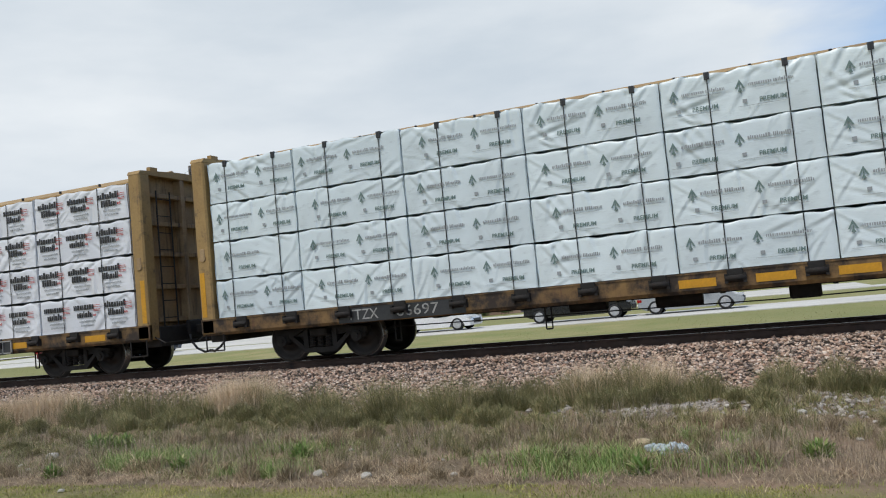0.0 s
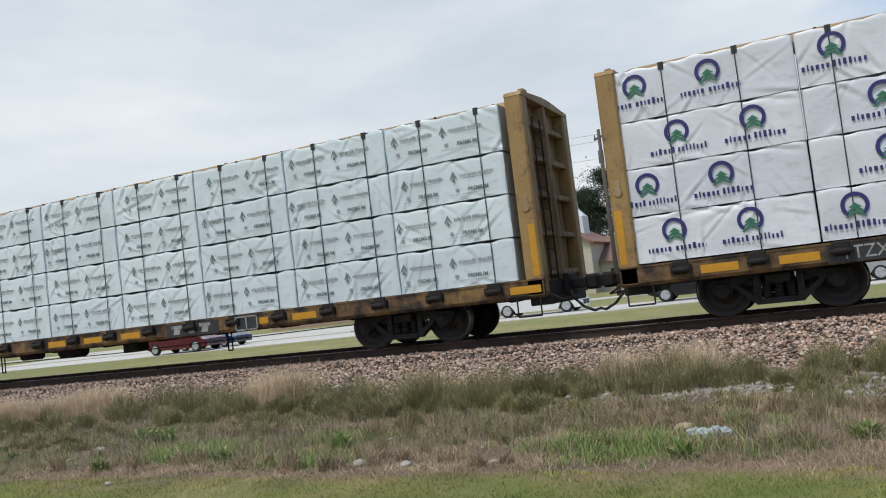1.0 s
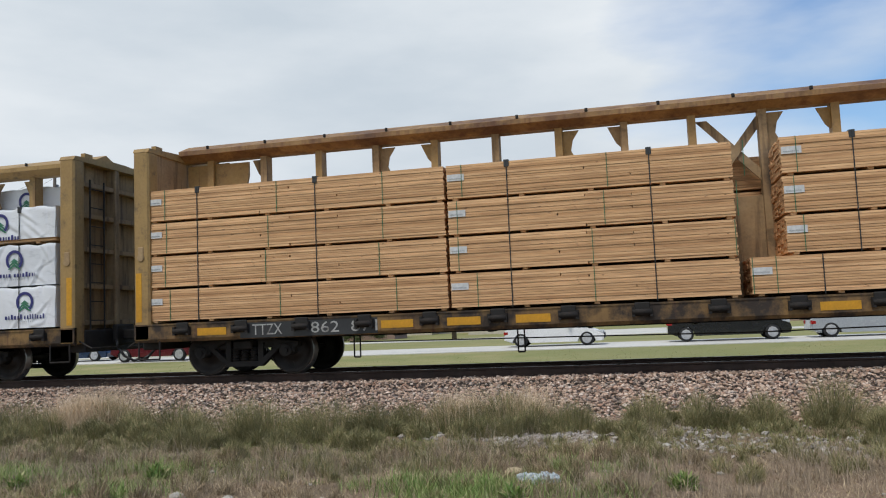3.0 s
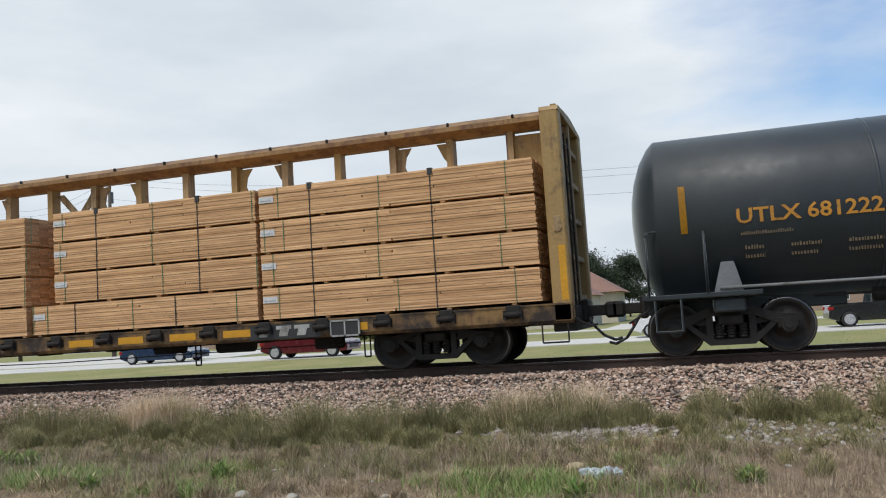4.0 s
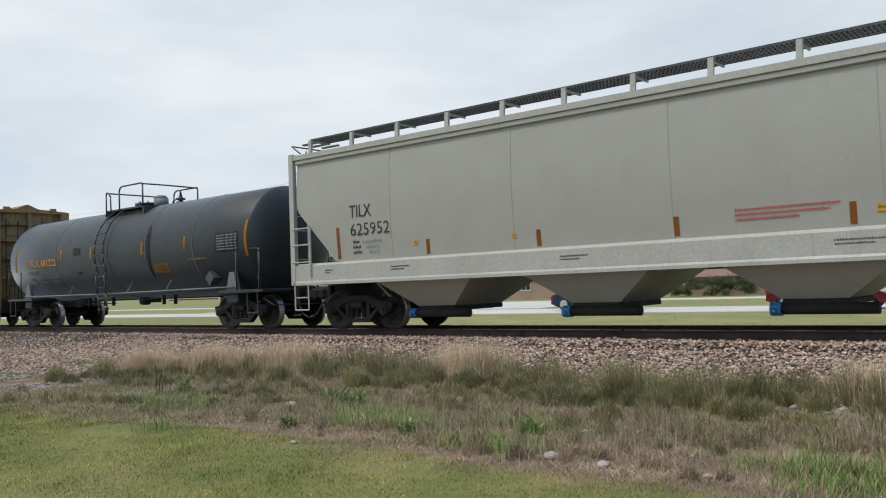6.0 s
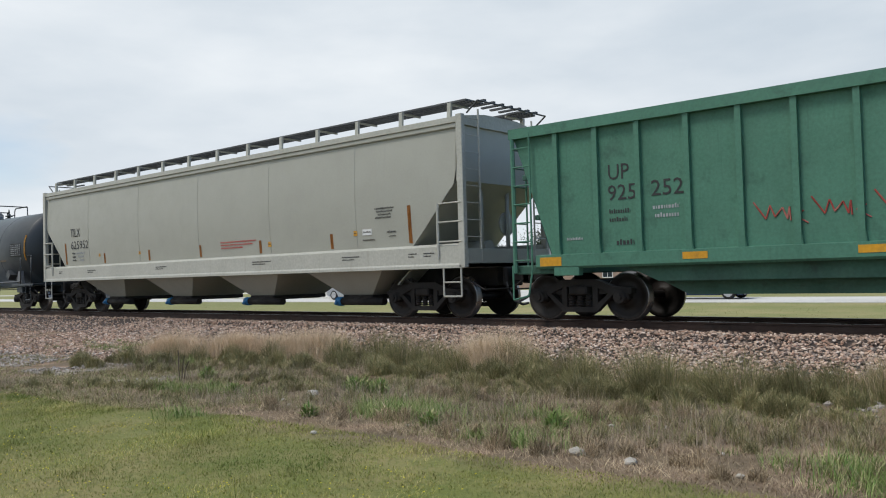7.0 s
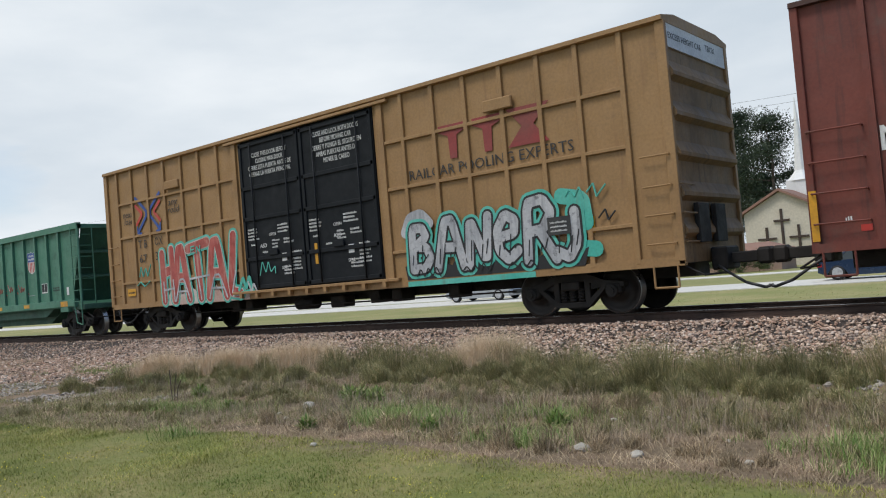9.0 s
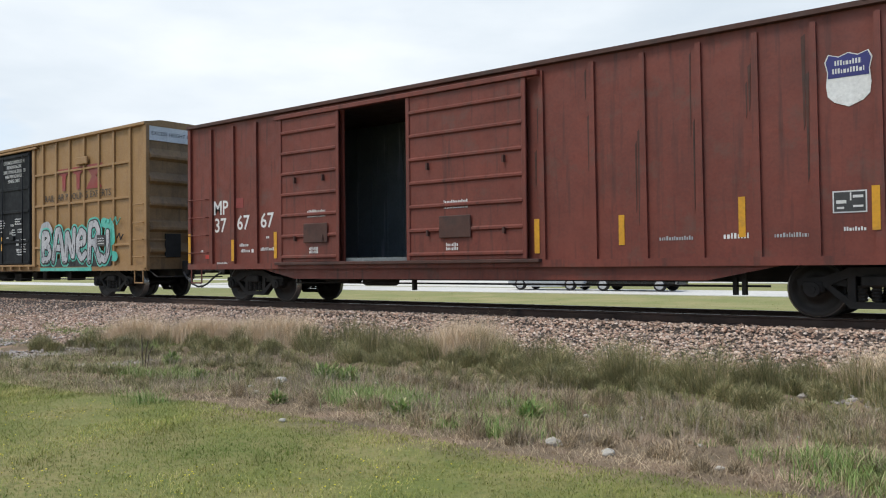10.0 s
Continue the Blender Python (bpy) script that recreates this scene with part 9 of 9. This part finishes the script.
for k, (dx, dy) in enumerate(((0, 0), (0.10, 0.05), (-0.09, 0.04), (0.18, -0.02), (0.05, -0.06))):
    r_ = random.Random(k)
    bm = bmesh.new()
    bmesh.ops.create_icosphere(bm, subdivisions=3, radius=0.06)
    for v in bm.verts:
        q = v.co * 22 + Vector((k * 5, 0, 0))
        v.co *= 1 + 0.55 * noise.noise(q) + 0.25 * noise.noise(q * 2.3)
        v.co.z *= 0.8
    ob = part("plastic_bag", bm, litter, None)
    ob.matrix_basis = pose(-0.84 + dx, 7.45 + dy, float(ground_z(-0.84, 7.45)) + 0.06)
    tagged(ob, "crumpled pale blue plastic litter in grass", "litter", "litter on the verge")
for k, (x, y) in enumerate(((-13.2, 11.0), (-13.9, 10.6), (-13.4, 10.1))):
    bm = bmesh.new()
    box(bm, -0.07, 0.07, -0.05, 0.05, 0, 0.025, 0.01)
    ob = part("paper_scrap", bm, M["tag"], None)
    ob.matrix_basis = pose(x * 1.25, y, float(ground_z(x * 1.25, y)) + 0.05, 12, 5, 40 * k)
    tagged(ob, "white paper scrap on gravel", "litter", "litter on the verge")
# two dry stalks
for k, (dx, lean_) in enumerate(((0, -6), (0.06, 5), (0.12, 12))):
    bm = bmesh.new()
    pipe(bm, [(0, 0, 0), (lean_ * 0.004, 0, 0.25), (lean_ * 0.011, 0.02, 0.55 - 0.08 * k)], 0.008, 5)
    ob = part("dry_stalk", bm, bark, None)
    ob.matrix_basis = pose(-12.4 + dx, 7.9, float(ground_z(-12.4, 7.9)) - 0.02)
    tagged(ob, "thin dry brown weed stalk", "weed", "dry stalks")


# ---------- what moves ----------
def run_at(t):
    """How far the train has run at t seconds."""
    return float(np.interp(t, [a for a, _ in RUN], [b for _, b in RUN]))


def motions():
    for ob, s, y, z, *lean in TRAIN:
        walk(ob, [(t, pose(s - d, y, z, *lean)) for t, d in RUN])
    for ob, y, rows in CARS:
        walk(ob, [(t, pose(x, y, -0.585)) for t, x in rows])
    for w, dx in WHEELS:
        rows = []
        for k in range(0, 401):
            t = k / 40
            rows.append((t, Matrix.Translation((dx, 0, WHEEL_R)) @ Matrix.Rotation(-run_at(t) / WHEEL_R, 4, 'Y')))
        walk(w, rows)


motions()
